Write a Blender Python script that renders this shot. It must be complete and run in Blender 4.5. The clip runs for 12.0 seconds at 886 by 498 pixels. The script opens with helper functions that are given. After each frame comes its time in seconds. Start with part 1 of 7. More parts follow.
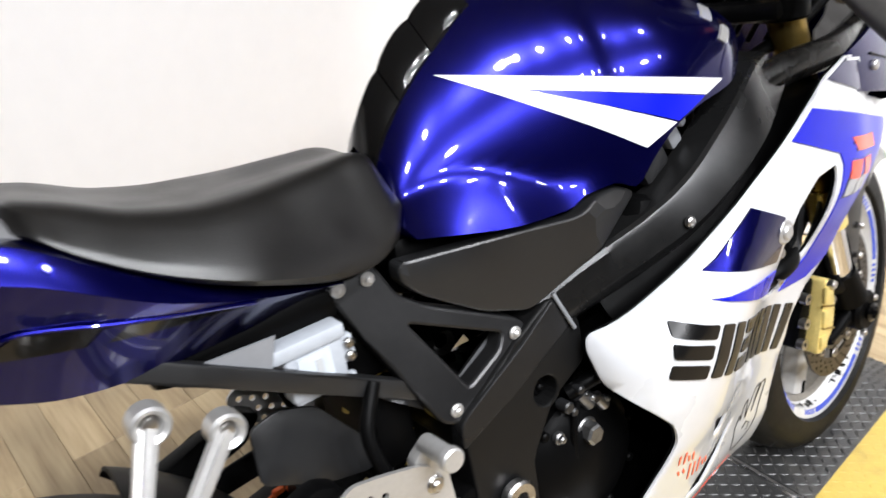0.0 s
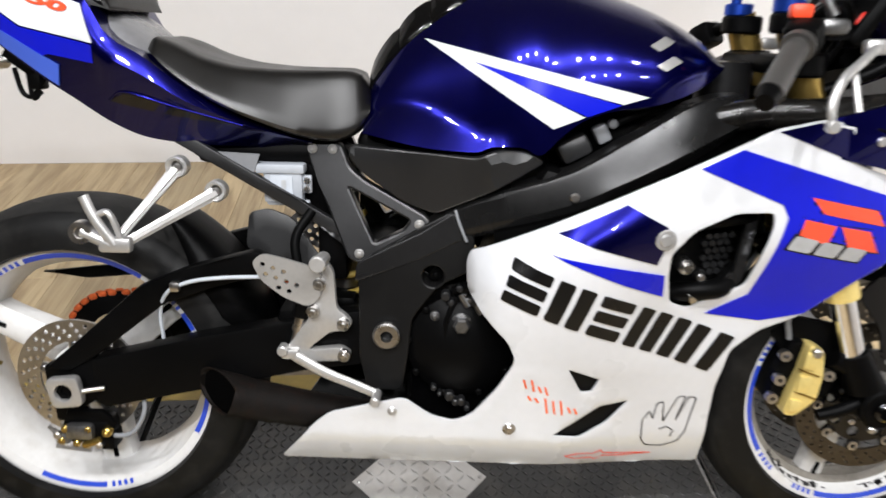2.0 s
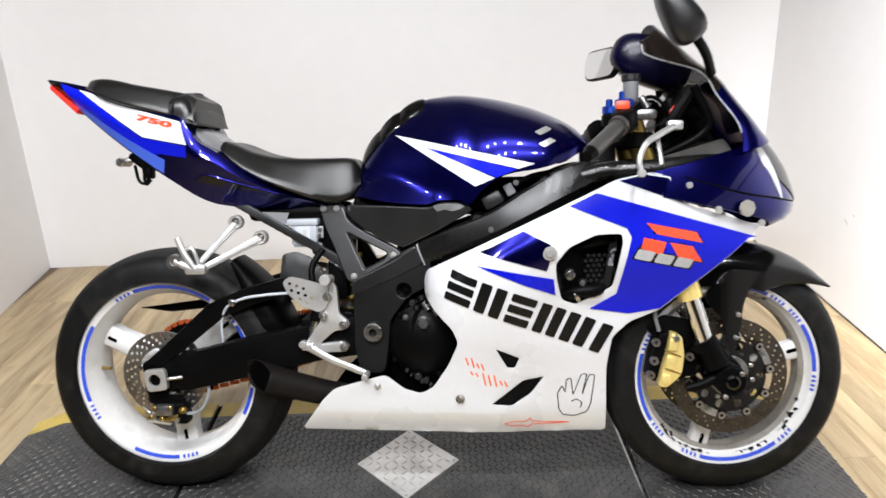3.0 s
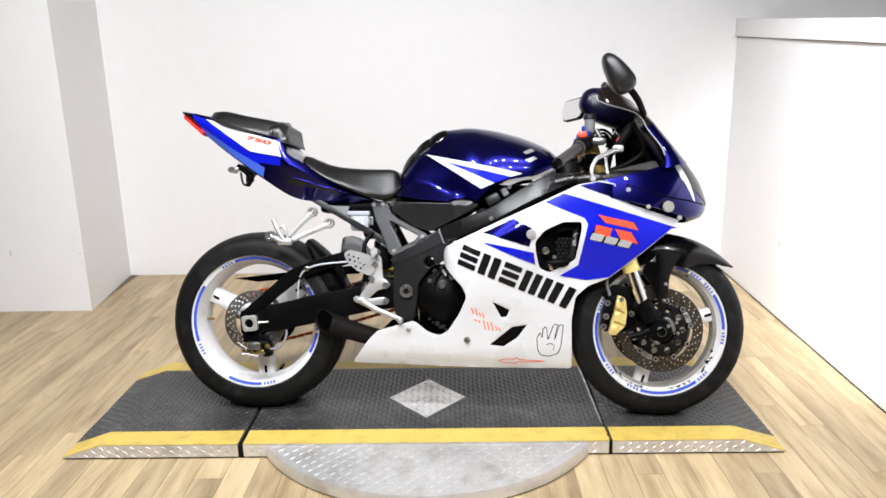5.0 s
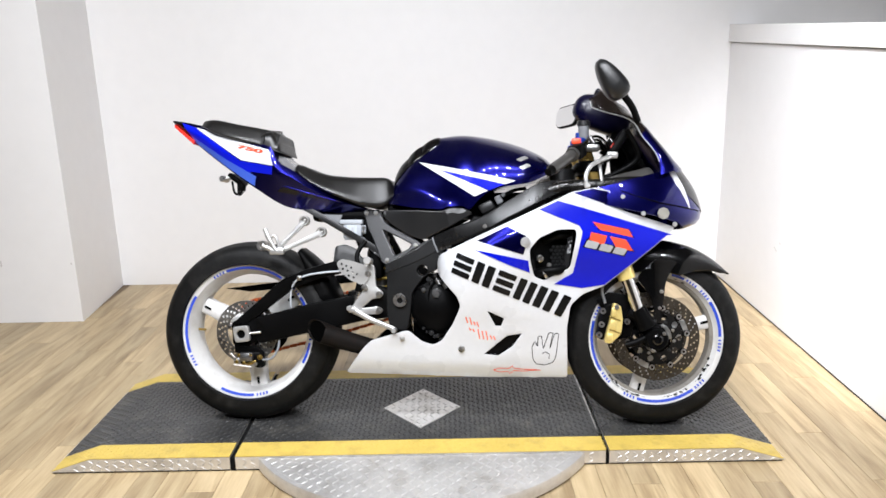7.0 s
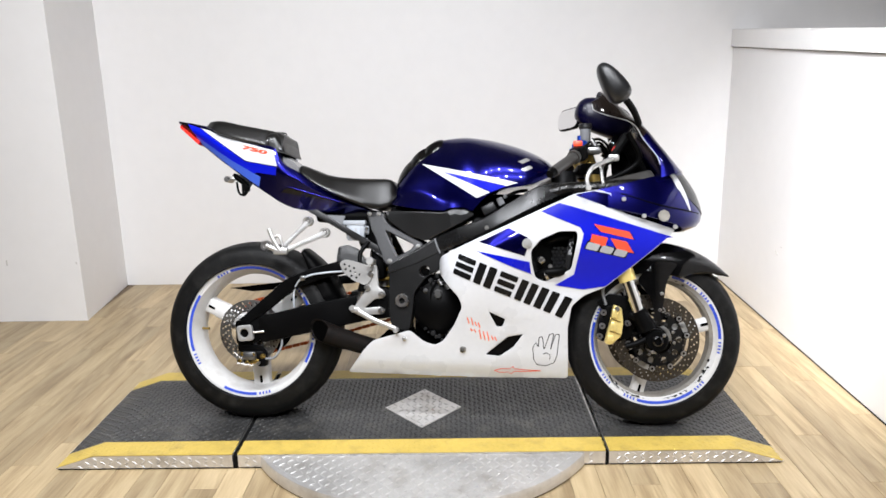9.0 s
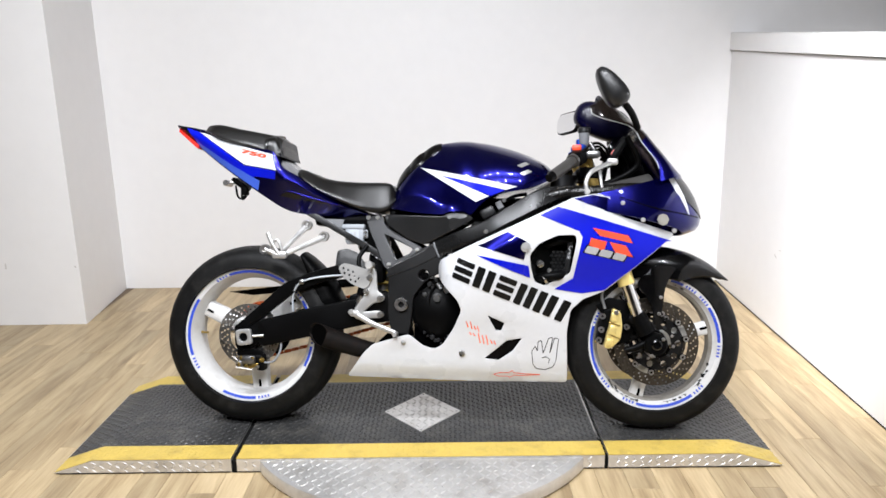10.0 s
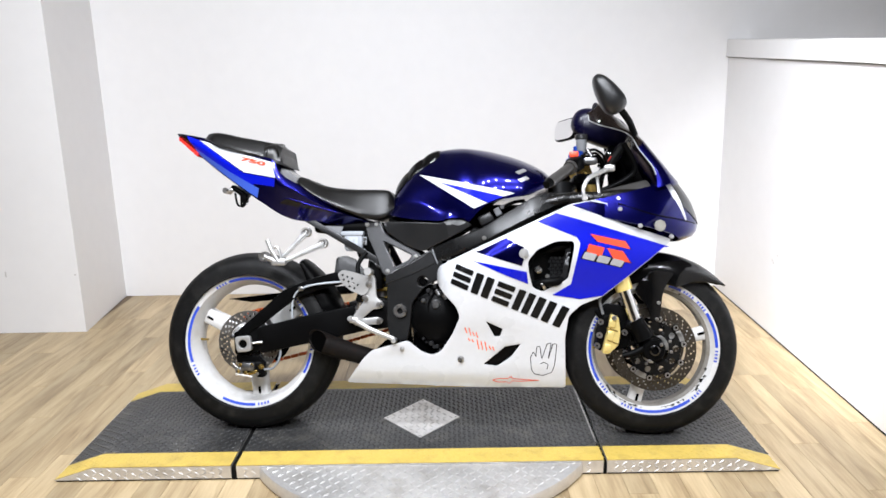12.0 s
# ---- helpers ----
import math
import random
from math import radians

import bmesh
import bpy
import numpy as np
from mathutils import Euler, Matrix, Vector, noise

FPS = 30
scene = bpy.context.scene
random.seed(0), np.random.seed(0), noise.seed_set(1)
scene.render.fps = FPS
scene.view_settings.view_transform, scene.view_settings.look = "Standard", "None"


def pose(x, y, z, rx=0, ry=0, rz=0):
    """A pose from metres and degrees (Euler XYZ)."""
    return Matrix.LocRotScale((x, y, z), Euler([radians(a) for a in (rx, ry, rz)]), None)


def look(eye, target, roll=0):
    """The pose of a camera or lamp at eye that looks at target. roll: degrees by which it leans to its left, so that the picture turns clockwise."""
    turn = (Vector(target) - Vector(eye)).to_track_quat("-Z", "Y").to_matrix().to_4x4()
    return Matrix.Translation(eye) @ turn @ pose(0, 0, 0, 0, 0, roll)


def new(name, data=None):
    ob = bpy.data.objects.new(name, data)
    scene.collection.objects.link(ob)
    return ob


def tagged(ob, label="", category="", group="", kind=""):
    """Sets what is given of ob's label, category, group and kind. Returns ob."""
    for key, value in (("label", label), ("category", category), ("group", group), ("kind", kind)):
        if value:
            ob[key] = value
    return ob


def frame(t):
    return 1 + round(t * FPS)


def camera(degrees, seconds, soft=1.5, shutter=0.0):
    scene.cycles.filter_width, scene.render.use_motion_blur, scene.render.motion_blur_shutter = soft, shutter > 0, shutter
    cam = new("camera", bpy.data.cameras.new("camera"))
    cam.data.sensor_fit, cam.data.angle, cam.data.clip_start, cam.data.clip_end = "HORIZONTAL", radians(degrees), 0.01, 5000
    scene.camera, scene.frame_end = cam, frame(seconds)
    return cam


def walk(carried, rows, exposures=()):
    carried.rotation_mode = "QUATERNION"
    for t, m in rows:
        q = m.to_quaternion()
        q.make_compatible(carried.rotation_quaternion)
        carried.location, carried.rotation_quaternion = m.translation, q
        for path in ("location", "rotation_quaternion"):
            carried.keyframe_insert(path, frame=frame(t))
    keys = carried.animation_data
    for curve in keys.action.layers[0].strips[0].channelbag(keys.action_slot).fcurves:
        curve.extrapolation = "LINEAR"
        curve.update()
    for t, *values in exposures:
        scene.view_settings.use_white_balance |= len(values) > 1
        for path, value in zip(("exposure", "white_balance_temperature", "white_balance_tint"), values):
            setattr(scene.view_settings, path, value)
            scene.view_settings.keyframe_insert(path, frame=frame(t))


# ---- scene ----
cam = camera(62.0, 12.0, soft=1.6, shutter=0.4)
PATH = [
    (0, (0.111, -0.564, 1.131), (1.243, 0.727, 0.105), -2.2),
    (0.5, (0.39, -0.581, 1.142), (1.088, 0.88, -0.032), -7.0),
    (1, (0.543, -0.6, 1.135), (0.752, 1.007, -0.036), -2.5),
    (1.5, (0.54, -0.817, 1.13), (0.683, 0.859, 0.048), 0.7),
    (2, (0.567, -1.167, 1.18), (0.695, 0.563, 0.185), 1.1),
    (2.5, (0.702, -1.462, 1.2), (0.703, 0.36, 0.376), -0.8),
    (3, (0.721, -1.785, 1.231), (0.726, 0.098, 0.556), -2.2),
    (3.2, (0.724, -1.933, 1.196), (0.734, -0.036, 0.564), -0.7),
    (4.8, (0.708, -2.551, 1.227), (0.67, -0.622, 0.7), -1.4),
    (5, (0.712, -2.562, 1.225), (0.683, -0.629, 0.714), -1.0),
    (5.5, (0.718, -2.541, 1.231), (0.717, -0.6, 0.748), -1.5),
    (6, (0.714, -2.523, 1.228), (0.732, -0.592, 0.709), -1.5),
    (6.5, (0.718, -2.529, 1.219), (0.715, -0.593, 0.716), -1.7),
    (7, (0.72, -2.538, 1.225), (0.702, -0.6, 0.731), -1.3),
    (9, (0.723, -2.56, 1.222), (0.697, -0.619, 0.737), -1.0),
    (9.5, (0.725, -2.56, 1.225), (0.702, -0.619, 0.743), -1.0),
    (10, (0.724, -2.559, 1.226), (0.7, -0.617, 0.748), -1.0),
    (10.5, (0.724, -2.561, 1.222), (0.703, -0.619, 0.745), -1.2),
    (11, (0.73, -2.565, 1.224), (0.717, -0.62, 0.757), -1.3),
    (11.5, (0.732, -2.569, 1.23), (0.712, -0.622, 0.771), -1.1),
    (12, (0.727, -2.571, 1.229), (0.705, -0.625, 0.768), -1.2),
]
BIKE_Z = 0.003
EXPOSURES = [(0.0, -0.42, 6180, 10), (0.5, -0.60, 6180, 10), (1.0, -0.60, 6180, 10), (2.0, -0.75, 6330, 10), (3.0, -0.60, 6200, 10), (5.0, -0.47, 6130, 10), (7.0, -0.52, 6080, 10), (9.0, -0.62, 6130, 10), (10.5, -0.54, 6030, 10), (12.0, -0.48, 5980, 10)]
walk(cam, [(t, look(eye, target, roll)) for t, eye, target, roll in PATH], EXPOSURES)

# ---- world and lamps ----
world = bpy.data.worlds.new("world")
scene.world = world
world.use_nodes = True
world.node_tree.nodes["Background"].inputs[0].default_value = (0.9, 0.95, 1.0, 1)
world.node_tree.nodes["Background"].inputs[1].default_value = 0.02


CEIL = 3.0


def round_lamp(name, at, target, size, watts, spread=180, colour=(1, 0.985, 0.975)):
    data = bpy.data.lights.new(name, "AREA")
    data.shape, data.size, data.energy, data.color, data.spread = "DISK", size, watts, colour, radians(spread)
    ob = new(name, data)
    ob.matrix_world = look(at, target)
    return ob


# two assumed rows of unseen ceiling downlights in front of the alcove
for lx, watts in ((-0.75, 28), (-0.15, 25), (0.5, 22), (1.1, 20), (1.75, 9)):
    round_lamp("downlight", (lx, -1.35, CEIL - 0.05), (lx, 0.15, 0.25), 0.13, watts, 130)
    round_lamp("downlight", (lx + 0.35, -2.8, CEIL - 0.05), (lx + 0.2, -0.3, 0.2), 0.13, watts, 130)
# unseen wide spot added to brighten the upper partition
round_lamp("partition_spot", (0.9, -1.5, CEIL - 0.1), (2.27, 0.15, 1.08), 0.1, 19, 42)
# unseen narrow spot for the bright patch on the partition
round_lamp("partition_spot", (1.0, -1.5, CEIL - 0.1), (2.265, 0.0, 0.66), 0.1, 5, 22)

# ---- materials ----
MATS = {}


def material(name, colour, rough=0.5, metal=0.0, coat=0.0, vary=0.12, scale=8.0, bump=0.0, bump_scale=120.0,
             spec=0.5, dirt=None, dirt_amount=0.0, object_random=0.0, alpha=None, transmission=0.0):
    """A surface with broad and fine variation, optional clear coat, relief and dirt."""
    m = bpy.data.materials.new(name)
    m.use_nodes = True
    nt = m.node_tree
    b = nt.nodes["Principled BSDF"]
    co = nt.nodes.new("ShaderNodeTexCoord")
    n1 = nt.nodes.new("ShaderNodeTexNoise")
    n1.inputs["Scale"].default_value, n1.inputs["Detail"].default_value = scale, 4
    n2 = nt.nodes.new("ShaderNodeTexNoise")
    n2.inputs["Scale"].default_value, n2.inputs["Detail"].default_value = scale * 11, 3
    for n in (n1, n2):
        nt.links.new(co.outputs["Object"], n.inputs["Vector"])
    add = nt.nodes.new("ShaderNodeMath")
    add.operation = "ADD"
    nt.links.new(n1.outputs[0], add.inputs[0])
    nt.links.new(n2.outputs[0], add.inputs[1])
    rng = nt.nodes.new("ShaderNodeMapRange")
    rng.inputs[1].default_value, rng.inputs[2].default_value = 0.6, 1.4
    rng.inputs[3].default_value, rng.inputs[4].default_value = 1 - vary, 1 + vary
    nt.links.new(add.outputs[0], rng.inputs[0])
    mix = nt.nodes.new("ShaderNodeVectorMath")
    mix.operation = "SCALE"
    mix.inputs[0].default_value = colour[:3]
    nt.links.new(rng.outputs[0], mix.inputs["Scale"])
    out = mix.outputs[0]
    if object_random:
        oi = nt.nodes.new("ShaderNodeObjectInfo")
        r2 = nt.nodes.new("ShaderNodeMapRange")
        r2.inputs[3].default_value, r2.inputs[4].default_value = 1 - object_random, 1 + object_random
        nt.links.new(oi.outputs["Random"], r2.inputs[0])
        m2 = nt.nodes.new("ShaderNodeVectorMath")
        m2.operation = "SCALE"
        nt.links.new(out, m2.inputs[0])
        nt.links.new(r2.outputs[0], m2.inputs["Scale"])
        out = m2.outputs[0]
    if dirt:
        n3 = nt.nodes.new("ShaderNodeTexNoise")
        n3.inputs["Scale"].default_value, n3.inputs["Detail"].default_value = scale * 2.3, 8
        nt.links.new(co.outputs["Object"], n3.inputs["Vector"])
        r3 = nt.nodes.new("ShaderNodeMapRange")
        r3.inputs[1].default_value, r3.inputs[2].default_value = 0.5, 0.75
        r3.inputs[4].default_value = dirt_amount
        nt.links.new(n3.outputs[0], r3.inputs[0])
        mc = nt.nodes.new("ShaderNodeMix")
        mc.data_type = "RGBA"
        nt.links.new(r3.outputs[0], mc.inputs[0])
        nt.links.new(out, mc.inputs[6])
        mc.inputs[7].default_value = (*dirt, 1)
        out = mc.outputs[2]
    nt.links.new(out, b.inputs["Base Color"])
    rr = nt.nodes.new("ShaderNodeMapRange")
    rr.inputs[1].default_value, rr.inputs[2].default_value = 0.3, 0.7
    rr.inputs[3].default_value, rr.inputs[4].default_value = rough * 0.85, min(1, rough * 1.15)
    nt.links.new(n1.outputs[0], rr.inputs[0])
    nt.links.new(rr.outputs[0], b.inputs["Roughness"])
    b.inputs["Metallic"].default_value = metal
    b.inputs["Coat Weight"].default_value = coat
    b.inputs["Coat Roughness"].default_value = 0.03
    b.inputs["Specular IOR Level"].default_value = spec
    b.inputs["Transmission Weight"].default_value = transmission
    if alpha is not None:
        b.inputs["Alpha"].default_value = alpha
    if bump:
        n4 = nt.nodes.new("ShaderNodeTexNoise")
        n4.inputs["Scale"].default_value, n4.inputs["Detail"].default_value = bump_scale, 5
        nt.links.new(co.outputs["Object"], n4.inputs["Vector"])
        bp = nt.nodes.new("ShaderNodeBump")
        bp.inputs["Strength"].default_value, bp.inputs["Distance"].default_value = bump, 0.002
        nt.links.new(n4.outputs[0], bp.inputs["Height"])
        nt.links.new(bp.outputs[0], b.inputs["Normal"])
    MATS[name] = m
    return m


def wood_material(name):
    """Oak laminate: long grain along y, plank tone by object."""
    m = bpy.data.materials.new(name)
    m.use_nodes = True
    nt = m.node_tree
    b = nt.nodes["Principled BSDF"]
    co = nt.nodes.new("ShaderNodeTexCoord")
    oi = nt.nodes.new("ShaderNodeObjectInfo")
    shift = nt.nodes.new("ShaderNodeVectorMath")
    shift.operation = "MULTIPLY_ADD"
    shift.inputs[1].default_value = (1, 1, 1)
    comb = nt.nodes.new("ShaderNodeCombineXYZ")
    mul = nt.nodes.new("ShaderNodeMath")
    mul.operation = "MULTIPLY"
    mul.inputs[1].default_value = 37.0
    nt.links.new(oi.outputs["Random"], mul.inputs[0])
    nt.links.new(mul.outputs[0], comb.inputs[0])
    nt.links.new(mul.outputs[0], comb.inputs[1])
    nt.links.new(co.outputs["Object"], shift.inputs[0])
    nt.links.new(comb.outputs[0], shift.inputs[2])
    mp = nt.nodes.new("ShaderNodeMapping")
    mp.inputs["Scale"].default_value = (14, 1.6, 1)
    nt.links.new(shift.outputs[0], mp.inputs[0])
    g1 = nt.nodes.new("ShaderNodeTexNoise")
    g1.inputs["Scale"].default_value, g1.inputs["Detail"].default_value, g1.inputs["Distortion"].default_value = 1.3, 6, 0.8
    nt.links.new(mp.outputs[0], g1.inputs["Vector"])
    mp2 = nt.nodes.new("ShaderNodeMapping")
    mp2.inputs["Scale"].default_value = (90, 5, 1)
    nt.links.new(shift.outputs[0], mp2.inputs[0])
    g2 = nt.nodes.new("ShaderNodeTexNoise")
    g2.inputs["Scale"].default_value, g2.inputs["Detail"].default_value = 1.5, 5
    nt.links.new(mp2.outputs[0], g2.inputs["Vector"])
    ramp = nt.nodes.new("ShaderNodeValToRGB")
    e = ramp.color_ramp.elements
    e[0].position, e[0].color = 0.28, (0.215, 0.143, 0.070, 1)
    e[1].position, e[1].color = 0.72, (0.560, 0.445, 0.265, 1)
    mid = e.new(0.5)
    mid.color = (0.415, 0.313, 0.177, 1)
    avg = nt.nodes.new("ShaderNodeMix")
    avg.inputs[0].default_value = 0.3
    nt.links.new(g1.outputs[0], avg.inputs[2])
    nt.links.new(g2.outputs[0], avg.inputs[3])
    nt.links.new(avg.outputs[0], ramp.inputs[0])
    tone = nt.nodes.new("ShaderNodeMapRange")
    tone.inputs[3].default_value, tone.inputs[4].default_value = 0.78, 1.16
    nt.links.new(oi.outputs["Random"], tone.inputs[0])
    sc = nt.nodes.new("ShaderNodeVectorMath")
    sc.operation = "SCALE"
    nt.links.new(ramp.outputs[0], sc.inputs[0])
    nt.links.new(tone.outputs[0], sc.inputs["Scale"])
    nt.links.new(sc.outputs[0], b.inputs["Base Color"])
    b.inputs["Roughness"].default_value = 0.42
    bp = nt.nodes.new("ShaderNodeBump")
    bp.inputs["Strength"].default_value, bp.inputs["Distance"].default_value = 0.15, 0.001
    nt.links.new(g2.outputs[0], bp.inputs["Height"])
    nt.links.new(bp.outputs[0], b.inputs["Normal"])
    MATS[name] = m
    return m


WOOD = wood_material("oak_laminate")
GROOVE = material("plank_joint", (0.15, 0.105, 0.065), 0.8)
WALL = material("white_wall_paint", (0.77, 0.758, 0.752), 0.55, vary=0.02, scale=1.2, bump=0.12, bump_scale=90)
# unseen ceiling and outer walls, toned dark so black surfaces reflect little light
CEILING = material("ceiling_paint", (0.26, 0.26, 0.26), 0.8, vary=0.04, scale=1)
DARKSURROUND = material("reflection_limiting_dark_paint", (0.18, 0.175, 0.17), 0.8, vary=0.05, scale=1)
NAVY = material("navy_metallic_paint", (0.0020, 0.0018, 0.080), 0.24, metal=0.9, coat=0.5, vary=0.06, scale=5)
BLUE = material("bright_blue_paint", (0.0035, 0.0075, 0.44), 0.3, coat=0.12, vary=0.05, scale=5, spec=0.22)
WHITE = material("white_gloss_paint", (0.58, 0.59, 0.61), 0.3, coat=0.7, vary=0.03, scale=6)
SCUFFWHITE = material("white_wheel_paint", (0.60, 0.595, 0.585), 0.38, coat=0.3, vary=0.05, scale=9,
                      dirt=(0.35, 0.32, 0.28), dirt_amount=0.35)
BLACKDECAL = material("black_vinyl", (0.004, 0.004, 0.0042), 0.3, spec=0.25)
REDDECAL = material("orange_red_vinyl", (0.78, 0.065, 0.02), 0.4, coat=0.4)
GREYDECAL = material("silver_grey_vinyl", (0.36, 0.37, 0.38), 0.4, coat=0.3)
BLANK = material("dull_blank_plastic", (0.26, 0.25, 0.22), 0.6, vary=0.25, scale=40)
BLUEDECAL = material("blue_rim_tape", (0.018, 0.055, 0.46), 0.4, coat=0.3)
ORANGEINK = material("orange_marker_ink", (0.85, 0.16, 0.06), 0.5)
SEATMAT = material("black_seat_vinyl", (0.003, 0.0027, 0.0024), 0.36, vary=0.15, scale=14, bump=0.10, bump_scale=420, spec=0.50)
RUBBER = material("tyre_rubber", (0.0045, 0.0045, 0.0045), 0.52, vary=0.25, scale=12, bump=0.15, bump_scale=300, spec=0.16,
                  dirt=(0.020, 0.019, 0.0175), dirt_amount=0.6)
TREADRUBBER = material("dusty_tread_rubber", (0.011, 0.0108, 0.0105), 0.62, vary=0.25, scale=14, bump=0.15, bump_scale=300, spec=0.15, dirt=(0.02, 0.019, 0.0175), dirt_amount=0.6)
SATINBLACK = material("satin_black_paint", (0.0016, 0.0016, 0.0017), 0.42, vary=0.15, scale=10, bump=0.06, bump_scale=500, spec=0.06)
FRAMEGREY = material("dark_grey_frame_paint", (0.030, 0.030, 0.031), 0.3, metal=0.75, vary=0.12, scale=9, bump=0.05, bump_scale=420)
COVERGREY = material("dark_grey_plastic", (0.0095, 0.0097, 0.0103), 0.36, vary=0.12, scale=9, bump=0.1, bump_scale=700, spec=0.48)
PIVOTGREY = material("charcoal_frame_paint", (0.0040, 0.0040, 0.0041), 0.40, vary=0.15, scale=9, bump=0.08, bump_scale=500, spec=0.22)
GLOSSBLACK = material("gloss_black_paint", (0.0014, 0.0014, 0.0016), 0.16, spec=0.3, coat=0.25)
ALU = material("cast_aluminium", (0.49, 0.485, 0.475), 0.38, metal=0.7, vary=0.08, scale=14, bump=0.06, bump_scale=300)
STEEL = material("brushed_steel", (0.52, 0.51, 0.50), 0.3, metal=1.0, vary=0.15, scale=18,
                 dirt=(0.2, 0.17, 0.13), dirt_amount=0.4)
ROTOR = material("heat_tinted_rotor_steel", (0.10, 0.088, 0.072), 0.36, metal=1.0, vary=0.2, scale=20,
                 dirt=(0.04, 0.035, 0.03), dirt_amount=0.5)
SCUFF = material("grey_wall_scuff", (0.56, 0.54, 0.52), 0.7, vary=0.3, scale=60)
DUCTBLACK = material("dusty_gloss_black_plastic", (0.0045, 0.0042, 0.0040), 0.26, vary=0.3, scale=16, spec=0.45, dirt=(0.02, 0.018, 0.015), dirt_amount=0.5)
SPARBLACK = material("black_frame_paint", (0.028, 0.028, 0.0285), 0.28, metal=0.8, vary=0.14, scale=9, bump=0.05, bump_scale=420)
DULLSTEEL = material("dull_fitting_steel", (0.20, 0.20, 0.20), 0.34, metal=0.9, vary=0.25, scale=30, dirt=(0.04, 0.035, 0.03), dirt_amount=0.5)
CHROME = material("chrome", (0.82, 0.82, 0.83), 0.08, metal=1.0, vary=0.04)
GOLD = material("gold_anodised", (0.78, 0.62, 0.22), 0.36, metal=0.45, vary=0.1, scale=14)
BRASS = material("gold_fork_leg", (0.36, 0.25, 0.07), 0.28, metal=0.9, vary=0.1, scale=14)
ORANGECHAIN = material("orange_chain", (0.55, 0.10, 0.02), 0.45, metal=0.3, vary=0.25, scale=30)
YELLOWPAINT = material("yellow_safety_paint", (0.55, 0.40, 0.085), 0.5, vary=0.1, scale=7, bump=0.1, bump_scale=120,
                       dirt=(0.25, 0.17, 0.05), dirt_amount=0.45)
# flat black that paints the dark gap lines
GAPBLACK = material("gap_black", (0.004, 0.004, 0.004), 0.8, vary=0.2, spec=0.1)
MAT = material("charcoal_tread_mat", (0.030, 0.0298, 0.0295), 0.36, vary=0.3, scale=5, bump=0.12, bump_scale=260, spec=0.55,
               dirt=(0.085, 0.080, 0.070), dirt_amount=0.6)
PLATE = material("checker_plate_aluminium", (0.66, 0.645, 0.625), 0.38, metal=0.65, vary=0.1, scale=6, bump=0.08, bump_scale=220,
                 dirt=(0.32, 0.29, 0.25), dirt_amount=0.5)
SMOKED = material("smoked_screen", (0.012, 0.008, 0.0065), 0.06, coat=0.9, alpha=0.74)
MIRRORGLASS = material("mirror_glass", (0.85, 0.85, 0.86), 0.03, metal=1.0, vary=0.01)
REDLENS = material("red_tail_lens", (0.62, 0.03, 0.02), 0.12, coat=0.6)
BLUEANOD = material("blue_anodised", (0.02, 0.07, 0.45), 0.3, metal=0.8)
DASHGREY = material("dusty_lit_grey_plastic", (0.04, 0.038, 0.036), 0.4, vary=0.15, scale=14)
RIMBROWN = material("grey_brown_rim_paint", (0.20, 0.185, 0.16), 0.5, vary=0.2, scale=14, dirt=(0.12, 0.105, 0.08), dirt_amount=0.7)
# matt black that paints the dark of deep recesses
RECESSBLACK = material("recess_shade_black", (0.0015, 0.0015, 0.0015), 0.9, spec=0.0)
RUST = material("burnt_pipe_steel", (0.006, 0.005, 0.0045), 0.6, vary=0.4, scale=20, spec=0.08, dirt=(0.012, 0.006, 0.004), dirt_amount=0.6)
FILLERGREY = material("light_grey_plastic", (0.16, 0.165, 0.175), 0.45, vary=0.1)
DEEPNAVY = material("deep_navy_plastic", (0.0012, 0.0009, 0.014), 0.3, spec=0.35)
SHEENBLUE = material("blue_paint_reflection", (0.045, 0.10, 0.50), 0.35, coat=0.4, vary=0.05, scale=5)
COWLGREY = material("glossy_grey_plastic", (0.15, 0.15, 0.155), 0.28, coat=0.4, vary=0.1)
BOXGREY = material("pale_blue_grey_plastic", (0.30, 0.32, 0.35), 0.5, vary=0.1)
GREYBOX = material("pale_grey_plastic", (0.20, 0.21, 0.225), 0.5)
LABELWHITE = material("white_paper_label", (0.40, 0.43, 0.47), 0.6)


# ---- mesh helpers ----
def curve_at(v, table):
    """Smooth interpolation through (position, value) pairs in rising order."""
    xs = [a for a, _ in table]
    ys = [b for _, b in table]
    if v <= xs[0]:
        return ys[0]
    if v >= xs[-1]:
        return ys[-1]
    i = max(k for k in range(len(xs) - 1) if xs[k] <= v)

    def slope(k):
        if k in (0, len(xs) - 1):
            return 0.0 if len(xs) < 2 else (ys[min(k + 1, len(xs) - 1)] - ys[max(k - 1, 0)]) / (xs[min(k + 1, len(xs) - 1)] - xs[max(k - 1, 0)])
        a = (ys[k] - ys[k - 1]) / (xs[k] - xs[k - 1])
        b = (ys[k + 1] - ys[k]) / (xs[k + 1] - xs[k])
        return 0.0 if a * b <= 0 else 2 * a * b / (a + b)
    h = xs[i + 1] - xs[i]
    t = (v - xs[i]) / h
    return ((2 * t ** 3 - 3 * t ** 2 + 1) * ys[i] + (t ** 3 - 2 * t ** 2 + t) * h * slope(i)
            + (3 * t ** 2 - 2 * t ** 3) * ys[i + 1] + (t ** 3 - t ** 2) * h * slope(i + 1))


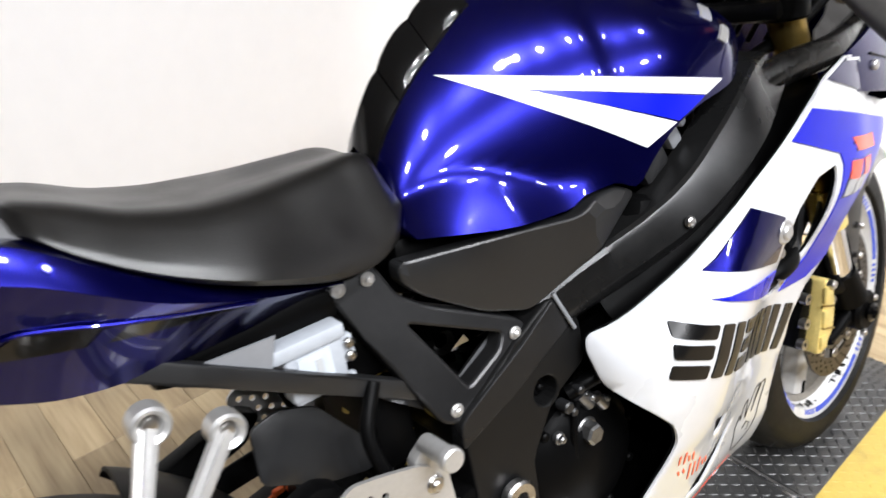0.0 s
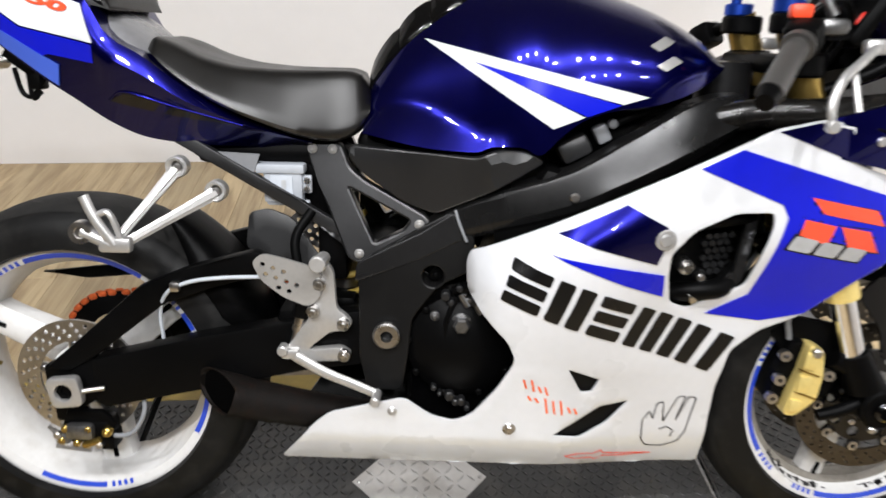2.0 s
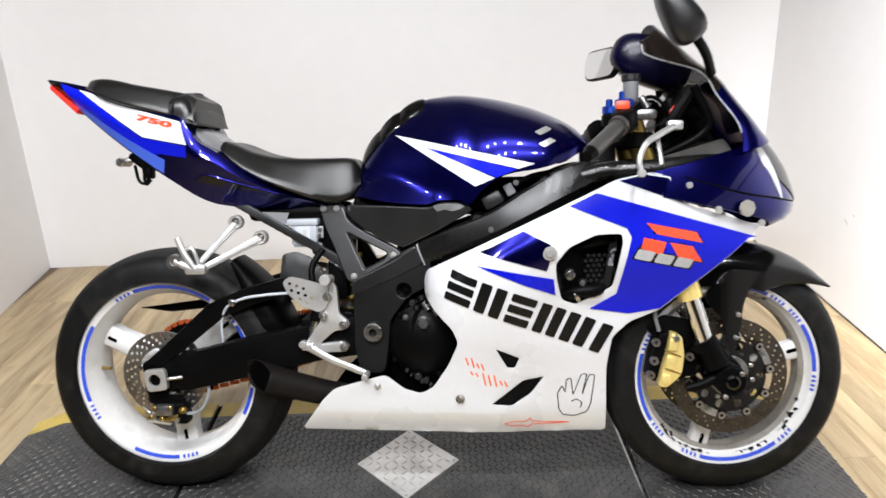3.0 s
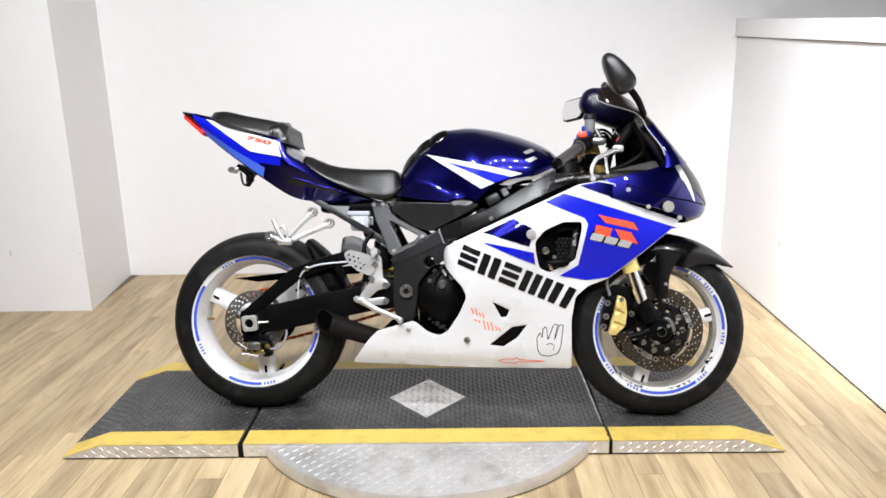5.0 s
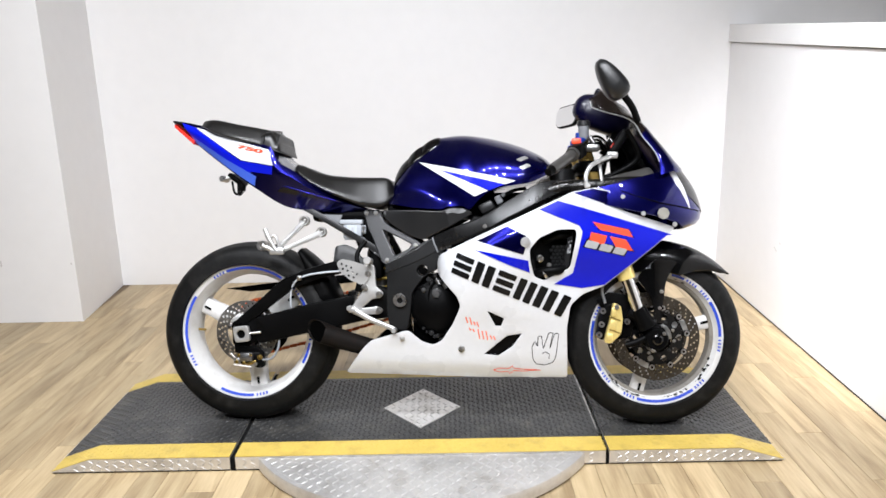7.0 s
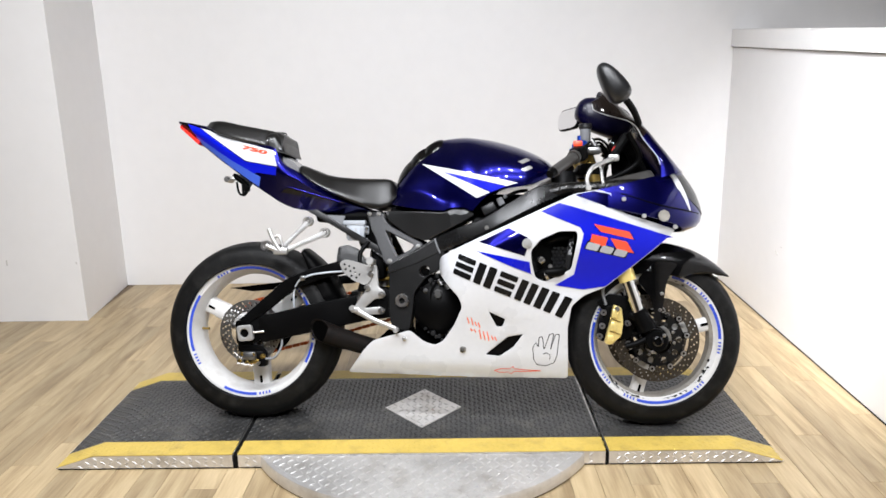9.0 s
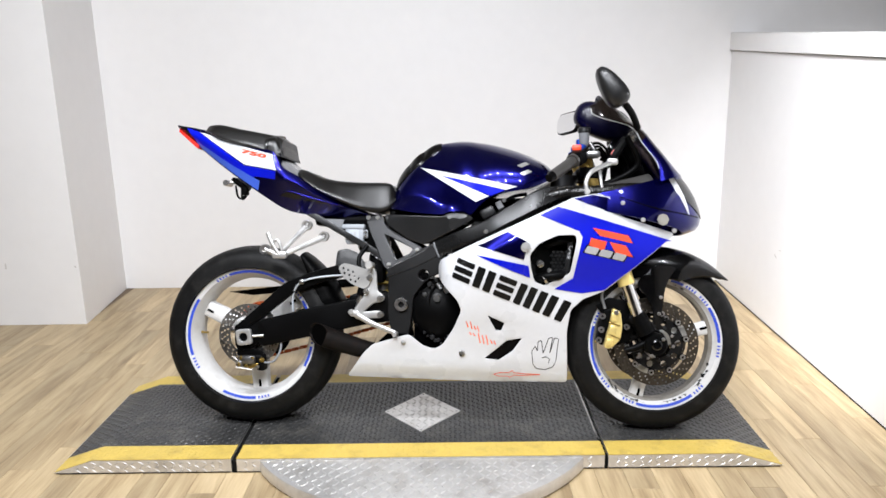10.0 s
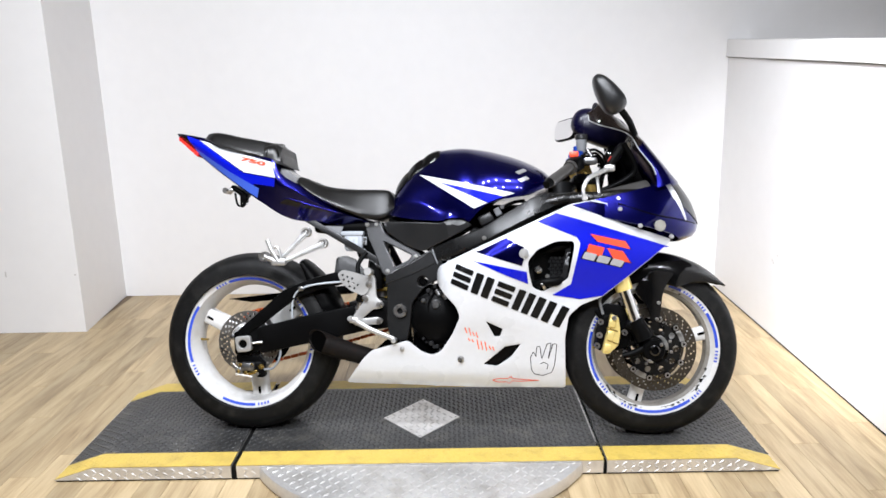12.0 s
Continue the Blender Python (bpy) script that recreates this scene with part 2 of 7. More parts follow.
def rounded(pts, r=0.012, n=4):
    """A closed outline with its corners rounded."""
    out = []
    for i, p in enumerate(pts):
        p = Vector(p)
        a, b = Vector(pts[i - 1]), Vector(pts[(i + 1) % len(pts)])
        da, db = a - p, b - p
        la, lb = da.length, db.length
        if la < 1e-6 or lb < 1e-6:
            continue
        k = min(r, la * 0.45, lb * 0.45)
        s, e = p + da / la * k, p + db / lb * k
        for j in range(n + 1):
            t = j / n
            out.append(tuple((1 - t) ** 2 * s + 2 * t * (1 - t) * p + t * t * e))
    return out


def resample(pts, step):
    out = []
    for i, p in enumerate(pts):
        q = pts[(i + 1) % len(pts)]
        d = math.dist(p, q)
        n = max(1, int(math.ceil(d / step)))
        out += [(p[0] + (q[0] - p[0]) * k / n, p[1] + (q[1] - p[1]) * k / n) for k in range(n)]
    clean = []
    for p in out:
        if not clean or math.dist(p, clean[-1]) > 5e-4:
            clean.append(p)
    return clean


def inside(p, poly):
    c = False
    for i in range(len(poly)):
        (x1, y1), (x2, y2) = poly[i - 1], poly[i]
        if (y1 > p[1]) != (y2 > p[1]) and p[0] < (x2 - x1) * (p[1] - y1) / (y2 - y1) + x1:
            c = not c
    return c


def fill_2d(outline, holes, step):
    """Triangles that fill an outline with holes, with an inner grid of points."""
    from mathutils.geometry import delaunay_2d_cdt
    loops = [resample(outline, step)] + [resample(h, step) for h in holes]
    verts, edges = [], []
    for lp in loops:
        o = len(verts)
        verts += lp
        edges += [(o + i, o + (i + 1) % len(lp)) for i in range(len(lp))]
    x0, x1 = min(p[0] for p in loops[0]), max(p[0] for p in loops[0])
    z0, z1 = min(p[1] for p in loops[0]), max(p[1] for p in loops[0])
    edge_pts = np.array(verts)
    gx = x0 + step * 0.5
    row = 0
    while gx < x1:
        gz = z0 + step * (0.5 if row % 2 else 0.25)
        while gz < z1:
            if inside((gx, gz), loops[0]) and not any(inside((gx, gz), h) for h in loops[1:]):
                if np.min(np.hypot(edge_pts[:, 0] - gx, edge_pts[:, 1] - gz)) > step * 0.45:
                    verts.append((gx, gz))
            gz += step
        gx += step * 0.9
        row += 1
    v, _, f, *_ = delaunay_2d_cdt([Vector(p) for p in verts], edges, [], 0, 1e-6)
    v = [tuple(p) for p in v]
    keep = []
    for t in f:
        cx, cz = sum(v[i][0] for i in t) / 3, sum(v[i][1] for i in t) / 3
        if inside((cx, cz), loops[0]) and not any(inside((cx, cz), h) for h in loops[1:]):
            keep.append(tuple(t))
    return v, keep


def panel(outline, surf, side=-1, holes=(), thick=0.004, step=0.025, off=0.0, bevel=0.0):
    """A shell on the surface |y| = surf(x, z), with thickness inwards and, if wanted, bevelled rims."""
    v, f = fill_2d(outline, holes, step)
    bm = bmesh.new()
    outer = [bm.verts.new((x, side * (surf(x, z) + off), z)) for x, z in v]
    inner = [bm.verts.new((x, side * (surf(x, z) + off - thick), z)) for x, z in v]
    count = {}
    for t in f:
        for k in range(3):
            e = (t[k], t[(k + 1) % 3])
            count[e] = count.get(e, 0) + 1
    for t in f:
        try:
            bm.faces.new([outer[i] for i in t])
            bm.faces.new([inner[i] for i in reversed(t)])
        except ValueError:
            pass
    for (a, b) in count:
        if (b, a) not in count:
            try:
                bm.faces.new([outer[b], outer[a], inner[a], inner[b]])
            except ValueError:
                pass
    bmesh.ops.recalc_face_normals(bm, faces=bm.faces)
    if bevel:
        rim = {v for v in outer if v.is_valid}
        es = [e for e in bm.edges if e.verts[0] in rim and e.verts[1] in rim and len(e.link_faces) == 2 and e.calc_face_angle(0) > 1.0]
        bmesh.ops.bevel(bm, geom=es, offset=bevel, segments=2, affect="EDGES", profile=0.5)
    return bm


def plate(outline, y0, y1, holes=(), step=0.06, bevel=0.0):
    """A flat plate cut to an outline in x and z, from y0 to y1, with its outer face chamfered."""
    bm = panel(outline, lambda x, z: 0.0, -1, holes, 0.0 + abs(y1 - y0), step)
    low, high = min(y0, y1), max(y0, y1)
    for v in bm.verts:
        v.co.y = low if v.co.y < 1e-5 else high
    if bevel:
        es = [e for e in bm.edges if len(e.link_faces) == 2 and e.calc_face_angle(0) > 1.0]
        bmesh.ops.bevel(bm, geom=es, offset=bevel, segments=2, affect="EDGES", profile=0.6)
    return bm


def lathe(profile, n=64, axis="y", centre=(0, 0, 0)):
    """Turn (radius, height) pairs round an axis; the profile is open or closes on itself at radius 0."""
    bm = bmesh.new()
    rings = []
    for r, h in profile:
        ring = []
        for i in range(n):
            a = 2 * math.pi * i / n
            c, s = r * math.cos(a), r * math.sin(a)
            p = {"y": (c, h, s), "z": (c, s, h), "x": (h, c, s)}[axis]
            ring.append(bm.verts.new(Vector(p) + Vector(centre)))
        rings.append(ring)
    for a, b in zip(rings, rings[1:]):
        for i in range(n):
            j = (i + 1) % n
            try:
                bm.faces.new((a[i], a[j], b[j], b[i]))
            except ValueError:
                pass
    bmesh.ops.remove_doubles(bm, verts=bm.verts, dist=1e-6)
    bmesh.ops.recalc_face_normals(bm, faces=bm.faces)
    return bm


def spline(pts, n=6):
    """Catmull-Rom points through an open row of points."""
    P = [Vector(p) for p in pts]
    P = [2 * P[0] - P[1]] + P + [2 * P[-1] - P[-2]]
    out = []
    for i in range(1, len(P) - 2):
        for k in range(n):
            t = k / n
            a, b, c, d = P[i - 1:i + 3]
            out.append(0.5 * ((2 * b) + (c - a) * t + (2 * a - 5 * b + 4 * c - d) * t * t + (3 * b - a - 3 * c + d) * t ** 3))
    out.append(P[-2])
    return out


def tube(pts, r, n=10, smooth=True, flat=1.0):
    """A round bar along points; r is one radius or one for each end; flat squeezes it sideways."""
    path = spline(pts) if smooth and len(pts) > 2 else [Vector(p) for p in pts]
    r0, r1 = r if isinstance(r, tuple) else (r, r)
    bm = bmesh.new()
    rings = []
    up = Vector((0, 1, 0))
    for i, p in enumerate(path):
        d = (path[min(i + 1, len(path) - 1)] - path[max(i - 1, 0)]).normalized()
        u = up if abs(d.dot(up)) < 0.95 else Vector((1, 0, 0))
        s = d.cross(u).normalized()
        w = s.cross(d).normalized()
        rr = r0 + (r1 - r0) * i / max(1, len(path) - 1)
        rings.append([bm.verts.new(p + rr * (math.cos(a) * s + flat * math.sin(a) * w)) for a in (2 * math.pi * k / n for k in range(n))])
    for a, b in zip(rings, rings[1:]):
        for i in range(n):
            bm.faces.new((a[i], a[(i + 1) % n], b[(i + 1) % n], b[i]))
    bm.faces.new(rings[0])
    bm.faces.new(rings[-1])
    bmesh.ops.recalc_face_normals(bm, faces=bm.faces)
    return bm


def block(centre, size, bevel=0.004, turn=None, segments=2):
    """A box with bevelled edges."""
    bm = bmesh.new()
    bmesh.ops.create_cube(bm, size=1)
    bmesh.ops.scale(bm, vec=size, verts=bm.verts)
    if bevel:
        bmesh.ops.bevel(bm, geom=bm.edges[:], offset=min(bevel, min(size) * 0.45), segments=segments, affect="EDGES", profile=0.5)
    m = turn.to_matrix().to_4x4() if isinstance(turn, Euler) else (turn or Matrix.Identity(4))
    bmesh.ops.transform(bm, matrix=Matrix.Translation(centre) @ m, verts=bm.verts)
    return bm


def disc(centre, r, depth, axis="y", bevel=0.002, n=28):
    """A short turned cylinder with chamfered rims along an axis."""
    h = depth / 2
    return lathe([(0, -h), (r - bevel, -h), (r, -h + bevel), (r, h - bevel), (r - bevel, h), (0, h)], n, axis, centre)


def joined(*bms):
    out = bmesh.new()
    for b in bms:
        me = bpy.data.meshes.new("tmp")
        b.to_mesh(me)
        b.free()
        out.from_mesh(me)
        bpy.data.meshes.remove(me)
    return out


def part(name, bm, mat, parent=None, label="", sharp=38):
    """Link a bmesh as one mesh object."""
    for f in bm.faces:
        f.smooth = True
    for e in bm.edges:
        if len(e.link_faces) == 2 and e.calc_face_angle(0) > radians(sharp):
            e.smooth = False
    me = bpy.data.meshes.new(name)
    bm.to_mesh(me)
    bm.free()
    me.materials.append(mat)
    ob = new(name, me)
    if parent is not None:
        ob.parent = parent
    if label:
        tagged(ob, label)
    return ob


def structure(name, bm, mat, label, category):
    return tagged(part(name, bm, mat), label, category, kind="structure")


def box_between(a, b, bevel=0.0):
    c = [(p + q) / 2 for p, q in zip(a, b)]
    return block(c, [abs(q - p) for p, q in zip(a, b)], bevel)


# ---- the room ----
FLOOR = -0.05
YB, YP = 1.735, 1.09
XL, XLB = -1.197, -1.262


def prism(plan, z0, z1):
    """An upright solid over a plan outline."""
    bm = bmesh.new()
    low = [bm.verts.new((x, y, z0)) for x, y in plan]
    top = [bm.verts.new((x, y, z1)) for x, y in plan]
    bm.faces.new(low)
    bm.faces.new(top)
    for i in range(len(plan)):
        j = (i + 1) % len(plan)
        bm.faces.new((low[i], low[j], top[j], top[i]))
    bmesh.ops.recalc_face_normals(bm, faces=bm.faces)
    return bm


def partition_x(y):
    """The partition stands a little out of square."""
    return 2.262 + 0.028 * y


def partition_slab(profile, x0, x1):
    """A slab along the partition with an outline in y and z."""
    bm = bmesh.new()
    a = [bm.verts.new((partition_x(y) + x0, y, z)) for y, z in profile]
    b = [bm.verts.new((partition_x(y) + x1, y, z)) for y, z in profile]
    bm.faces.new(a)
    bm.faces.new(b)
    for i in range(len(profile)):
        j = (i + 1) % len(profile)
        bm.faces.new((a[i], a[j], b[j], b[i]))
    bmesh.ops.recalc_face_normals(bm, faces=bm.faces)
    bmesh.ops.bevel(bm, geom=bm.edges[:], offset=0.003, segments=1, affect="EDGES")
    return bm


structure("wall_back", box_between((XLB, YB, FLOOR), (5.6, YB + 0.12, CEIL)), WALL, "white painted wall behind the motorcycle", "wall")
structure("wall_return", prism([(XL - 0.012, YP + 0.12), (XLB - 0.012, YB + 0.12), (XLB - 0.14, YB + 0.12), (XL - 0.13, YP + 0.12)], FLOOR, CEIL), WALL, "short white painted return wall of the alcove", "wall")
structure("wall_pillar", prism([(-5.0, YP), (XL, YP), (XL - 0.012, YP + 0.12), (-5.0, YP + 0.12)], FLOOR, CEIL), WALL, "white painted wall beside the alcove", "wall")
structure("wall_partition", partition_slab([(-3.6, FLOOR), (YB - 0.001, FLOOR), (YB - 0.001, 1.290), (0.0, 1.226), (-3.6, 1.226)], 0.0, 0.12), WALL, "low white painted partition wall", "wall")
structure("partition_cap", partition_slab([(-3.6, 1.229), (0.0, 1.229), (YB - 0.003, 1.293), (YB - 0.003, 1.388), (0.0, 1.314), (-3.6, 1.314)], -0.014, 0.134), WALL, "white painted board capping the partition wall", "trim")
structure("trim_partition_foot", partition_slab([(-3.59, FLOOR), (YB - 0.004, FLOOR), (YB - 0.004, FLOOR + 0.006), (-3.59, FLOOR + 0.006)], -0.005, 0.001), GAPBLACK, "dark gap line at the foot of the partition", "trim")
# outer walls are added out of view to keep reflections dark
structure("wall_east", box_between((5.6, -5.2, FLOOR), (5.72, YB + 0.12, CEIL)), DARKSURROUND, "unseen wall added beyond the partition, dark to limit reflections", "wall")
structure("wall_south", box_between((-5.0, -5.32, FLOOR), (5.72, -5.2, CEIL)), DARKSURROUND, "unseen wall added behind the camera, dark to limit reflections", "wall")
structure("wall_west", box_between((-5.12, -5.32, FLOOR), (-5.0, YP + 0.12, CEIL)), DARKSURROUND, "unseen wall added at the room's end, dark to limit reflections", "wall")
structure("ceiling", box_between((-5.12, -5.32, CEIL), (5.72, YB + 0.12, CEIL + 0.1)), CEILING, "plain painted ceiling", "ceiling")
floor = structure("floor", box_between((-5.12, -5.32, FLOOR - 0.1), (5.72, YB + 0.12, FLOOR - 0.004)), GROOVE, "light oak laminate plank floor", "floor")

# ---- the lift platform ----
PX0, PX1, PXA, PXB = -0.46, 1.64, -0.59, 1.785
PY0, PY1 = -0.40, 0.27
SEAM_A, SEAM_B = 0.004, 1.215


def deck_section(x0, x1, ramp=0):
    """A steel deck section; ramp -1 or 1 slopes that end to the floor."""
    bm = bmesh.new()
    low = FLOOR + 0.007
    prof = [(x0, low), (x1, low), (x1, 0.0), (x0, 0.0)]
    if ramp < 0:
        prof = [(PXA + 0.004, low), (x1, low), (x1, 0.0), (PX0, 0.0), (PXA, low + 0.002)]
    if ramp > 0:
        prof = [(x0, low), (PXB - 0.004, low), (PXB, low + 0.002), (PX1, 0.0), (x0, 0.0)]
    a = [bm.verts.new((x, PY0, z)) for x, z in prof]
    b = [bm.verts.new((x, PY1, z)) for x, z in prof]
    bm.faces.new(a)
    bm.faces.new(b)
    for i in range(len(prof)):
        j = (i + 1) % len(prof)
        bm.faces.new((a[i], b[i], b[j], a[j]))
    bmesh.ops.recalc_face_normals(bm, faces=bm.faces)
    return bm


def deck_z(x):
    if x < PX0:
        return (FLOOR + 0.007) * (PX0 - x) / (PX0 - PXA)
    if x > PX1:
        return (FLOOR + 0.007) * (x - PX1) / (PXB - PX1)
    return 0.0


def deck_sheet(x0, x1, y0, y1, lift, thick=0.002):
    """A thin covering that follows the deck and its ramps."""
    xs = sorted({x0, x1, *[x for x in (PX0, PX1) if x0 < x < x1]})
    bm = bmesh.new()
    top = [[bm.verts.new((x, y, deck_z(x) + lift)) for y in (y0, y1)] for x in xs]
    low = [[bm.verts.new((x, y, deck_z(x) + lift - thick)) for y in (y0, y1)] for x in xs]
    for i in range(len(xs) - 1):
        bm.faces.new((top[i][0], top[i + 1][0], top[i + 1][1], top[i][1]))
        bm.faces.new((low[i][0], low[i][1], low[i + 1][1], low[i + 1][0]))
        for k in (0, 1):
            bm.faces.new((top[i][k], low[i][k], low[i + 1][k], top[i + 1][k]))
    for i in (0, -1):
        bm.faces.new((top[i][0], top[i][1], low[i][1], low[i][0]))
    bmesh.ops.recalc_face_normals(bm, faces=bm.faces)
    return bm


def tread_bars(spots, length, width, height):
    """Raised lozenge bars: (place, direction in the deck, deck up)."""
    verts, faces = [], []
    for p, d, up in spots:
        s = d.cross(up)
        o = len(verts)
        verts += [p - d * length / 2, p + s * width / 2, p + d * length / 2, p - s * width / 2,
                  p - d * length * 0.28 + up * height, p + d * length * 0.28 + up * height]
        faces += [(o, o + 3, o + 5, o + 4), (o + 3, o + 2, o + 5), (o + 2, o + 1, o + 4, o + 5), (o + 1, o, o + 4)]
    me = bpy.data.meshes.new("tread")
    me.from_pydata([tuple(v) for v in verts], [], faces)
    bm = bmesh.new()
    bm.from_mesh(me)
    bpy.data.meshes.remove(me)
    bmesh.ops.recalc_face_normals(bm, faces=bm.faces)
    return bm


def tread_on(x0, x1, y0, y1, pitch, skip=lambda x, y: False, lift=0.003):
    spots = []
    i = 0
    x = x0 + pitch / 2
    while x < x1:
        j = 0
        y = y0 + pitch / 2
        while y < y1:
            if not skip(x, y):
                slope = 0.0 if PX0 < x < PX1 else (-FLOOR / (PX0 - PXA) if x < PX0 else FLOOR / (PXB - PX1))
                up = Vector((-slope, 0, 1)).normalized()
                a = radians(45 if (i + j) % 2 else -45)
                d = Vector((math.cos(a), math.sin(a), slope * math.cos(a))).normalized()
                spots.append((Vector((x, y, deck_z(x) + lift)), d, up))
            y += pitch
            j += 1
        x += pitch
        i += 1
    return spots


platform = new("lift_platform")
tagged(platform, "low charcoal checker-plate motorcycle platform with yellow edges", "platform")
sections = [("ramp", PXA, SEAM_A - 0.009, -1), ("deck", SEAM_A + 0.009, SEAM_B - 0.006, 0), ("ramp", SEAM_B + 0.006, PXB, 1)]
DIA = (0.608, -0.08, 0.139, 0.155)


def on_diamond(x, y, grow=0.0):
    return abs(x - DIA[0]) / (DIA[2] + grow) + abs(y - DIA[1]) / (DIA[3] + grow) < 1


for nm, xa, xb, rp in sections:
    sec = part(nm, deck_section(xa, xb, rp), PLATE, platform)
    # recessed black strip paints the shadow line below the deck
    part("rubber_foot", box_between((xa + 0.006, PY0 + 0.004, FLOOR + 0.001), (xb - 0.006, PY1 - 0.004, FLOOR + 0.0065)), GAPBLACK, sec, "black strip painting the shadow line at the floor")
    m0, m1 = (xa + 0.003 if rp < 0 else xa), (xb - 0.003 if rp > 0 else xb)
    part("tread_mat", deck_sheet(m0, m1, PY0 + 0.09, PY1 - 0.08, 0.003), MAT, sec, "charcoal diamond-tread mat")
    part("edge_stripe", deck_sheet(m0, m1, PY0, PY0 + 0.0895, 0.0032), YELLOWPAINT, sec, "yellow painted safety stripe")
    part("edge_stripe", deck_sheet(m0, m1, PY1 - 0.0795, PY1, 0.0032), YELLOWPAINT, sec, "yellow painted safety stripe")
    tagged(part("tread", tread_bars(tread_on(m0, m1, PY0 + 0.095, PY1 - 0.085, 0.0172, lambda x, y: on_diamond(x, y, 0.010)), 0.0195, 0.0064, 0.0018), MAT, sec), kind="stuff")
    tagged(part("stripe_tread", tread_bars(tread_on(m0, m1, PY0 + 0.002, PY0 + 0.088, 0.0172), 0.019, 0.006, 0.0009), YELLOWPAINT, sec), kind="stuff")
    spots = []
    x, i = xa + 0.03, 0
    while x < xb - 0.03:
        for k, z in enumerate((FLOOR + 0.012, FLOOR + 0.026, FLOOR + 0.040)):
            if z < deck_z(x) - 0.006:
                a = radians(35 if (i + k) % 2 else -35)
                spots.append((Vector((x, PY0, z)), Vector((math.cos(a), 0, math.sin(a))), Vector((0, -1, 0))))
        x += 0.026
        i += 1
    tagged(part("side_tread", tread_bars(spots, 0.022, 0.006, 0.0015), PLATE, sec), kind="stuff")

# black strips paint the dark gaps in the deck seams
for sx, half in ((SEAM_A, 0.0085), (SEAM_B, 0.0055)):
    part("seam_strip", box_between((sx - half, PY0 + 0.003, FLOOR + 0.001), (sx + half, PY1 - 0.003, -0.006)), GAPBLACK, platform, "black strip painting the dark gap of the deck seam")
part("seam_edge", box_between((SEAM_B - 0.0115, PY0 + 0.09, 0.0005), (SEAM_B - 0.0065, PY1 - 0.08, 0.0045)), STEEL, platform, "bare steel edge of the deck seam")

insert = tagged(part("diamond_plate", panel([(DIA[0] - DIA[2], DIA[1]), (DIA[0], DIA[1] - DIA[3]), (DIA[0] + DIA[2], DIA[1]), (DIA[0], DIA[1] + DIA[3])], lambda x, z: 0.0, 1, thick=0.003), PLATE, platform), "bare aluminium checker-plate diamond")
for v in insert.data.vertices:
    v.co = (v.co.x, v.co.z, 0.0058 + v.co.y)
tagged(part("diamond_tread", tread_bars([s for s in tread_on(DIA[0] - DIA[2], DIA[0] + DIA[2], DIA[1] - DIA[3], DIA[1] + DIA[3], 0.0235, lift=0.0058) if on_diamond(s[0].x, s[0].y, -0.016)], 0.026, 0.008, 0.002), PLATE, platform), kind="stuff")
for sx, sy in ((-1, 0), (1, 0), (0, -1), (0, 1)):
    part("rivet", disc((DIA[0] + sx * (DIA[2] - 0.014), DIA[1] + sy * (DIA[3] - 0.014), 0.0062), 0.004, 0.003, "z", 0.001, 12), STEEL, insert)

TT, TR = (0.615, -0.07), 0.62
turntable = new("turntable")
tagged(turntable, "round bare aluminium checker-plate turntable under the platform", "turntable")


def step_section(sign, y_edge):
    """The segment of a disc that stands out beyond the deck's edge."""
    a0 = math.asin(abs(y_edge - TT[1]) / TR)
    pts = [(TT[0] + TR * math.cos(a), TT[1] + sign * TR * math.sin(a)) for a in np.linspace(a0, math.pi - a0, 49)]
    bm = bmesh.new()
    top = [bm.verts.new((x, y, -0.004)) for x, y in pts]
    lip = [bm.verts.new((TT[0] + (x - TT[0]) * 1.004, TT[1] + (y - TT[1]) * 1.004, -0.008)) for x, y in pts]
    low = [bm.verts.new((TT[0] + (x - TT[0]) * 1.004, TT[1] + (y - TT[1]) * 1.004, FLOOR + 0.006)) for x, y in pts]
    bm.faces.new(top)
    bm.faces.new(low)
    for a, b in ((top, lip), (lip, low)):
        for i in range(len(pts)):
            j = (i + 1) % len(pts)
            bm.faces.new((a[i], a[j], b[j], b[i]))
    bmesh.ops.recalc_face_normals(bm, faces=bm.faces)
    return bm


for sign, ye in ((-1, PY0 - 0.003),):
    seg = part("step_plate", step_section(sign, ye), PLATE, turntable)
    a0 = math.asin(abs(ye - TT[1]) / TR)
    # recessed black strip paints the shadow line below the turntable
    part("rubber_foot", prism([(TT[0] + (TR - 0.002) * math.cos(a), TT[1] + sign * (TR - 0.002) * math.sin(a)) for a in np.linspace(a0, math.pi - a0, 49)], FLOOR + 0.001, FLOOR + 0.0055), GAPBLACK, turntable, "black strip painting the shadow line at the floor")
    spots = [s for s in tread_on(TT[0] - TR, TT[0] + TR, min(ye, sign * 0.7), max(ye, sign * 0.7), 0.0235, lift=-0.004)
             if math.hypot(s[0].x - TT[0], s[0].y - TT[1]) < TR - 0.014]
    tagged(part("tread", tread_bars(spots, 0.027, 0.0085, 0.0022), PLATE, seg), kind="stuff")

# ---- the motorcycle ----
# Its own frame: x ahead from the rear axle, y to its left, z up from the tyres; it leans on its left.
bike = new("motorcycle")
bike.matrix_world = pose(0.005, -0.10, BIKE_Z, 0, 0, -4.5) @ pose(0, 0, 0, -13.5, 0, 0)
tagged(bike, "blue and white sport motorcycle with gold calipers, leaning on the platform", "motorcycle")

FZ = [(0.10, 0.055), (0.15, 0.088), (0.20, 0.122), (0.234, 0.140), (0.246, 0.1445), (0.26, 0.148), (0.33, 0.172), (0.40, 0.195), (0.5, 0.21), (0.62, 0.217), (0.72, 0.212), (0.8, 0.2), (0.9, 0.17)]
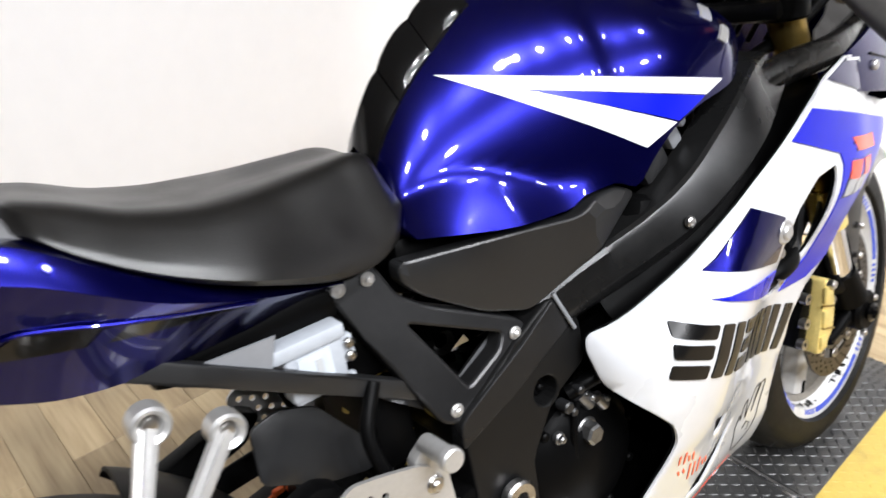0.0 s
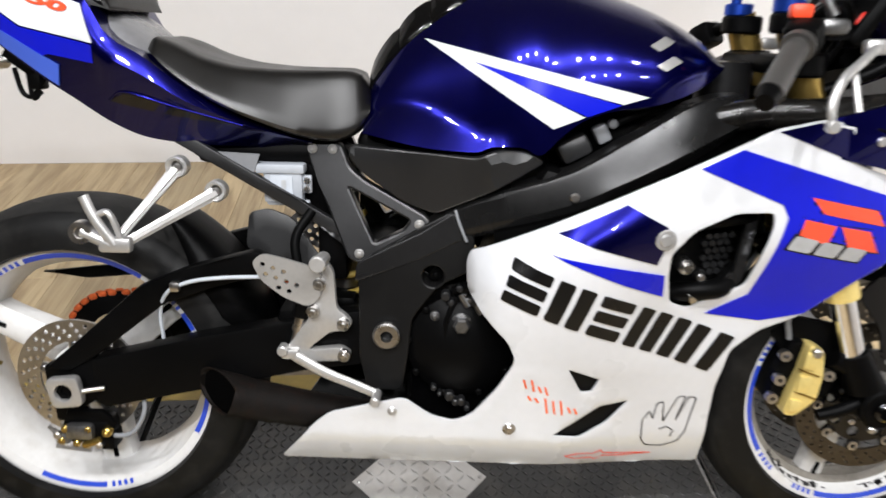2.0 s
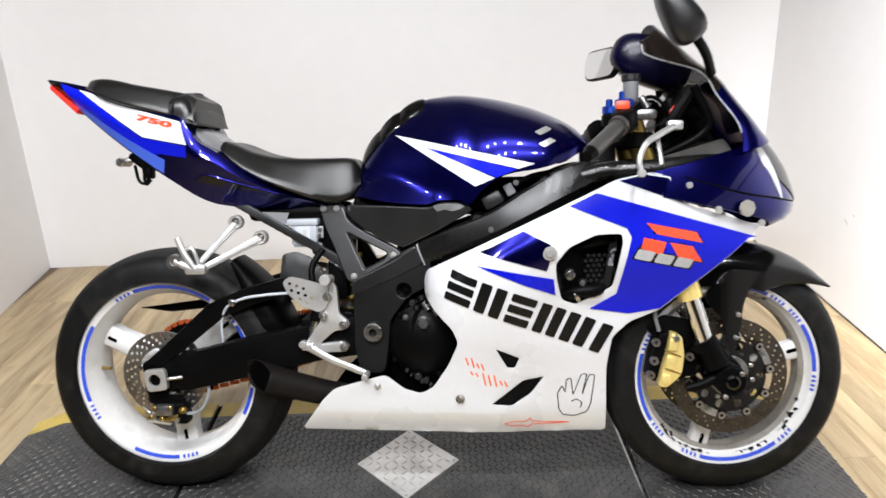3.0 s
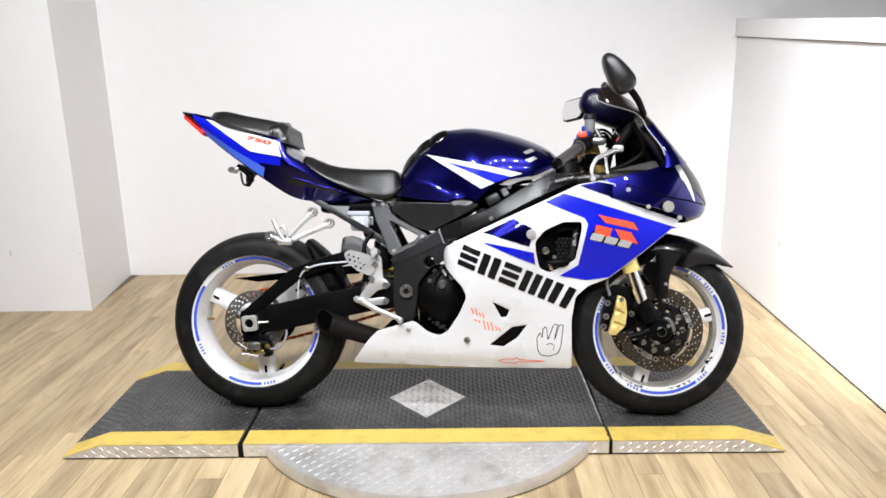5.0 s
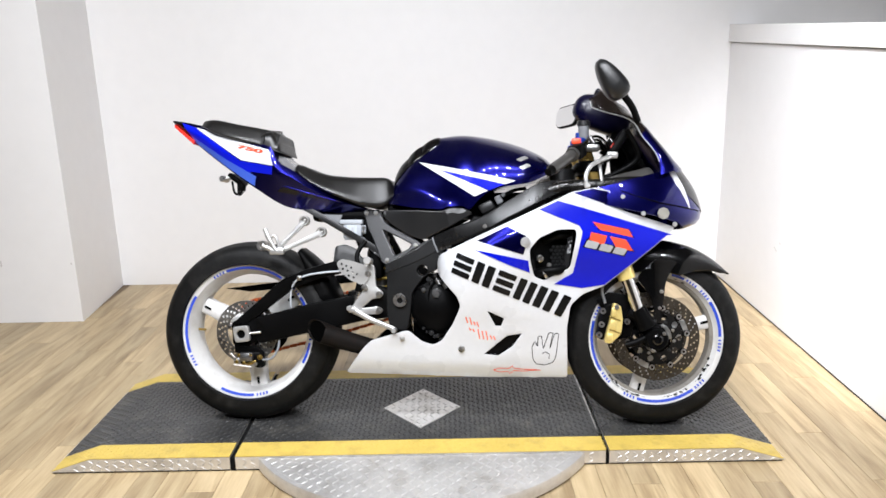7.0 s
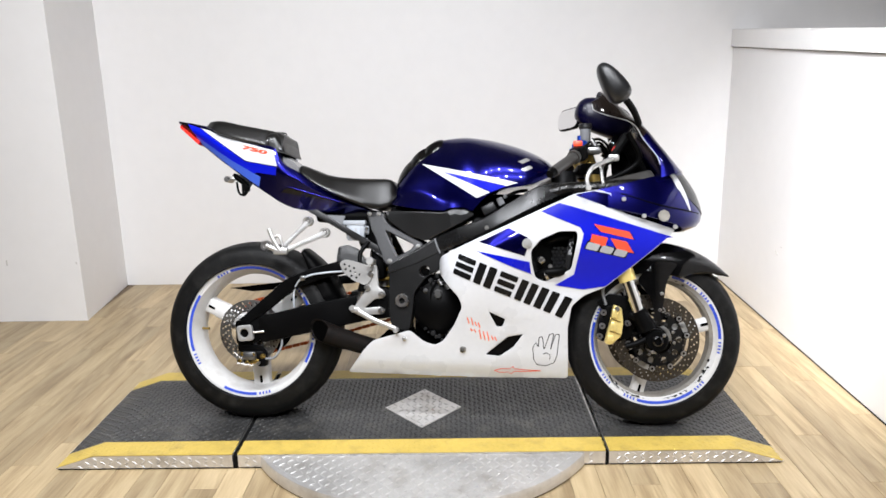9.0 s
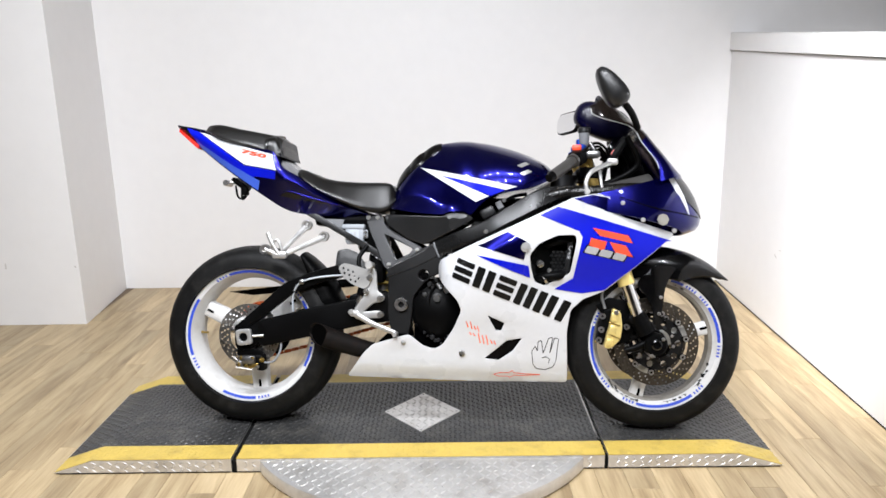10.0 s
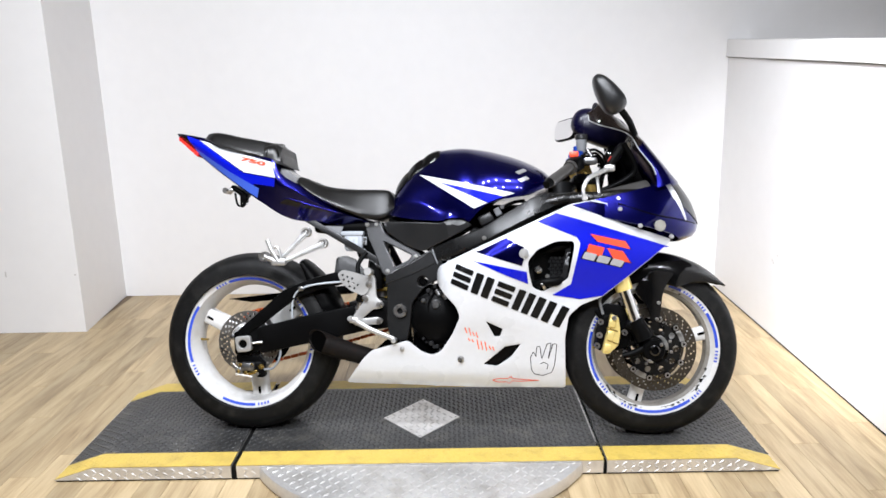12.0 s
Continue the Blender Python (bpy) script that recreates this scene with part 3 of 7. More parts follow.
FX = [(0.9, 1), (1.0, 0.99), (1.1, 0.96), (1.2, 0.905), (1.3, 0.78), (1.4, 0.64), (1.5, 0.45)]


FAIR_EDGE = [(0.683, 0.577), (0.722, 0.596), (0.83, 0.648), (0.906, 0.682), (1.02, 0.735), (1.12, 0.782), (1.5, 0.80)]
FAIR_ROLL = [(0.683, 0.03), (0.722, 0.046), (0.83, 0.034), (0.906, 0.02), (1.0, 0.006), (1.1, 0.0)]


def ease(t):
    t = min(1.0, max(0.0, t))
    return t * t * (3 - 2 * t)


def fairing_y(x, z):
    bulge = 0.020 * math.exp(-((x - 0.81) / (0.095 if x < 0.81 else 0.14)) ** 2) * min(1.0, max(0.0, (z - 0.36) / 0.15))
    tuck = 0.060 * math.exp(-((x - 0.665) / 0.034) ** 2) * min(1.0, max(0.0, (z - 0.40) / 0.1))
    roll = curve_at(x, FAIR_ROLL) * min(1.0, max(0.0, 1 - (curve_at(x, FAIR_EDGE) - z) / 0.055)) ** 1.4
    inward = 1 - 0.26 * ease((x - 0.80) / 0.28) * ease((0.64 - z) / 0.18)
    return curve_at(z, FZ) * curve_at(x, FX) * inward + bulge - tuck - roll


# fuel tank
TANK_TOP = [(0.508, 0.80), (0.515, 0.835), (0.532, 0.868), (0.572, 0.919), (0.622, 0.959), (0.681, 0.986), (0.751, 0.994), (0.819, 0.987), (0.917, 0.964), (0.995, 0.934), (1.044, 0.905), (1.072, 0.872)]
TANK_LOW = [(0.508, 0.752), (0.615, 0.735), (0.687, 0.731), (0.714, 0.740), (0.757, 0.741), (0.782, 0.730), (0.814, 0.760), (0.846, 0.786), (0.889, 0.801), (0.945, 0.809), (1.009, 0.828), (1.072, 0.860)]
TANK_W = [(0.508, 0.064), (0.54, 0.075), (0.60, 0.093), (0.68, 0.117), (0.78, 0.150), (0.88, 0.166), (0.95, 0.162), (1.03, 0.126), (1.072, 0.080)]


def tank_point(x, s):
    """|y| and z on the tank at x, s from 0 at its lower edge to 1 at its ridge."""
    zl, zt, w = curve_at(x, TANK_LOW), curve_at(x, TANK_TOP), curve_at(x, TANK_W)
    reach = 0.08 + 0.26 * ease((0.74 - x) / 0.20)
    flare = 0.036 * max(0.0, 1 - s / reach) ** 1.1 * min(1.0, max(0.0, (0.75 - x) / 0.13))
    back = ease((0.78 - x) / 0.18)
    y = w * ((1 - back) * (1 - min(s, 1.0) ** 2.6) ** 0.667 + back * (1 - s ** 2.2)) + flare
    return y, zl + (zt - zl) * s


def tank_y(x, z):
    zl, zt = curve_at(x, TANK_LOW), curve_at(x, TANK_TOP)
    return tank_point(x, min(0.995, max(0.0, (z - zl) / max(1e-4, zt - zl))))[0]


def tank_shell():
    bm = bmesh.new()
    rows = []
    nx, ns = 64, 26
    for i in range(nx + 1):
        x = 0.508 + (1.072 - 0.508) * i / nx
        row = []
        for k in range(-ns, ns + 1):
            s = 1 - (abs(k) / ns) ** 1.25
            y, z = tank_point(x, s)
            row.append(bm.verts.new((x, y * (1 if k > 0 else -1) if k else 0.0, z)))
        rows.append(row)
    for a, b in zip(rows, rows[1:]):
        for i in range(len(a) - 1):
            bm.faces.new((a[i], a[i + 1], b[i + 1], b[i]))
    for r in (rows[0], rows[-1]):
        bm.faces.new(r)
    for a, b in zip(rows, rows[1:]):
        bm.faces.new((a[0], b[0], b[-1], a[-1]))
    bmesh.ops.recalc_face_normals(bm, faces=bm.faces)
    return bm


tank = part("fuel_tank", tank_shell(), NAVY, bike, "glossy navy metallic fuel tank")
for sd in (-1, 1):
    part("white_stripe", panel([(0.602, 0.898), (0.938, 0.821), (0.900, 0.810), (0.680, 0.865), (0.846, 0.790), (0.801, 0.771)], tank_y, sd, thick=0.001, step=0.012, off=0.0012), WHITE, tank, "white forked stripe")
    part("blue_wedge", panel([(0.682, 0.864), (0.898, 0.809), (0.849, 0.791)], tank_y, sd, thick=0.001, step=0.014, off=0.0011), BLUE, tank, "bright blue wedge between white stripes")
    for dx, dz in ((0.0, 0.006), (0.008, -0.022)):
        part("maker_badge", panel(rounded([(0.938 + dx, 0.888 + dz), (0.966 + dx, 0.902 + dz), (0.980 + dx, 0.894 + dz), (0.952 + dx, 0.880 + dz)], 0.003), tank_y, sd, thick=0.003, step=0.01, off=0.003), ALU, tank, "raised silver badge")
# the knee-side edge trim and tank pad
for (a, b) in ((0.516, 0.563), (0.5642, 0.6145), (0.6157, 0.675)):
    bm = bmesh.new()
    rows = []
    for i in range(7):
        x = a + (b - a) * i / 6
        row = []
        for k in range(-6, 7):
            yy = 0.031 * k / 6
            zt, zl = curve_at(x, TANK_TOP), curve_at(x, TANK_LOW)
            s = next(k / 200 for k in range(200, -1, -1) if tank_point(x, k / 200)[0] >= abs(yy) or k == 0)
            row.append((x, yy, zl + (zt - zl) * s))
        rows.append(row)
    top = []
    for i, r in enumerate(rows):
        swell = 0.0040 + 0.0030 * math.sin(math.pi * i / 6) ** 0.6
        top.append([bm.verts.new(Vector(p) + Vector((-1, 0, 0.8)) * (swell * (1 - 0.45 * (abs(k - 6) / 6) ** 3))) for k, p in enumerate(r)])
    low = [[bm.verts.new(Vector(p) + Vector((0.001, 0, -0.001))) for p in r] for r in rows]
    for i in range(6):
        for k in range(12):
            bm.faces.new((top[i][k], top[i][k + 1], top[i + 1][k + 1], top[i + 1][k]))
        for k in (0, 12):
            bm.faces.new((top[i][k], top[i + 1][k], low[i + 1][k], low[i][k]))
    for i in (0, 6):
        for k in range(12):
            bm.faces.new((top[i][k], top[i][k + 1], low[i][k + 1], low[i][k]))
    bmesh.ops.recalc_face_normals(bm, faces=bm.faces)
    part("tank_pad", bm, GLOSSBLACK, tank, "gloss black tank protector pad")


def cushion(x0, x1, top, low, width, nx=34, nk=12, power=2.4):
    """An upholstered pad between a top line and a lower line, with half width by x."""
    bm = bmesh.new()
    rows = []
    for i in range(nx + 1):
        x = x0 + (x1 - x0) * i / nx
        zt, zl, w = curve_at(x, top), curve_at(x, low), curve_at(x, width)
        row = []
        for k in range(-nk, nk + 1):
            a = k / nk * math.pi / 2
            c, s = math.cos(a), math.sin(a)
            y = w * math.copysign(abs(s) ** (2 / power), s)
            z = zl + (zt - zl) * abs(c) ** (2 / power)
            row.append(bm.verts.new((x, y, z)))
        rows.append(row)
    for a, b in zip(rows, rows[1:]):
        for i in range(len(a) - 1):
            bm.faces.new((a[i], a[i + 1], b[i + 1], b[i]))
        bm.faces.new((a[0], b[0], b[-1], a[-1]))
    for r in (rows[0], rows[-1]):
        bm.faces.new(r)
    bmesh.ops.recalc_face_normals(bm, faces=bm.faces)
    return bm


SEAT_TOP = [(0.166, 0.882), (0.178, 0.893), (0.20, 0.888), (0.264, 0.862), (0.324, 0.850), (0.405, 0.846), (0.475, 0.846), (0.500, 0.840), (0.517, 0.806)]
SEAT_LOW = [(0.166, 0.874), (0.188, 0.862), (0.205, 0.846), (0.264, 0.807), (0.342, 0.771), (0.420, 0.742), (0.459, 0.736), (0.497, 0.747), (0.517, 0.778)]
SEAT_W = [(0.166, 0.07), (0.19, 0.105), (0.24, 0.125), (0.32, 0.138), (0.40, 0.120), (0.46, 0.098), (0.50, 0.083), (0.515, 0.068)]
SEAT_SECTION = [(0, 0.965), (0.25, 0.972), (0.45, 0.985), (0.58, 0.995), (0.66, 0.985), (0.72, 0.94), (0.77, 0.86), (0.83, 0.70), (0.90, 0.49), (0.955, 0.31), (0.985, 0.20), (0.995, 0.12), (0.975, 0.05), (0.90, 0.0)]


def saddle(x0, x1, top, low, width, section, nx=44, pinch=lambda x: 1.0):
    """An upholstered seat: a flattish top, a soft crease and sloping sides."""
    bm = bmesh.new()
    rows = []
    for i in range(nx + 1):
        x = x0 + (x1 - x0) * i / nx
        zt, zl, w = curve_at(x, top), curve_at(x, low), curve_at(x, width)
        pts = [(-u, v) for u, v in reversed(section[1:])] + section
        rows.append([bm.verts.new((x, w * math.copysign(abs(u) ** pinch(x), u), zl + (zt - zl) * v)) for u, v in pts])
    for a, b in zip(rows, rows[1:]):
        for i in range(len(a) - 1):
            bm.faces.new((a[i], a[i + 1], b[i + 1], b[i]))
        bm.faces.new((a[0], b[0], b[-1], a[-1]))
    for r in (rows[0], rows[-1]):
        bm.faces.new(r)
    bmesh.ops.recalc_face_normals(bm, faces=bm.faces)
    return bm


seat = part("rider_seat", saddle(0.166, 0.517, SEAT_TOP, SEAT_LOW, SEAT_W, SEAT_SECTION, pinch=lambda x: 1.1 + 0.4 * ease((x - 0.24) / 0.18)), SEATMAT, bike, "black vinyl rider seat")
PILL_TOP = [(-0.176, 1.035), (-0.165, 1.052), (-0.132, 1.054), (-0.028, 1.034), (0.065, 1.016), (0.10, 1.008), (0.122, 0.995)]
PILL_LOW = [(-0.176, 1.03), (-0.149, 1.022), (-0.114, 1.002), (0.037, 0.959), (0.122, 0.934)]
part("pillion_seat", saddle(-0.176, 0.122, PILL_TOP, PILL_LOW, [(-0.176, 0.05), (-0.13, 0.085), (0.0, 0.112), (0.122, 0.114)], SEAT_SECTION), SEATMAT, bike, "black vinyl pillion pad")
HUMP_TOP = [(0.062, 1.006), (0.074, 1.013), (0.092, 1.015), (0.108, 1.000), (0.122, 0.972), (0.130, 0.940)]
HUMP_LOW = [(0.062, 0.950), (0.130, 0.930)]
part("seat_hump", cushion(0.062, 0.130, HUMP_TOP, HUMP_LOW, [(0.062, 0.113), (0.10, 0.114), (0.130, 0.104)], power=3.4), SEATMAT, bike, "black vinyl bolster of the pillion pad")

arch = [(0.074 + 0.028 * (1 - abs(math.cos(a))) , -0.1155 * math.cos(a), 0.957 + 0.058 * math.sin(a) ** 0.8) for a in np.linspace(0.02, math.pi - 0.02, 15)]
part("seat_piping", tube(arch, 0.0022, 6), GLOSSBLACK, bike, "black piping round the pillion bolster")

# tail fairing
TAIL_TOP = [(-0.297, 1.062), (-0.257, 1.055), (-0.19, 1.040), (-0.159, 1.032), (-0.118, 1.006), (0.034, 0.966), (0.104, 0.945), (0.118, 0.912), (0.144, 0.885), (0.176, 0.868), (0.254, 0.812), (0.333, 0.772), (0.425, 0.737)]
TAIL_LOW = [(-0.297, 1.056), (-0.282, 1.040), (-0.210, 0.980), (-0.058, 0.872), (0.043, 0.805), (0.1295, 0.752), (0.165, 0.739), (0.20, 0.733), (0.293, 0.725), (0.425, 0.716)]
TAIL_W = [(-0.297, 0.012), (-0.25, 0.03), (-0.20, 0.046), (-0.10, 0.085), (0.05, 0.122), (0.13, 0.142), (0.20, 0.144), (0.32, 0.120), (0.425, 0.086)]


def tail_y(x, z):
    zt, zl, w = curve_at(x, TAIL_TOP), curve_at(x, TAIL_LOW), curve_at(x, TAIL_W)
    s = min(1.0, max(0.0, (z - zl) / max(1e-4, zt - zl)))
    ridge = 0.5 + 0.28 * min(1.0, max(0.0, (x - 0.02) / 0.12))
    tuck = (0.020 + 0.026 * ease((x - 0.0) / 0.14)) * max(0.0, (ridge - s) / ridge)
    lean = 0.014 * max(0.0, (s - ridge) / (1 - ridge)) ** 1.5
    return max(0.006, w - tuck - lean)


def tail_shell():
    bm = bmesh.new()
    rows = []
    for i in range(61):
        x = -0.297 + 0.722 * i / 60
        zt, zl = curve_at(x, TAIL_TOP), curve_at(x, TAIL_LOW)
        ss = [k / 10 for k in range(11)]
        right = [(x, -tail_y(x, zl + (zt - zl) * s), zl + (zt - zl) * s) for s in ss]
        left = [(p[0], -p[1], p[2]) for p in reversed(right)]
        rows.append([bm.verts.new(p) for p in right + left])
    for a, b in zip(rows, rows[1:]):
        for i in range(len(a)):
            j = (i + 1) % len(a)
            bm.faces.new((a[i], a[j], b[j], b[i]))
    for r in (rows[0], rows[-1]):
        bm.faces.new(r)
    bmesh.ops.recalc_face_normals(bm, faces=bm.faces)
    return bm


tail = part("tail_fairing", tail_shell(), NAVY, bike, "navy tail fairing with white and bright blue panels")
for sd in (-1, 1):
    part("white_panel", panel([(-0.198, 1.030), (-0.160, 1.020), (-0.112, 0.997), (0.096, 0.938), (0.114, 0.8815), (-0.008, 0.905)], tail_y, sd, thick=0.003, step=0.009, off=0.0024), WHITE, tail)
    # lighter blue panel paints the reflection on the tail's lower facet
    part("light_blue_facet", panel([(-0.222, 1.004), (-0.066, 0.908), (0.045, 0.848), (0.036, 0.816), (-0.055, 0.8745), (-0.125, 0.9230), (-0.200, 0.9760)], tail_y, sd, thick=0.003, step=0.009, off=0.003), SHEENBLUE, tail, "lower blue facet with its reflection painted lighter")
    part("blue_panel", panel([(-0.256, 1.050), (-0.201, 1.031), (-0.011, 0.903), (0.112, 0.879), (0.106, 0.852), (0.03, 0.864), (-0.015, 0.848), (-0.055, 0.876), (-0.125, 0.924), (-0.200, 0.978)], tail_y, sd, thick=0.003, step=0.009, off=0.002), BLUE, tail)
part("seat_cowl", cushion(0.095, 0.190, [(0.095, 0.938), (0.13, 0.922), (0.160, 0.898), (0.190, 0.868)], [(0.095, 0.87), (0.190, 0.82)], [(0.095, 0.108), (0.15, 0.104), (0.190, 0.092)], power=3.4, nx=16), COWLGREY, bike, "glossy grey plastic cowl between the seats")
for sd in (-1, 1):
    vent = part("tail_vent", panel(rounded([(0.118, 0.796), (0.150, 0.809), (0.226, 0.789), (0.325, 0.7605), (0.273, 0.768), (0.205, 0.7785), (0.150, 0.789)], 0.003), tail_y, sd, thick=0.003, step=0.008, off=0.0012), GLOSSBLACK, tail, "slim black vent slot in the tail side")
    part("vent_fin", panel([(0.205, 0.7935), (0.222, 0.7895), (0.205, 0.7790), (0.190, 0.7812)], tail_y, sd, thick=0.003, step=0.008, off=0.0024), NAVY, vent)
    part("vent_lip", tube([(x, sd * (tail_y(x, z) + 0.001), z) for x, z in ((0.120, 0.797), (0.150, 0.8105), (0.226, 0.7905), (0.325, 0.762))], 0.0022, 8), NAVY, vent)
    part("tail_tip", panel([(-0.295, 1.060), (-0.258, 1.053), (-0.203, 0.983), (-0.214, 0.984), (-0.280, 1.041)], tail_y, sd, thick=0.003, step=0.009, off=0.0026), GLOSSBLACK, tail, "black tip around the tail lamp")
part("tail_lamp", cushion(-0.288, -0.205, [(-0.288, 1.048), (-0.205, 0.986)], [(-0.288, 1.036), (-0.205, 0.970)], [(-0.288, 0.016), (-0.205, 0.044)], nx=8, power=4), REDLENS, bike, "slim red tail lamp lens")

# side cover under the tank, both sides
COVER = rounded([(0.485, 0.731), (0.616, 0.727), (0.689, 0.723), (0.721, 0.736), (0.768, 0.734), (0.796, 0.717), (0.730, 0.679), (0.625, 0.627), (0.570, 0.645), (0.502, 0.690), (0.484, 0.712)], 0.012)


def cover_y(x, z):
    return 0.094 + 0.27 * (min(x, 0.715) - 0.495) - 0.20 * max(0.0, x - 0.715) - 0.11 * max(0.0, 0.725 - z) - 0.9 * max(0.0, z - 0.727)


# perimeter frame
PIVOT = rounded([(0.655, 0.634), (0.622, 0.617), (0.518, 0.556), (0.502, 0.533), (0.502, 0.384), (0.517, 0.323), (0.574, 0.324), (0.584, 0.385), (0.590, 0.452), (0.633, 0.509), (0.690, 0.538), (0.690, 0.594)], 0.012)
HOLE = [(0.624 + 0.018 * math.cos(a), 0.525 + 0.018 * math.sin(a)) for a in np.linspace(0, 2 * math.pi, 18, endpoint=False)]
BRACKET = rounded([(0.405, 0.734), (0.469, 0.733), (0.484, 0.694), (0.510, 0.674), (0.612, 0.622), (0.624, 0.601), (0.610, 0.587), (0.504, 0.541), (0.484, 0.549), (0.414, 0.712)], 0.010)
BRACKET_HOLE = rounded([(0.483, 0.663), (0.585, 0.614), (0.575, 0.598), (0.527, 0.575)], 0.006)


SPAR_TOP = [(0.642, 0.634), (0.682, 0.653), (0.823, 0.705), (0.92, 0.762), (1.009, 0.812), (1.05, 0.822), (1.09, 0.824)]
SPAR_LOW = [(0.642, 0.578), (0.682, 0.590), (0.823, 0.636), (0.92, 0.682), (1.027, 0.734), (1.09, 0.772)]
SPAR_OUT = [(0.642, 0.116), (0.70, 0.133), (0.80, 0.161), (0.88, 0.174), (0.96, 0.170), (1.09, 0.132)]


def spar_lean(x):
    return curve_at(x, [(0.70, 0.002), (0.79, 0.006), (0.86, 0.014), (0.94, 0.024), (1.09, 0.026)])


def spar_y(x, z):
    return curve_at(x, SPAR_OUT) + spar_lean(x)


def spar_beam(sd):
    """A box-section spar with a bevelled upper face."""
    bm = bmesh.new()
    rings = []
    for i in range(37):
        x = 0.642 + (1.09 - 0.642) * i / 36
        zt, zl, y = curve_at(x, SPAR_TOP), curve_at(x, SPAR_LOW), curve_at(x, SPAR_OUT)
        lean, h = spar_lean(x), zt - zl
        ring = [(y - 0.05, zl), (y + lean * 0.4 - 0.008, zl), (y + lean * 0.6 - 0.002, zl + 0.008), (y + lean, zl + 0.30 * h), (y + lean * 0.97, zl + 0.33 * h), (y, zt - 0.009), (y - 0.003, zt - 0.003), (y - 0.009, zt), (y - 0.05, zt + 0.002)]
        rings.append([bm.verts.new((x, sd * p, q)) for p, q in ring])
    for a, b in zip(rings, rings[1:]):
        for k in range(len(a)):
            j = (k + 1) % len(a)
            bm.faces.new((a[k], a[j], b[j], b[k]))
    bm.faces.new(rings[0])
    bm.faces.new(rings[-1])
    bmesh.ops.recalc_face_normals(bm, faces=bm.faces)
    return bm


def bracket_y(x, z):
    return 0.1165 + 0.0945 * (x - 0.50) - 0.251 * (z - 0.560)


def pivot_y(x, z):
    return 0.127 - 0.05 * (z - 0.5) + 0.05 * max(0.0, x - 0.62)


for sd in (-1, 1):
    part("side_cover", panel(COVER, cover_y, sd, thick=0.02, step=0.02, bevel=0.003), COVERGREY, bike, "matt dark grey plastic side cover", sharp=14)
    spar = part("frame_spar", spar_beam(sd), SPARBLACK, bike, "black painted aluminium frame spar with a crease", sharp=20)
    plt = part("pivot_plate", panel(PIVOT, pivot_y, sd, holes=[HOLE], thick=0.05, step=0.025, bevel=0.003), PIVOTGREY, bike, "dark cast frame pivot plate", sharp=12)
    part("weld_bead", tube([(0.658, sd * 0.122, 0.636), (0.662, sd * 0.126, 0.622), (0.670, sd * 0.129, 0.602), (0.677, sd * 0.130, 0.586)], 0.0027), FILLERGREY, plt, "grey weld bead")
    part("frame_gusset", panel(rounded([(0.499, 0.543), (0.512, 0.553), (0.603, 0.598), (0.654, 0.631), (0.671, 0.589), (0.600, 0.553), (0.496, 0.514)], 0.006), lambda x, z: pivot_y(x, z) + 0.003, sd, thick=0.02, step=0.03, bevel=0.002), FRAMEGREY, bike, "dark grey cast frame gusset", sharp=9)
    part("recess_bolt", joined(disc((0.628, sd * 0.098, 0.522), 0.011, 0.02), disc((0.628, sd * 0.110, 0.522), 0.005, 0.008)), SATINBLACK, plt)
    br = part("subframe_bracket", panel(BRACKET, bracket_y, sd, holes=[BRACKET_HOLE], thick=0.022, step=0.05, bevel=0.004), FRAMEGREY, bike, "dark grey cast triangular subframe bracket", sharp=9)
    # pale cap paints the light caught by the plate's upper edge
    part("frame_edge", block((0.566, sd * 0.098, 0.5885), (0.070, 0.030, 0.004), 0.001, Matrix.Rotation(radians(-30.4), 4, "Y")), FILLERGREY, plt, "pale cap painting the light on the frame plate's upper edge")
    for bx, bz in ((0.600, 0.609), (0.503, 0.559), (0.423, 0.722), (0.456, 0.722)):
        yb = bracket_y(bx, bz)
        part("bolt", joined(disc((bx, sd * (yb + 0.002), bz), 0.008, 0.006), disc((bx, sd * (yb + 0.006), bz), 0.0045, 0.004)), ALU, br)
    part("pivot_nut", joined(lathe([(0.010, -0.006), (0.020, -0.006), (0.023, -0.003), (0.023, 0.006), (0.019, 0.010), (0.012, 0.010), (0.010, -0.006)], 32, "y", (0.549, sd * 0.140, 0.425))), STEEL, plt, "bare metal pivot nut")
    part("subframe_rail", plate([(0.198, 0.737), (0.240, 0.737), (0.490, 0.592), (0.494, 0.566)], min(sd * 0.082, sd * 0.098), max(sd * 0.082, sd * 0.098), bevel=0.003), COVERGREY, bike, "black painted subframe rail")
    part("spar_bolt", disc((0.836, sd * (spar_y(0.836, 0.668) + 0.001), 0.672), 0.0075, 0.008), STEEL, spar)
part("head_tube", lathe([(0.0, -0.08), (0.045, -0.08), (0.045, 0.07), (0.0, 0.07)], 32, "z", (1.10, 0, 0.80)), FRAMEGREY, bike, "dark grey steering head")
part("frame_cross_member", box_between((0.50, -0.12, 0.50), (0.56, 0.12, 0.56), 0.01), SATINBLACK, bike)

def stroke(points, width):
    """A band along a row of 2D points, as a closed outline."""
    P = [Vector(p) for p in points]
    left, right = [], []
    for i, p in enumerate(P):
        d = (P[min(i + 1, len(P) - 1)] - P[max(i - 1, 0)]).normalized()
        n = Vector((-d.y, d.x)) * width / 2
        left.append(tuple(p + n))
        right.append(tuple(p - n))
    return left + right[::-1]


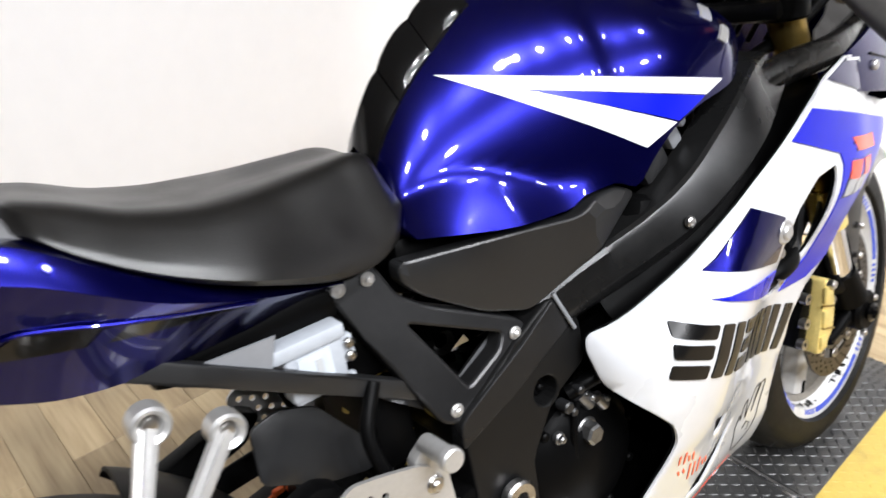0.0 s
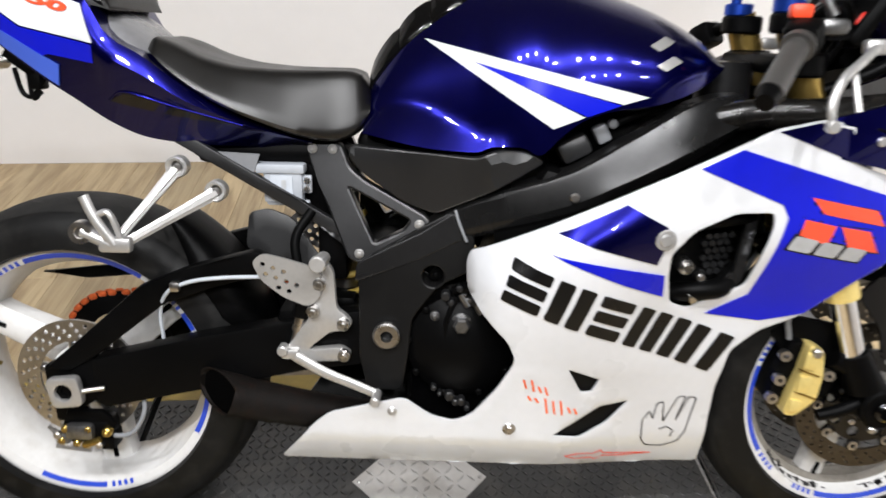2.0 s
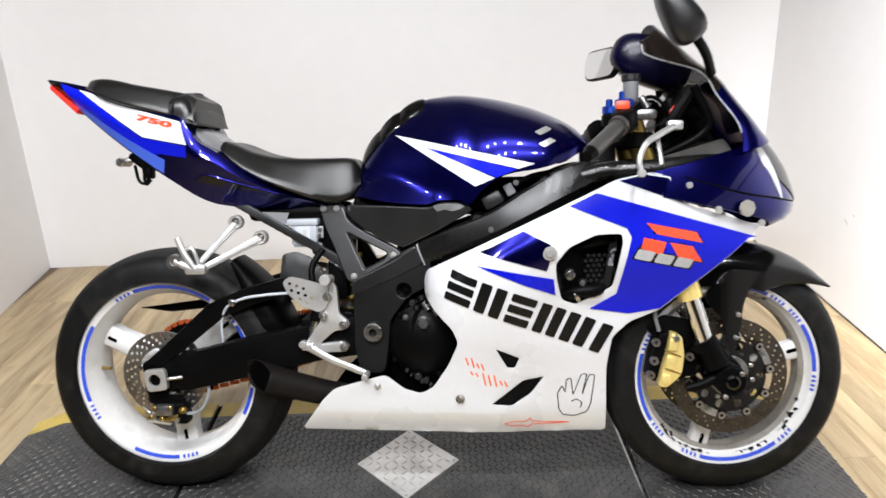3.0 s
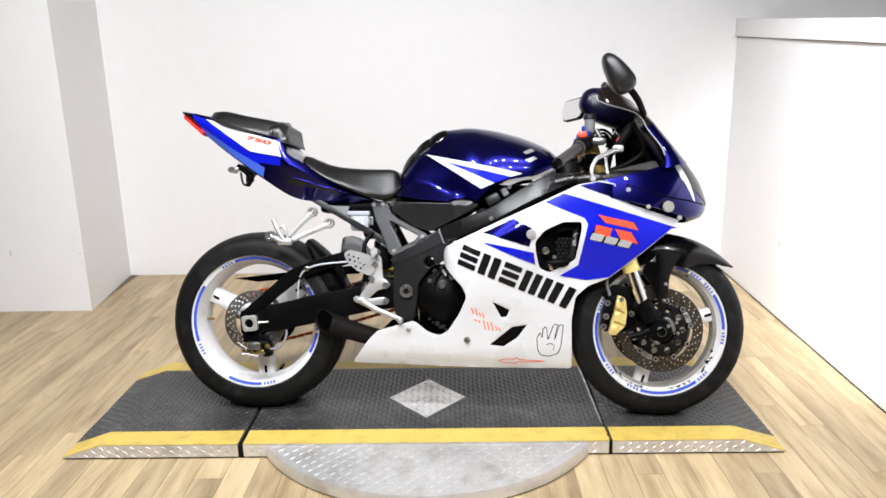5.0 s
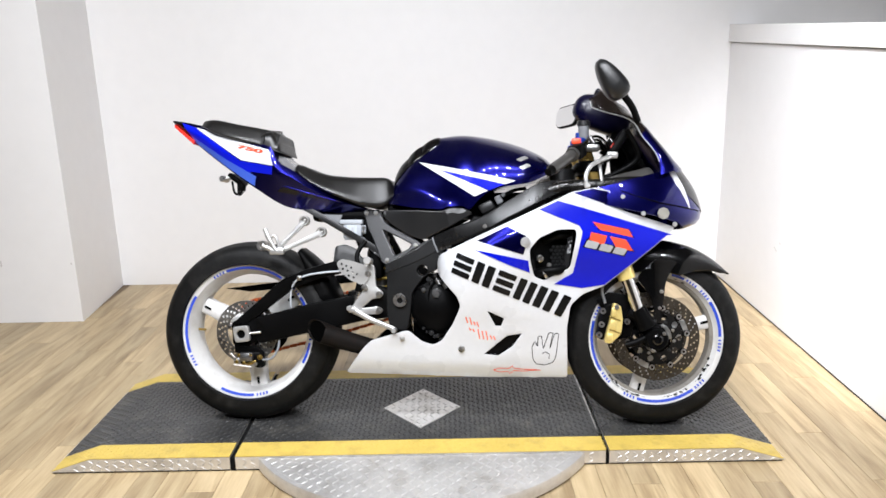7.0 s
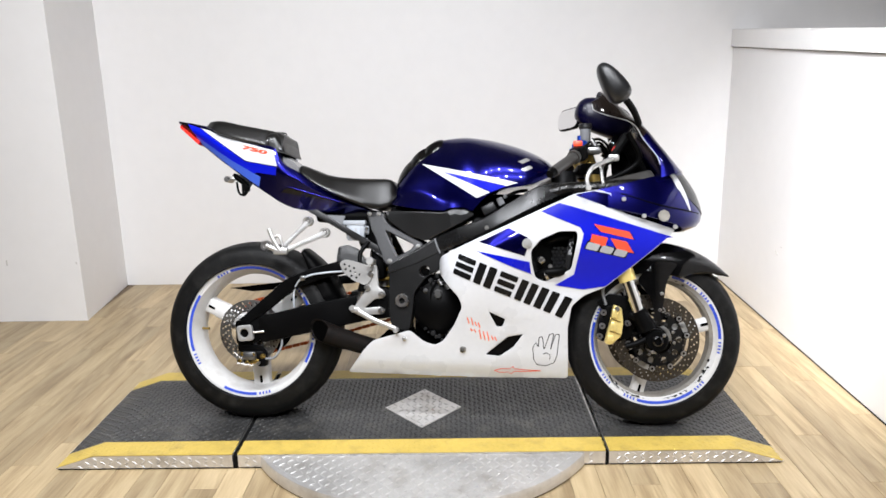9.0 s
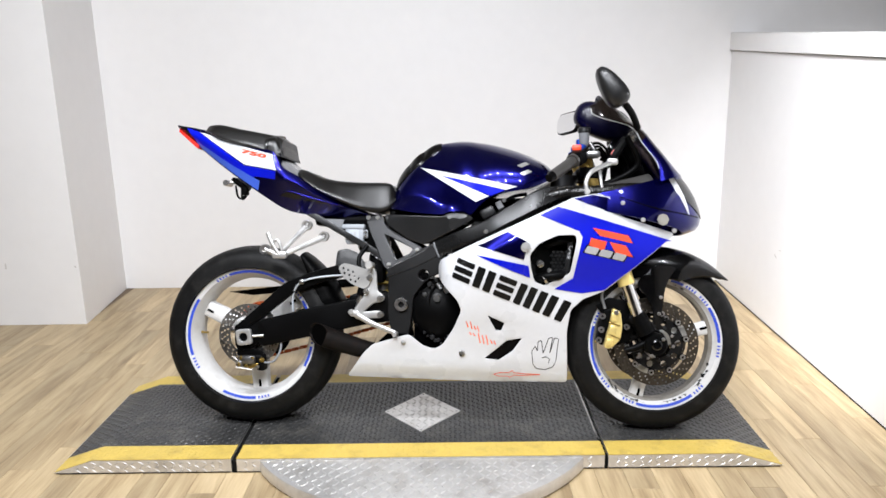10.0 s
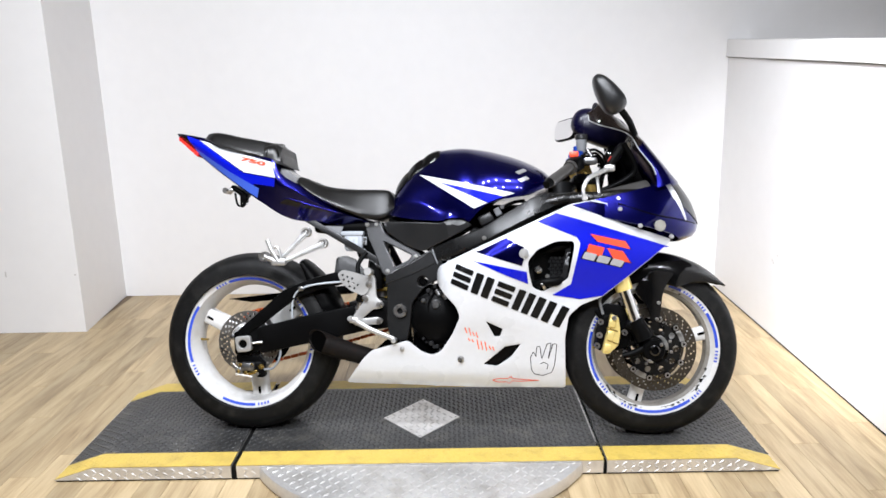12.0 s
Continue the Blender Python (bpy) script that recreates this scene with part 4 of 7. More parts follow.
# main fairing side panels
FAIR = rounded([(0.683, 0.577), (0.722, 0.597), (0.830, 0.648), (0.971, 0.713), (1.117, 0.782), (1.194, 0.797), (1.240, 0.788), (1.276, 0.723), (1.459, 0.668), (1.431, 0.642), (1.319, 0.549), (1.227, 0.476), (1.157, 0.449), (1.117, 0.412), (1.106, 0.336), (1.112, 0.159), (0.840, 0.163), (0.357, 0.173), (0.423, 0.262), (0.454, 0.292), (0.580, 0.329), (0.625, 0.290), (0.663, 0.278), (0.692, 0.294), (0.731, 0.353), (0.757, 0.412), (0.744, 0.446), (0.699, 0.494), (0.679, 0.520), (0.677, 0.558)], 0.012)
FAIR_TOP = [(0.70, 0.586), (0.722, 0.597), (0.830, 0.648), (0.971, 0.713), (1.117, 0.782), (1.194, 0.797)]


def gap_web(sd):
    """A thin strip that bridges the slot between the spar and the fairing's upper edge."""
    bm = bmesh.new()
    rows = []
    for k in range(23):
        x = 0.72 + 0.46 * k / 22
        zf, spar_x = curve_at(x, FAIR_TOP) - 0.010, min(x, 1.085)
        yi = curve_at(spar_x, SPAR_OUT) - 0.012
        zi = curve_at(spar_x, SPAR_LOW) + 0.010
        yo = fairing_y(x, zf) - 0.007
        rows.append([bm.verts.new((x, sd * (yi + (yo - yi) * u), zi + (zf - zi) * u - 0.016 * math.sin(math.pi * u))) for u in (0, 0.25, 0.5, 0.75, 1.0)])
    for a, b in zip(rows, rows[1:]):
        for i in range(4):
            bm.faces.new((a[i], a[i + 1], b[i + 1], b[i]))
    bmesh.ops.solidify(bm, geom=bm.faces[:], thickness=0.003)
    bmesh.ops.recalc_face_normals(bm, faces=bm.faces)
    return bm


FAIR_HOLE = rounded([(0.980, 0.596), (1.010, 0.633), (1.070, 0.660), (1.127, 0.661), (1.130, 0.643), (1.112, 0.537), (1.029, 0.494), (0.996, 0.508), (0.983, 0.560)], 0.01)
VENT_S = rounded([(0.843, 0.397), (0.898, 0.370), (0.888, 0.345), (0.870, 0.345)], 0.004)
VENT_L = rounded([(0.832, 0.248), (0.907, 0.310), (0.957, 0.317), (0.925, 0.273), (0.879, 0.242)], 0.005)
FAIR_DARK = [(0.810, 0.626), (0.832, 0.634), (0.908, 0.671), (0.968, 0.640), (0.966, 0.600), (0.960, 0.580)]
FAIR_WEDGE = [(0.801, 0.597), (0.976, 0.560), (0.981, 0.521), (0.916, 0.546)]
FAIR_BLUE = [(1.011, 0.725), (1.071, 0.753), (1.449, 0.643), (1.427, 0.641), (1.319, 0.553), (1.227, 0.480), (1.153, 0.469), (1.062, 0.483), (1.122, 0.519), (1.149, 0.654), (1.138, 0.674)]
FAIR_DARKTOP = [(1.122, 0.779), (1.194, 0.794), (1.238, 0.786), (1.274, 0.724)]


for sd in (-1, 1):
    fair = part("side_fairing", panel(FAIR, fairing_y, sd, holes=[FAIR_HOLE, VENT_S, VENT_L], thick=0.004, step=0.018, bevel=0.0015), WHITE, bike, "glossy white side fairing with bright blue upper graphics")
    # added web that keeps the slot beside the spar black
    part("edge_seal", gap_web(sd), SATINBLACK, bike, "added black web keeping the frame-to-fairing gap dark")
    part("blue_panel", panel(FAIR_BLUE, fairing_y, sd, thick=0.002, step=0.014, off=0.002), BLUE, fair)
    part("navy_panel", panel(FAIR_DARK, fairing_y, sd, thick=0.002, step=0.014, off=0.002), NAVY, fair)
    part("navy_panel", panel(FAIR_DARKTOP, fairing_y, sd, thick=0.002, step=0.014, off=0.002), NAVY, fair)
    part("white_pinline", panel(stroke([(1.186, 0.7925), (1.235, 0.7845), (1.270, 0.727)], 0.004), fairing_y, sd, thick=0.001, step=0.014, off=0.004), WHITE, fair)
    part("blue_wedge", panel(FAIR_WEDGE, fairing_y, sd, thick=0.002, step=0.014, off=0.002), BLUE, fair)

# nose cowl and screen: plan-view ellipses stacked by height
NOSE_X = [(0.655, 1.478), (0.668, 1.520), (0.688, 1.556), (0.719, 1.563), (0.784, 1.545), (0.825, 1.523), (0.86, 1.498)]


def nose_point(z, a, grow=0.0):
    """A point of the cowl at height z, a from -90 (right side) to 90 degrees."""
    xs = curve_at(z, NOSE_X) + grow
    xb = 1.20 + 0.0 * z
    w = fairing_y(1.24, z) + 0.005 + grow
    c, s = math.cos(a), math.sin(a)
    return Vector((xb + (xs - xb) * abs(c) ** 0.9, w * math.copysign(abs(s) ** 0.85, s), z))


def nose_low(a):
    t = abs(a) / (math.pi / 2)
    return 0.662 + 0.115 * max(0.0, t - 0.25) ** 1.2


def nose_high(a):
    t = abs(a) / (math.pi / 2)
    return 0.872 - 0.075 * t ** 2


def nose_shell(a0=-90, a1=90, f0=lambda a: 0.0, f1=lambda a: 1.0, grow=0.0, na=60, nz=12):
    bm = bmesh.new()
    rows = []
    for i in range(na + 1):
        a = radians(a0 + (a1 - a0) * i / na)
        lo, hi = nose_low(a), nose_high(a)
        rows.append([nose_point(lo + (hi - lo) * (f0(a) + (f1(a) - f0(a)) * k / nz), a, grow) for k in range(nz + 1)])
    outer = [[bm.verts.new(p) for p in r] for r in rows]
    inner = [[bm.verts.new(p + Vector((-0.004, -math.copysign(min(0.003, abs(p.y)), p.y), 0))) for p in r] for r in rows]
    for g in (outer, inner):
        for a, b in zip(g, g[1:]):
            for k in range(nz):
                bm.faces.new((a[k], a[k + 1], b[k + 1], b[k]))
    for i in range(na):
        for k in (0, nz):
            bm.faces.new((outer[i][k], outer[i + 1][k], inner[i + 1][k], inner[i][k]))
    for i in (0, na):
        for k in range(nz):
            bm.faces.new((outer[i][k], outer[i][k + 1], inner[i][k + 1], inner[i][k]))
    bmesh.ops.recalc_face_normals(bm, faces=bm.faces)
    return bm


nose = part("nose_cowl", nose_shell(), NAVY, bike, "navy nose cowl around the headlamp")
for sd in (-1, 1):
    a0, a1 = sorted((sd * 6, sd * 34))

    def lamp_low(a):
        return 0.26 + 0.30 * (abs(math.degrees(a)) / 34) ** 2

    part("headlamp", nose_shell(a0, a1, lamp_low, lambda a: 0.93, grow=0.002, na=20), GLOSSBLACK, nose, "dark glossy headlamp lens")
    a0, a1 = sorted((sd * 34.5, sd * 41))
    part("lamp_edge", nose_shell(a0, a1, lambda a: 0.30 + 0.4 * ease((abs(math.degrees(a)) - 34.5) / 6.5), lambda a: 0.97, grow=0.002, na=8), WHITE, nose, "white edge beside the headlamp")
SCREEN_X = [(0.80, 1.515), (0.84, 1.507), (0.89, 1.468), (0.96, 1.412), (1.03, 1.352), (1.09, 1.288), (1.144, 1.216)]
SCREEN_EDGE = [(0.80, 1.40), (0.853, 1.404), (0.89, 1.397), (0.974, 1.342), (0.999, 1.330), (1.020, 1.309), (1.03, 1.287), (1.046, 1.232), (1.068, 1.186), (1.144, 1.178)]


def screen_shell(f0=0.0, f1=1.0):
    """The curved screen between two shares of its height."""
    bm = bmesh.new()
    rows = []
    for i in range(41):
        a = radians(-90 + 180 * i / 40)
        t = abs(a) / (math.pi / 2)
        lo, hi = 0.868 - 0.03 * t ** 2, 1.144 - 0.05 * t ** 2
        row = []
        for k in range(13):
            z = lo + (hi - lo) * (f0 + (f1 - f0) * k / 12)
            xs, xe = curve_at(z, SCREEN_X), curve_at(z, SCREEN_EDGE)
            w = curve_at(z, [(0.80, 0.165), (0.90, 0.152), (1.0, 0.138), (1.144, 0.11)])
            row.append(Vector((xe + (xs - xe) * math.cos(a) ** 0.8 if abs(t) < 1 else xe, w * math.copysign(abs(math.sin(a)) ** 0.85, a), z)))
        rows.append(row)
    outer = [[bm.verts.new(p) for p in r] for r in rows]
    inner = [[bm.verts.new(p + Vector((-0.003, -math.copysign(min(0.002, abs(p.y)), p.y), 0))) for p in r] for r in rows]
    for g in (outer, inner):
        for a, b in zip(g, g[1:]):
            for k in range(12):
                bm.faces.new((a[k], a[k + 1], b[k + 1], b[k]))
    for i in range(40):
        for k in (0, 12):
            bm.faces.new((outer[i][k], outer[i + 1][k], inner[i + 1][k], inner[i][k]))
    for i in (0, 40):
        for k in range(12):
            bm.faces.new((outer[i][k], outer[i][k + 1], inner[i][k + 1], inner[i][k]))
    bmesh.ops.recalc_face_normals(bm, faces=bm.faces)
    return bm


screen = part("windscreen", screen_shell(0.52, 1.0), SMOKED, bike, "dark smoked windscreen")
part("screen_surround", screen_shell(0.0, 0.52), NAVY, bike, "navy painted cowl below the windscreen")
for sd in (-1, 1):
    # thin grey bead paints the highlight along the screen's edge
    part("edge_trim", tube([(curve_at(z, SCREEN_EDGE) - 0.001, sd * curve_at(z, [(0.80, 0.165), (0.90, 0.152), (1.0, 0.138), (1.144, 0.11)]), z) for z in np.linspace(0.88, 1.085, 22)], 0.0016, 6), GREYDECAL, screen, "pale bead painting the highlight along the screen edge")

# wheels


def tyre(radius, half, bead):
    prof = []
    for k in range(25):
        a = math.pi * k / 24
        prof.append((bead + (radius - bead) * math.sin(a) ** 0.62, -half * math.copysign(abs(math.cos(a)) ** 0.9, math.cos(a))))
    prof = [(bead - 0.004, -half * 0.86)] + prof + [(bead - 0.004, half * 0.86)]
    return lathe(prof, 96)


def tyre_point(radius, half, bead, a, turn, lift=0.0):
    """A point of the tyre's outside: a across the section in radians, turn round the axle in degrees."""
    r = bead + (radius - bead) * math.sin(a) ** 0.62 + lift * math.sin(a)
    y = -half * math.copysign(abs(math.cos(a)) ** 0.9, math.cos(a)) - lift * math.cos(a)
    return (r * math.cos(radians(turn)), y, r * math.sin(radians(turn)))


def tyre_tread(radius, half, bead):
    """The dusty running surface, a thin skin over the crown."""
    bm = bmesh.new()
    n, m = 96, 16
    rows = [[bm.verts.new(tyre_point(radius, half, bead, radians(43 + 94 * k / m), 360 * i / n, 0.0008)) for k in range(m + 1)] for i in range(n)]
    for i in range(n):
        for k in range(m):
            j = (i + 1) % n
            bm.faces.new((rows[i][k], rows[i][k + 1], rows[j][k + 1], rows[j][k]))
    bmesh.ops.recalc_face_normals(bm, faces=bm.faces)
    return bm


def tyre_grooves(radius, half, bead, count):
    """Slanted rain grooves on both shoulders."""
    bm = bmesh.new()
    for i in range(count):
        for side in (0, 1):
            start = 360 * (i + 0.5 * side) / count
            a0, a1, sweep = ((47, 84, 13), (58, 78, 7))[i % 2]
            strip = []
            for k in range(7):
                a = a0 + (a1 - a0) * k / 6
                w = 0.9 * math.sin(math.pi * (k + 0.6) / 7.2)
                t = start + sweep * (k / 6) ** 1.4
                a = a if side == 0 else 180 - a
                strip.append([bm.verts.new(tyre_point(radius, half, bead, radians(a), t + d, 0.0012)) for d in (-w, w)])
            for p, q in zip(strip, strip[1:]):
                bm.faces.new((p[0], p[1], q[1], q[0]))
    bmesh.ops.recalc_face_normals(bm, faces=bm.faces)
    return bm


def wheel_rim(r, half, drop):
    prof = [(r, -half), (r + 0.004, -half + 0.002), (r + 0.001, -half + 0.010), (r - 0.010, -half + 0.016), (r - 0.016, -half + 0.028), (r - drop, -half * 0.35),
            (r - drop, half * 0.35), (r - 0.016, half - 0.028), (r - 0.010, half - 0.016), (r + 0.001, half - 0.010), (r + 0.004, half - 0.002), (r, half),
            (r - 0.006, half - 0.001), (r - 0.017, half - 0.004), (r - 0.024, half - 0.024), (r - drop - 0.006, half * 0.35), (r - drop - 0.006, -half * 0.35),
            (r - 0.024, -half + 0.024), (r - 0.017, -half + 0.004), (r - 0.006, -half + 0.001), (r, -half)]
    return lathe(prof, 96)


def spoke(r0, r1, w0, w1, d0, d1, angle):
    """A hollow-looking tapered cast spoke."""
    bm = bmesh.new()
    rings = []
    for i in range(9):
        t = i / 8
        r = r0 + (r1 - r0) * t
        w = w0 + (w1 - w0) * t + 0.012 * max(0, t - 0.8) * 5 * 0.5
        d = d0 + (d1 - d0) * t
        ring = []
        for k in range(12):
            a = 2 * math.pi * k / 12
            ring.append(bm.verts.new((r, d * math.copysign(abs(math.sin(a)) ** 0.6, math.sin(a)), w * math.copysign(abs(math.cos(a)) ** 0.6, math.cos(a)))))
        rings.append(ring)
    for a, b in zip(rings, rings[1:]):
        for k in range(12):
            bm.faces.new((a[k], a[(k + 1) % 12], b[(k + 1) % 12], b[k]))
    bm.faces.new(rings[0])
    bm.faces.new(rings[-1])
    bmesh.ops.recalc_face_normals(bm, faces=bm.faces)
    bmesh.ops.transform(bm, matrix=Matrix.Rotation(-angle, 4, "Y"), verts=bm.verts)
    return bm


def arc_band(r0, r1, y, a0, a1, side=-1, thick=0.0008, n=None, sink=0.0):
    """A flat ring segment standing on a wheel face."""
    n = n or max(2, int(abs(a1 - a0) / 3))
    bm = bmesh.new()
    g = []
    for yy in (y, y - side * thick):
        g.append([[bm.verts.new((r * math.cos(radians(a)), yy - side * sink * (r == r0), r * math.sin(radians(a)))) for r in (r0, r1)] for a in np.linspace(a0, a1, n + 1)])
    for s in g:
        for a, b in zip(s, s[1:]):
            bm.faces.new((a[0], a[1], b[1], b[0]))
    for i in range(n):
        for k in (0, 1):
            bm.faces.new((g[0][i][k], g[0][i + 1][k], g[1][i + 1][k], g[1][i][k]))
    for i in (0, n):
        bm.faces.new((g[0][i][0], g[0][i][1], g[1][i][1], g[1][i][0]))
    bmesh.ops.recalc_face_normals(bm, faces=bm.faces)
    return bm


def brake_disc(r0, r1, thick, holes_n, rings, hole=0.0042):
    """A drilled rotor ring."""
    outer = [(r1 * math.cos(a), r1 * math.sin(a)) for a in np.linspace(0, 2 * math.pi, 72, endpoint=False)]
    inner = [(r0 * math.cos(a), r0 * math.sin(a)) for a in np.linspace(0, 2 * math.pi, 48, endpoint=False)]
    holes = [inner]
    for k in range(holes_n):
        for j, rr in enumerate(rings):
            a = 2 * math.pi * (k + j / len(rings)) / holes_n
            holes.append([(rr * math.cos(a) + hole * math.cos(b), rr * math.sin(a) + hole * math.sin(b)) for b in np.linspace(0, 2 * math.pi, 8, endpoint=False)])
    return plate(outer, -thick / 2, thick / 2, holes, step=0.03)


def moved(bm, m):
    bmesh.ops.transform(bm, matrix=m, verts=bm.verts)
    return bm


REAR_TAPE = [(57, 110), (147, 200), (244, 275), (331, 350), (24, 33)]
FRONT_TAPE = [(165, 211), (253, 305), (0, 33), (64, 76)]


def wheel(name, centre, radius, half, rim_half, angles, front, turn=0.0):
    rr = 0.230 if front else 0.236
    base = part(name, wheel_rim(rr, rim_half, 0.03), SCUFFWHITE, bike, "white painted cast wheel with blue rim tape")
    base.matrix_local = pose(*centre, 0, 0, turn)
    if front:
        h = rim_half
        part("rim_barrel", lathe([(0.2055, -h + 0.0245), (0.1932, -h * 0.35), (0.1932, h * 0.35), (0.2055, h - 0.0245), (0.2060, h - 0.0245), (0.1938, h * 0.35), (0.1938, -h * 0.35), (0.2060, -h + 0.0245), (0.2055, -h + 0.0245)], 96), RIMBROWN, base, "grey-brown inside of the rim")
    tyre_ob = part("tyre", tyre(radius, half, rr + 0.003), RUBBER, base, "worn black road tyre")
    part("tread_band", tyre_tread(radius, half, rr + 0.003), TREADRUBBER, tyre_ob, "dusty grey running surface")
    tagged(part("rain_groove", tyre_grooves(radius, half, rr + 0.003, 26), RUBBER, tyre_ob), kind="stuff")
    hub_half = 0.055 if front else 0.07
    part("hub", lathe([(0.0, -hub_half), (0.036, -hub_half), (0.040, -hub_half + 0.006), (0.044, -0.02), (0.044, 0.02), (0.040, hub_half - 0.006), (0.036, hub_half), (0, hub_half)], 40), SATINBLACK if front else SCUFFWHITE, base)
    for a in angles:
        part("spoke", spoke(0.035, 0.212, 0.036 if not front else 0.028, 0.027 if not front else 0.022, 0.032 if not front else 0.022, 0.026 if not front else 0.018, radians(a)), SCUFFWHITE, base)
        # black block stands in for the slot's dark recess
        part("spoke_slot", moved(block((0.181, -0.0265 if not front else -0.0185, 0.002), (0.026, 0.006, 0.009), 0.004, segments=3), Matrix.Rotation(-radians(a), 4, "Y")), RECESSBLACK, base, "dark slot in the cast spoke")
    for a0, a1 in (FRONT_TAPE if front else REAR_TAPE):
        part("rim_tape", arc_band(rr - 0.0165, rr - 0.0075, -rim_half + 0.0004, a0, a1, sink=0.0025), BLUEDECAL, base, "blue rim tape")
        for k in range(4):
            for a in ((a1 + 2.5 + 3 * k,) if not front else (a1 + 2.5 + 3 * k, a0 - 4 - 3 * k)):
                part("rim_tick", arc_band(rr - 0.0165, rr - 0.0075, -rim_half + 0.0004, a, a + 1.5, n=2, sink=0.0025), BLUEDECAL, base)
    for k, a in enumerate((226, 228.5, 231, 234, 237, 239, 242, 245, 247, 249, 252, 279, 282, 284, 288, 291, 294, 297, 300, 312, 315, 318) if front else ()):
        part("rim_mark", arc_band(0.2075, 0.2135 + 0.004 * (k % 2), -rim_half + 0.0030, a, a + 1.6 + 0.9 * (k % 3), n=2, sink=0.0155), BLACKDECAL if front else BLUEDECAL, base, "small dark bar of worn rim lettering")
    part("valve_stem", tube([(-0.205, -0.02, 0.0), (-0.172, -0.028, 0.0)], (0.005, 0.004), 10, False), BRASS, base)
    return base


def rim_scuff(rim_half, a, s, wide, tall, seed):
    """An irregular black patch where the paint has gone, lying on the inside of the rim."""
    rng = random.Random(seed)
    prof = [(0.2125, -rim_half + 0.0036), (0.2052, -rim_half + 0.0240), (0.1926, -rim_half * 0.35), (0.1926, rim_half * 0.2)]

    def on(ang, q):
        q = min(max(q, 0.0), 2.99)
        i = int(q)
        (r0, y0), (r1, y1) = prof[i], prof[i + 1]
        r, y = r0 + (r1 - r0) * (q - i), y0 + (y1 - y0) * (q - i)
        return (r * math.cos(radians(ang)), y, r * math.sin(radians(ang)))
    bm = bmesh.new()
    mid = bm.verts.new(on(a, s))
    edge = []
    for k in range(14):
        b = 2 * math.pi * k / 14
        f = rng.uniform(0.35, 1.25)
        edge.append(bm.verts.new(on(a + wide * f * math.cos(b), s + tall * f * math.sin(b))))
    for k in range(14):
        bm.faces.new((mid, edge[k], edge[(k + 1) % 14]))
    return bm


RC, FC = (0.0, 0.0, 0.307), (1.405, 0.0, 0.297)
rear = wheel("rear_wheel", RC, 0.315, 0.092, 0.074, (154, 276, 38), False)
front = wheel("front_wheel", FC, 0.299, 0.062, 0.052, (14, 134, 254), True, 5.5)
for k, (a, s, wide, tall) in enumerate(((222, 1.2, 2.6, 0.5), (226, 0.8, 3.2, 0.45), (231, 1.1, 2.2, 0.6), (229, 0.25, 1.4, 0.15), (243, 0.7, 2.8, 0.3), (249, 0.55, 3.4, 0.4), (254, 0.75, 2.6, 0.3), (259, 0.5, 2.0, 0.12), (320, 0.75, 3.0, 0.3), (326, 1.0, 3.4, 0.5), (331, 0.7, 2.2, 0.35), (338, 1.2, 2.0, 0.3), (288, 0.5, 4.0, 0.07), (62, 0.8, 2.0, 0.3), (70, 0.6, 1.4, 0.3))):
    part("paint_scuff", rim_scuff(0.052, a, s, wide, tall, 40 + k), BLACKDECAL, front, "black scuff where the rim paint is worn off")
for k, sy in ((0, -0.063), (1, 0.063)):
    d = part("brake_rotor", moved(brake_disc(0.108, 0.143, 0.005, 30, (0.117, 0.126, 0.135), 0.0032), Matrix.Translation((0, sy, 0))), ROTOR, front, "heat-tinted drilled brake rotor")
    part("rotor_carrier", moved(brake_disc(0.05, 0.090, 0.006, 10, (0.073,), 0.011), Matrix.Translation((0, sy, 0))), GLOSSBLACK, front, "black brake rotor carrier")
    for j in range(10):
        a = radians(36 * j + 8)
        part("carrier_arm", moved(block((0.097, sy, 0), (0.028, 0.006, 0.022), 0.002), Matrix.Rotation(-a, 4, "Y")), GLOSSBLACK, front)
        part("rotor_bobbin", lathe([(0.0048, -0.005), (0.0085, -0.005), (0.0095, -0.003), (0.0095, 0.004), (0.0048, 0.004), (0.0048, -0.005)], 16, "y", (0.101 * math.cos(a), sy, 0.101 * math.sin(a))), STEEL, front)
        part("bobbin_core", disc((0.101 * math.cos(a), sy, 0.101 * math.sin(a)), 0.0047, 0.007), SATINBLACK, front)
        part("carrier_bolt", disc((0.058 * math.cos(a + 0.3), sy, 0.058 * math.sin(a + 0.3)), 0.0055, 0.012), COVERGREY if j % 3 else STEEL, front)
part("brake_rotor", moved(brake_disc(0.070, 0.110, 0.005, 26, (0.080, 0.090, 0.100)), Matrix.Translation((0, -0.080, 0))), STEEL, rear, "drilled steel brake rotor")
part("rotor_mount", lathe([(0.036, -0.075), (0.052, -0.075), (0.056, -0.070), (0.056, -0.040), (0.036, -0.040), (0.036, -0.075)], 40), SCUFFWHITE, rear)
for j in range(5):
    a = radians(72 * j + 20)
    part("rotor_bolt", joined(disc((0.064 * math.cos(a), -0.078, 0.064 * math.sin(a)), 0.010, 0.006), disc((0.064 * math.cos(a), -0.083, 0.064 * math.sin(a)), 0.006, 0.006)), DULLSTEEL, rear)
    part("rotor_tab", moved(block((0.062, -0.079, 0), (0.030, 0.005, 0.022), 0.002), Matrix.Rotation(-a, 4, "Y")), STEEL, rear)
part("sprocket", moved(brake_disc(0.06, 0.105, 0.006, 0, ()), Matrix.Translation((0, 0.085, 0))), SATINBLACK, rear)

# running gear


def circle_2d(x, z, r, n=14):
    return [(x + r * math.cos(a), z + r * math.sin(a)) for a in np.linspace(0, 2 * math.pi, n, endpoint=False)]


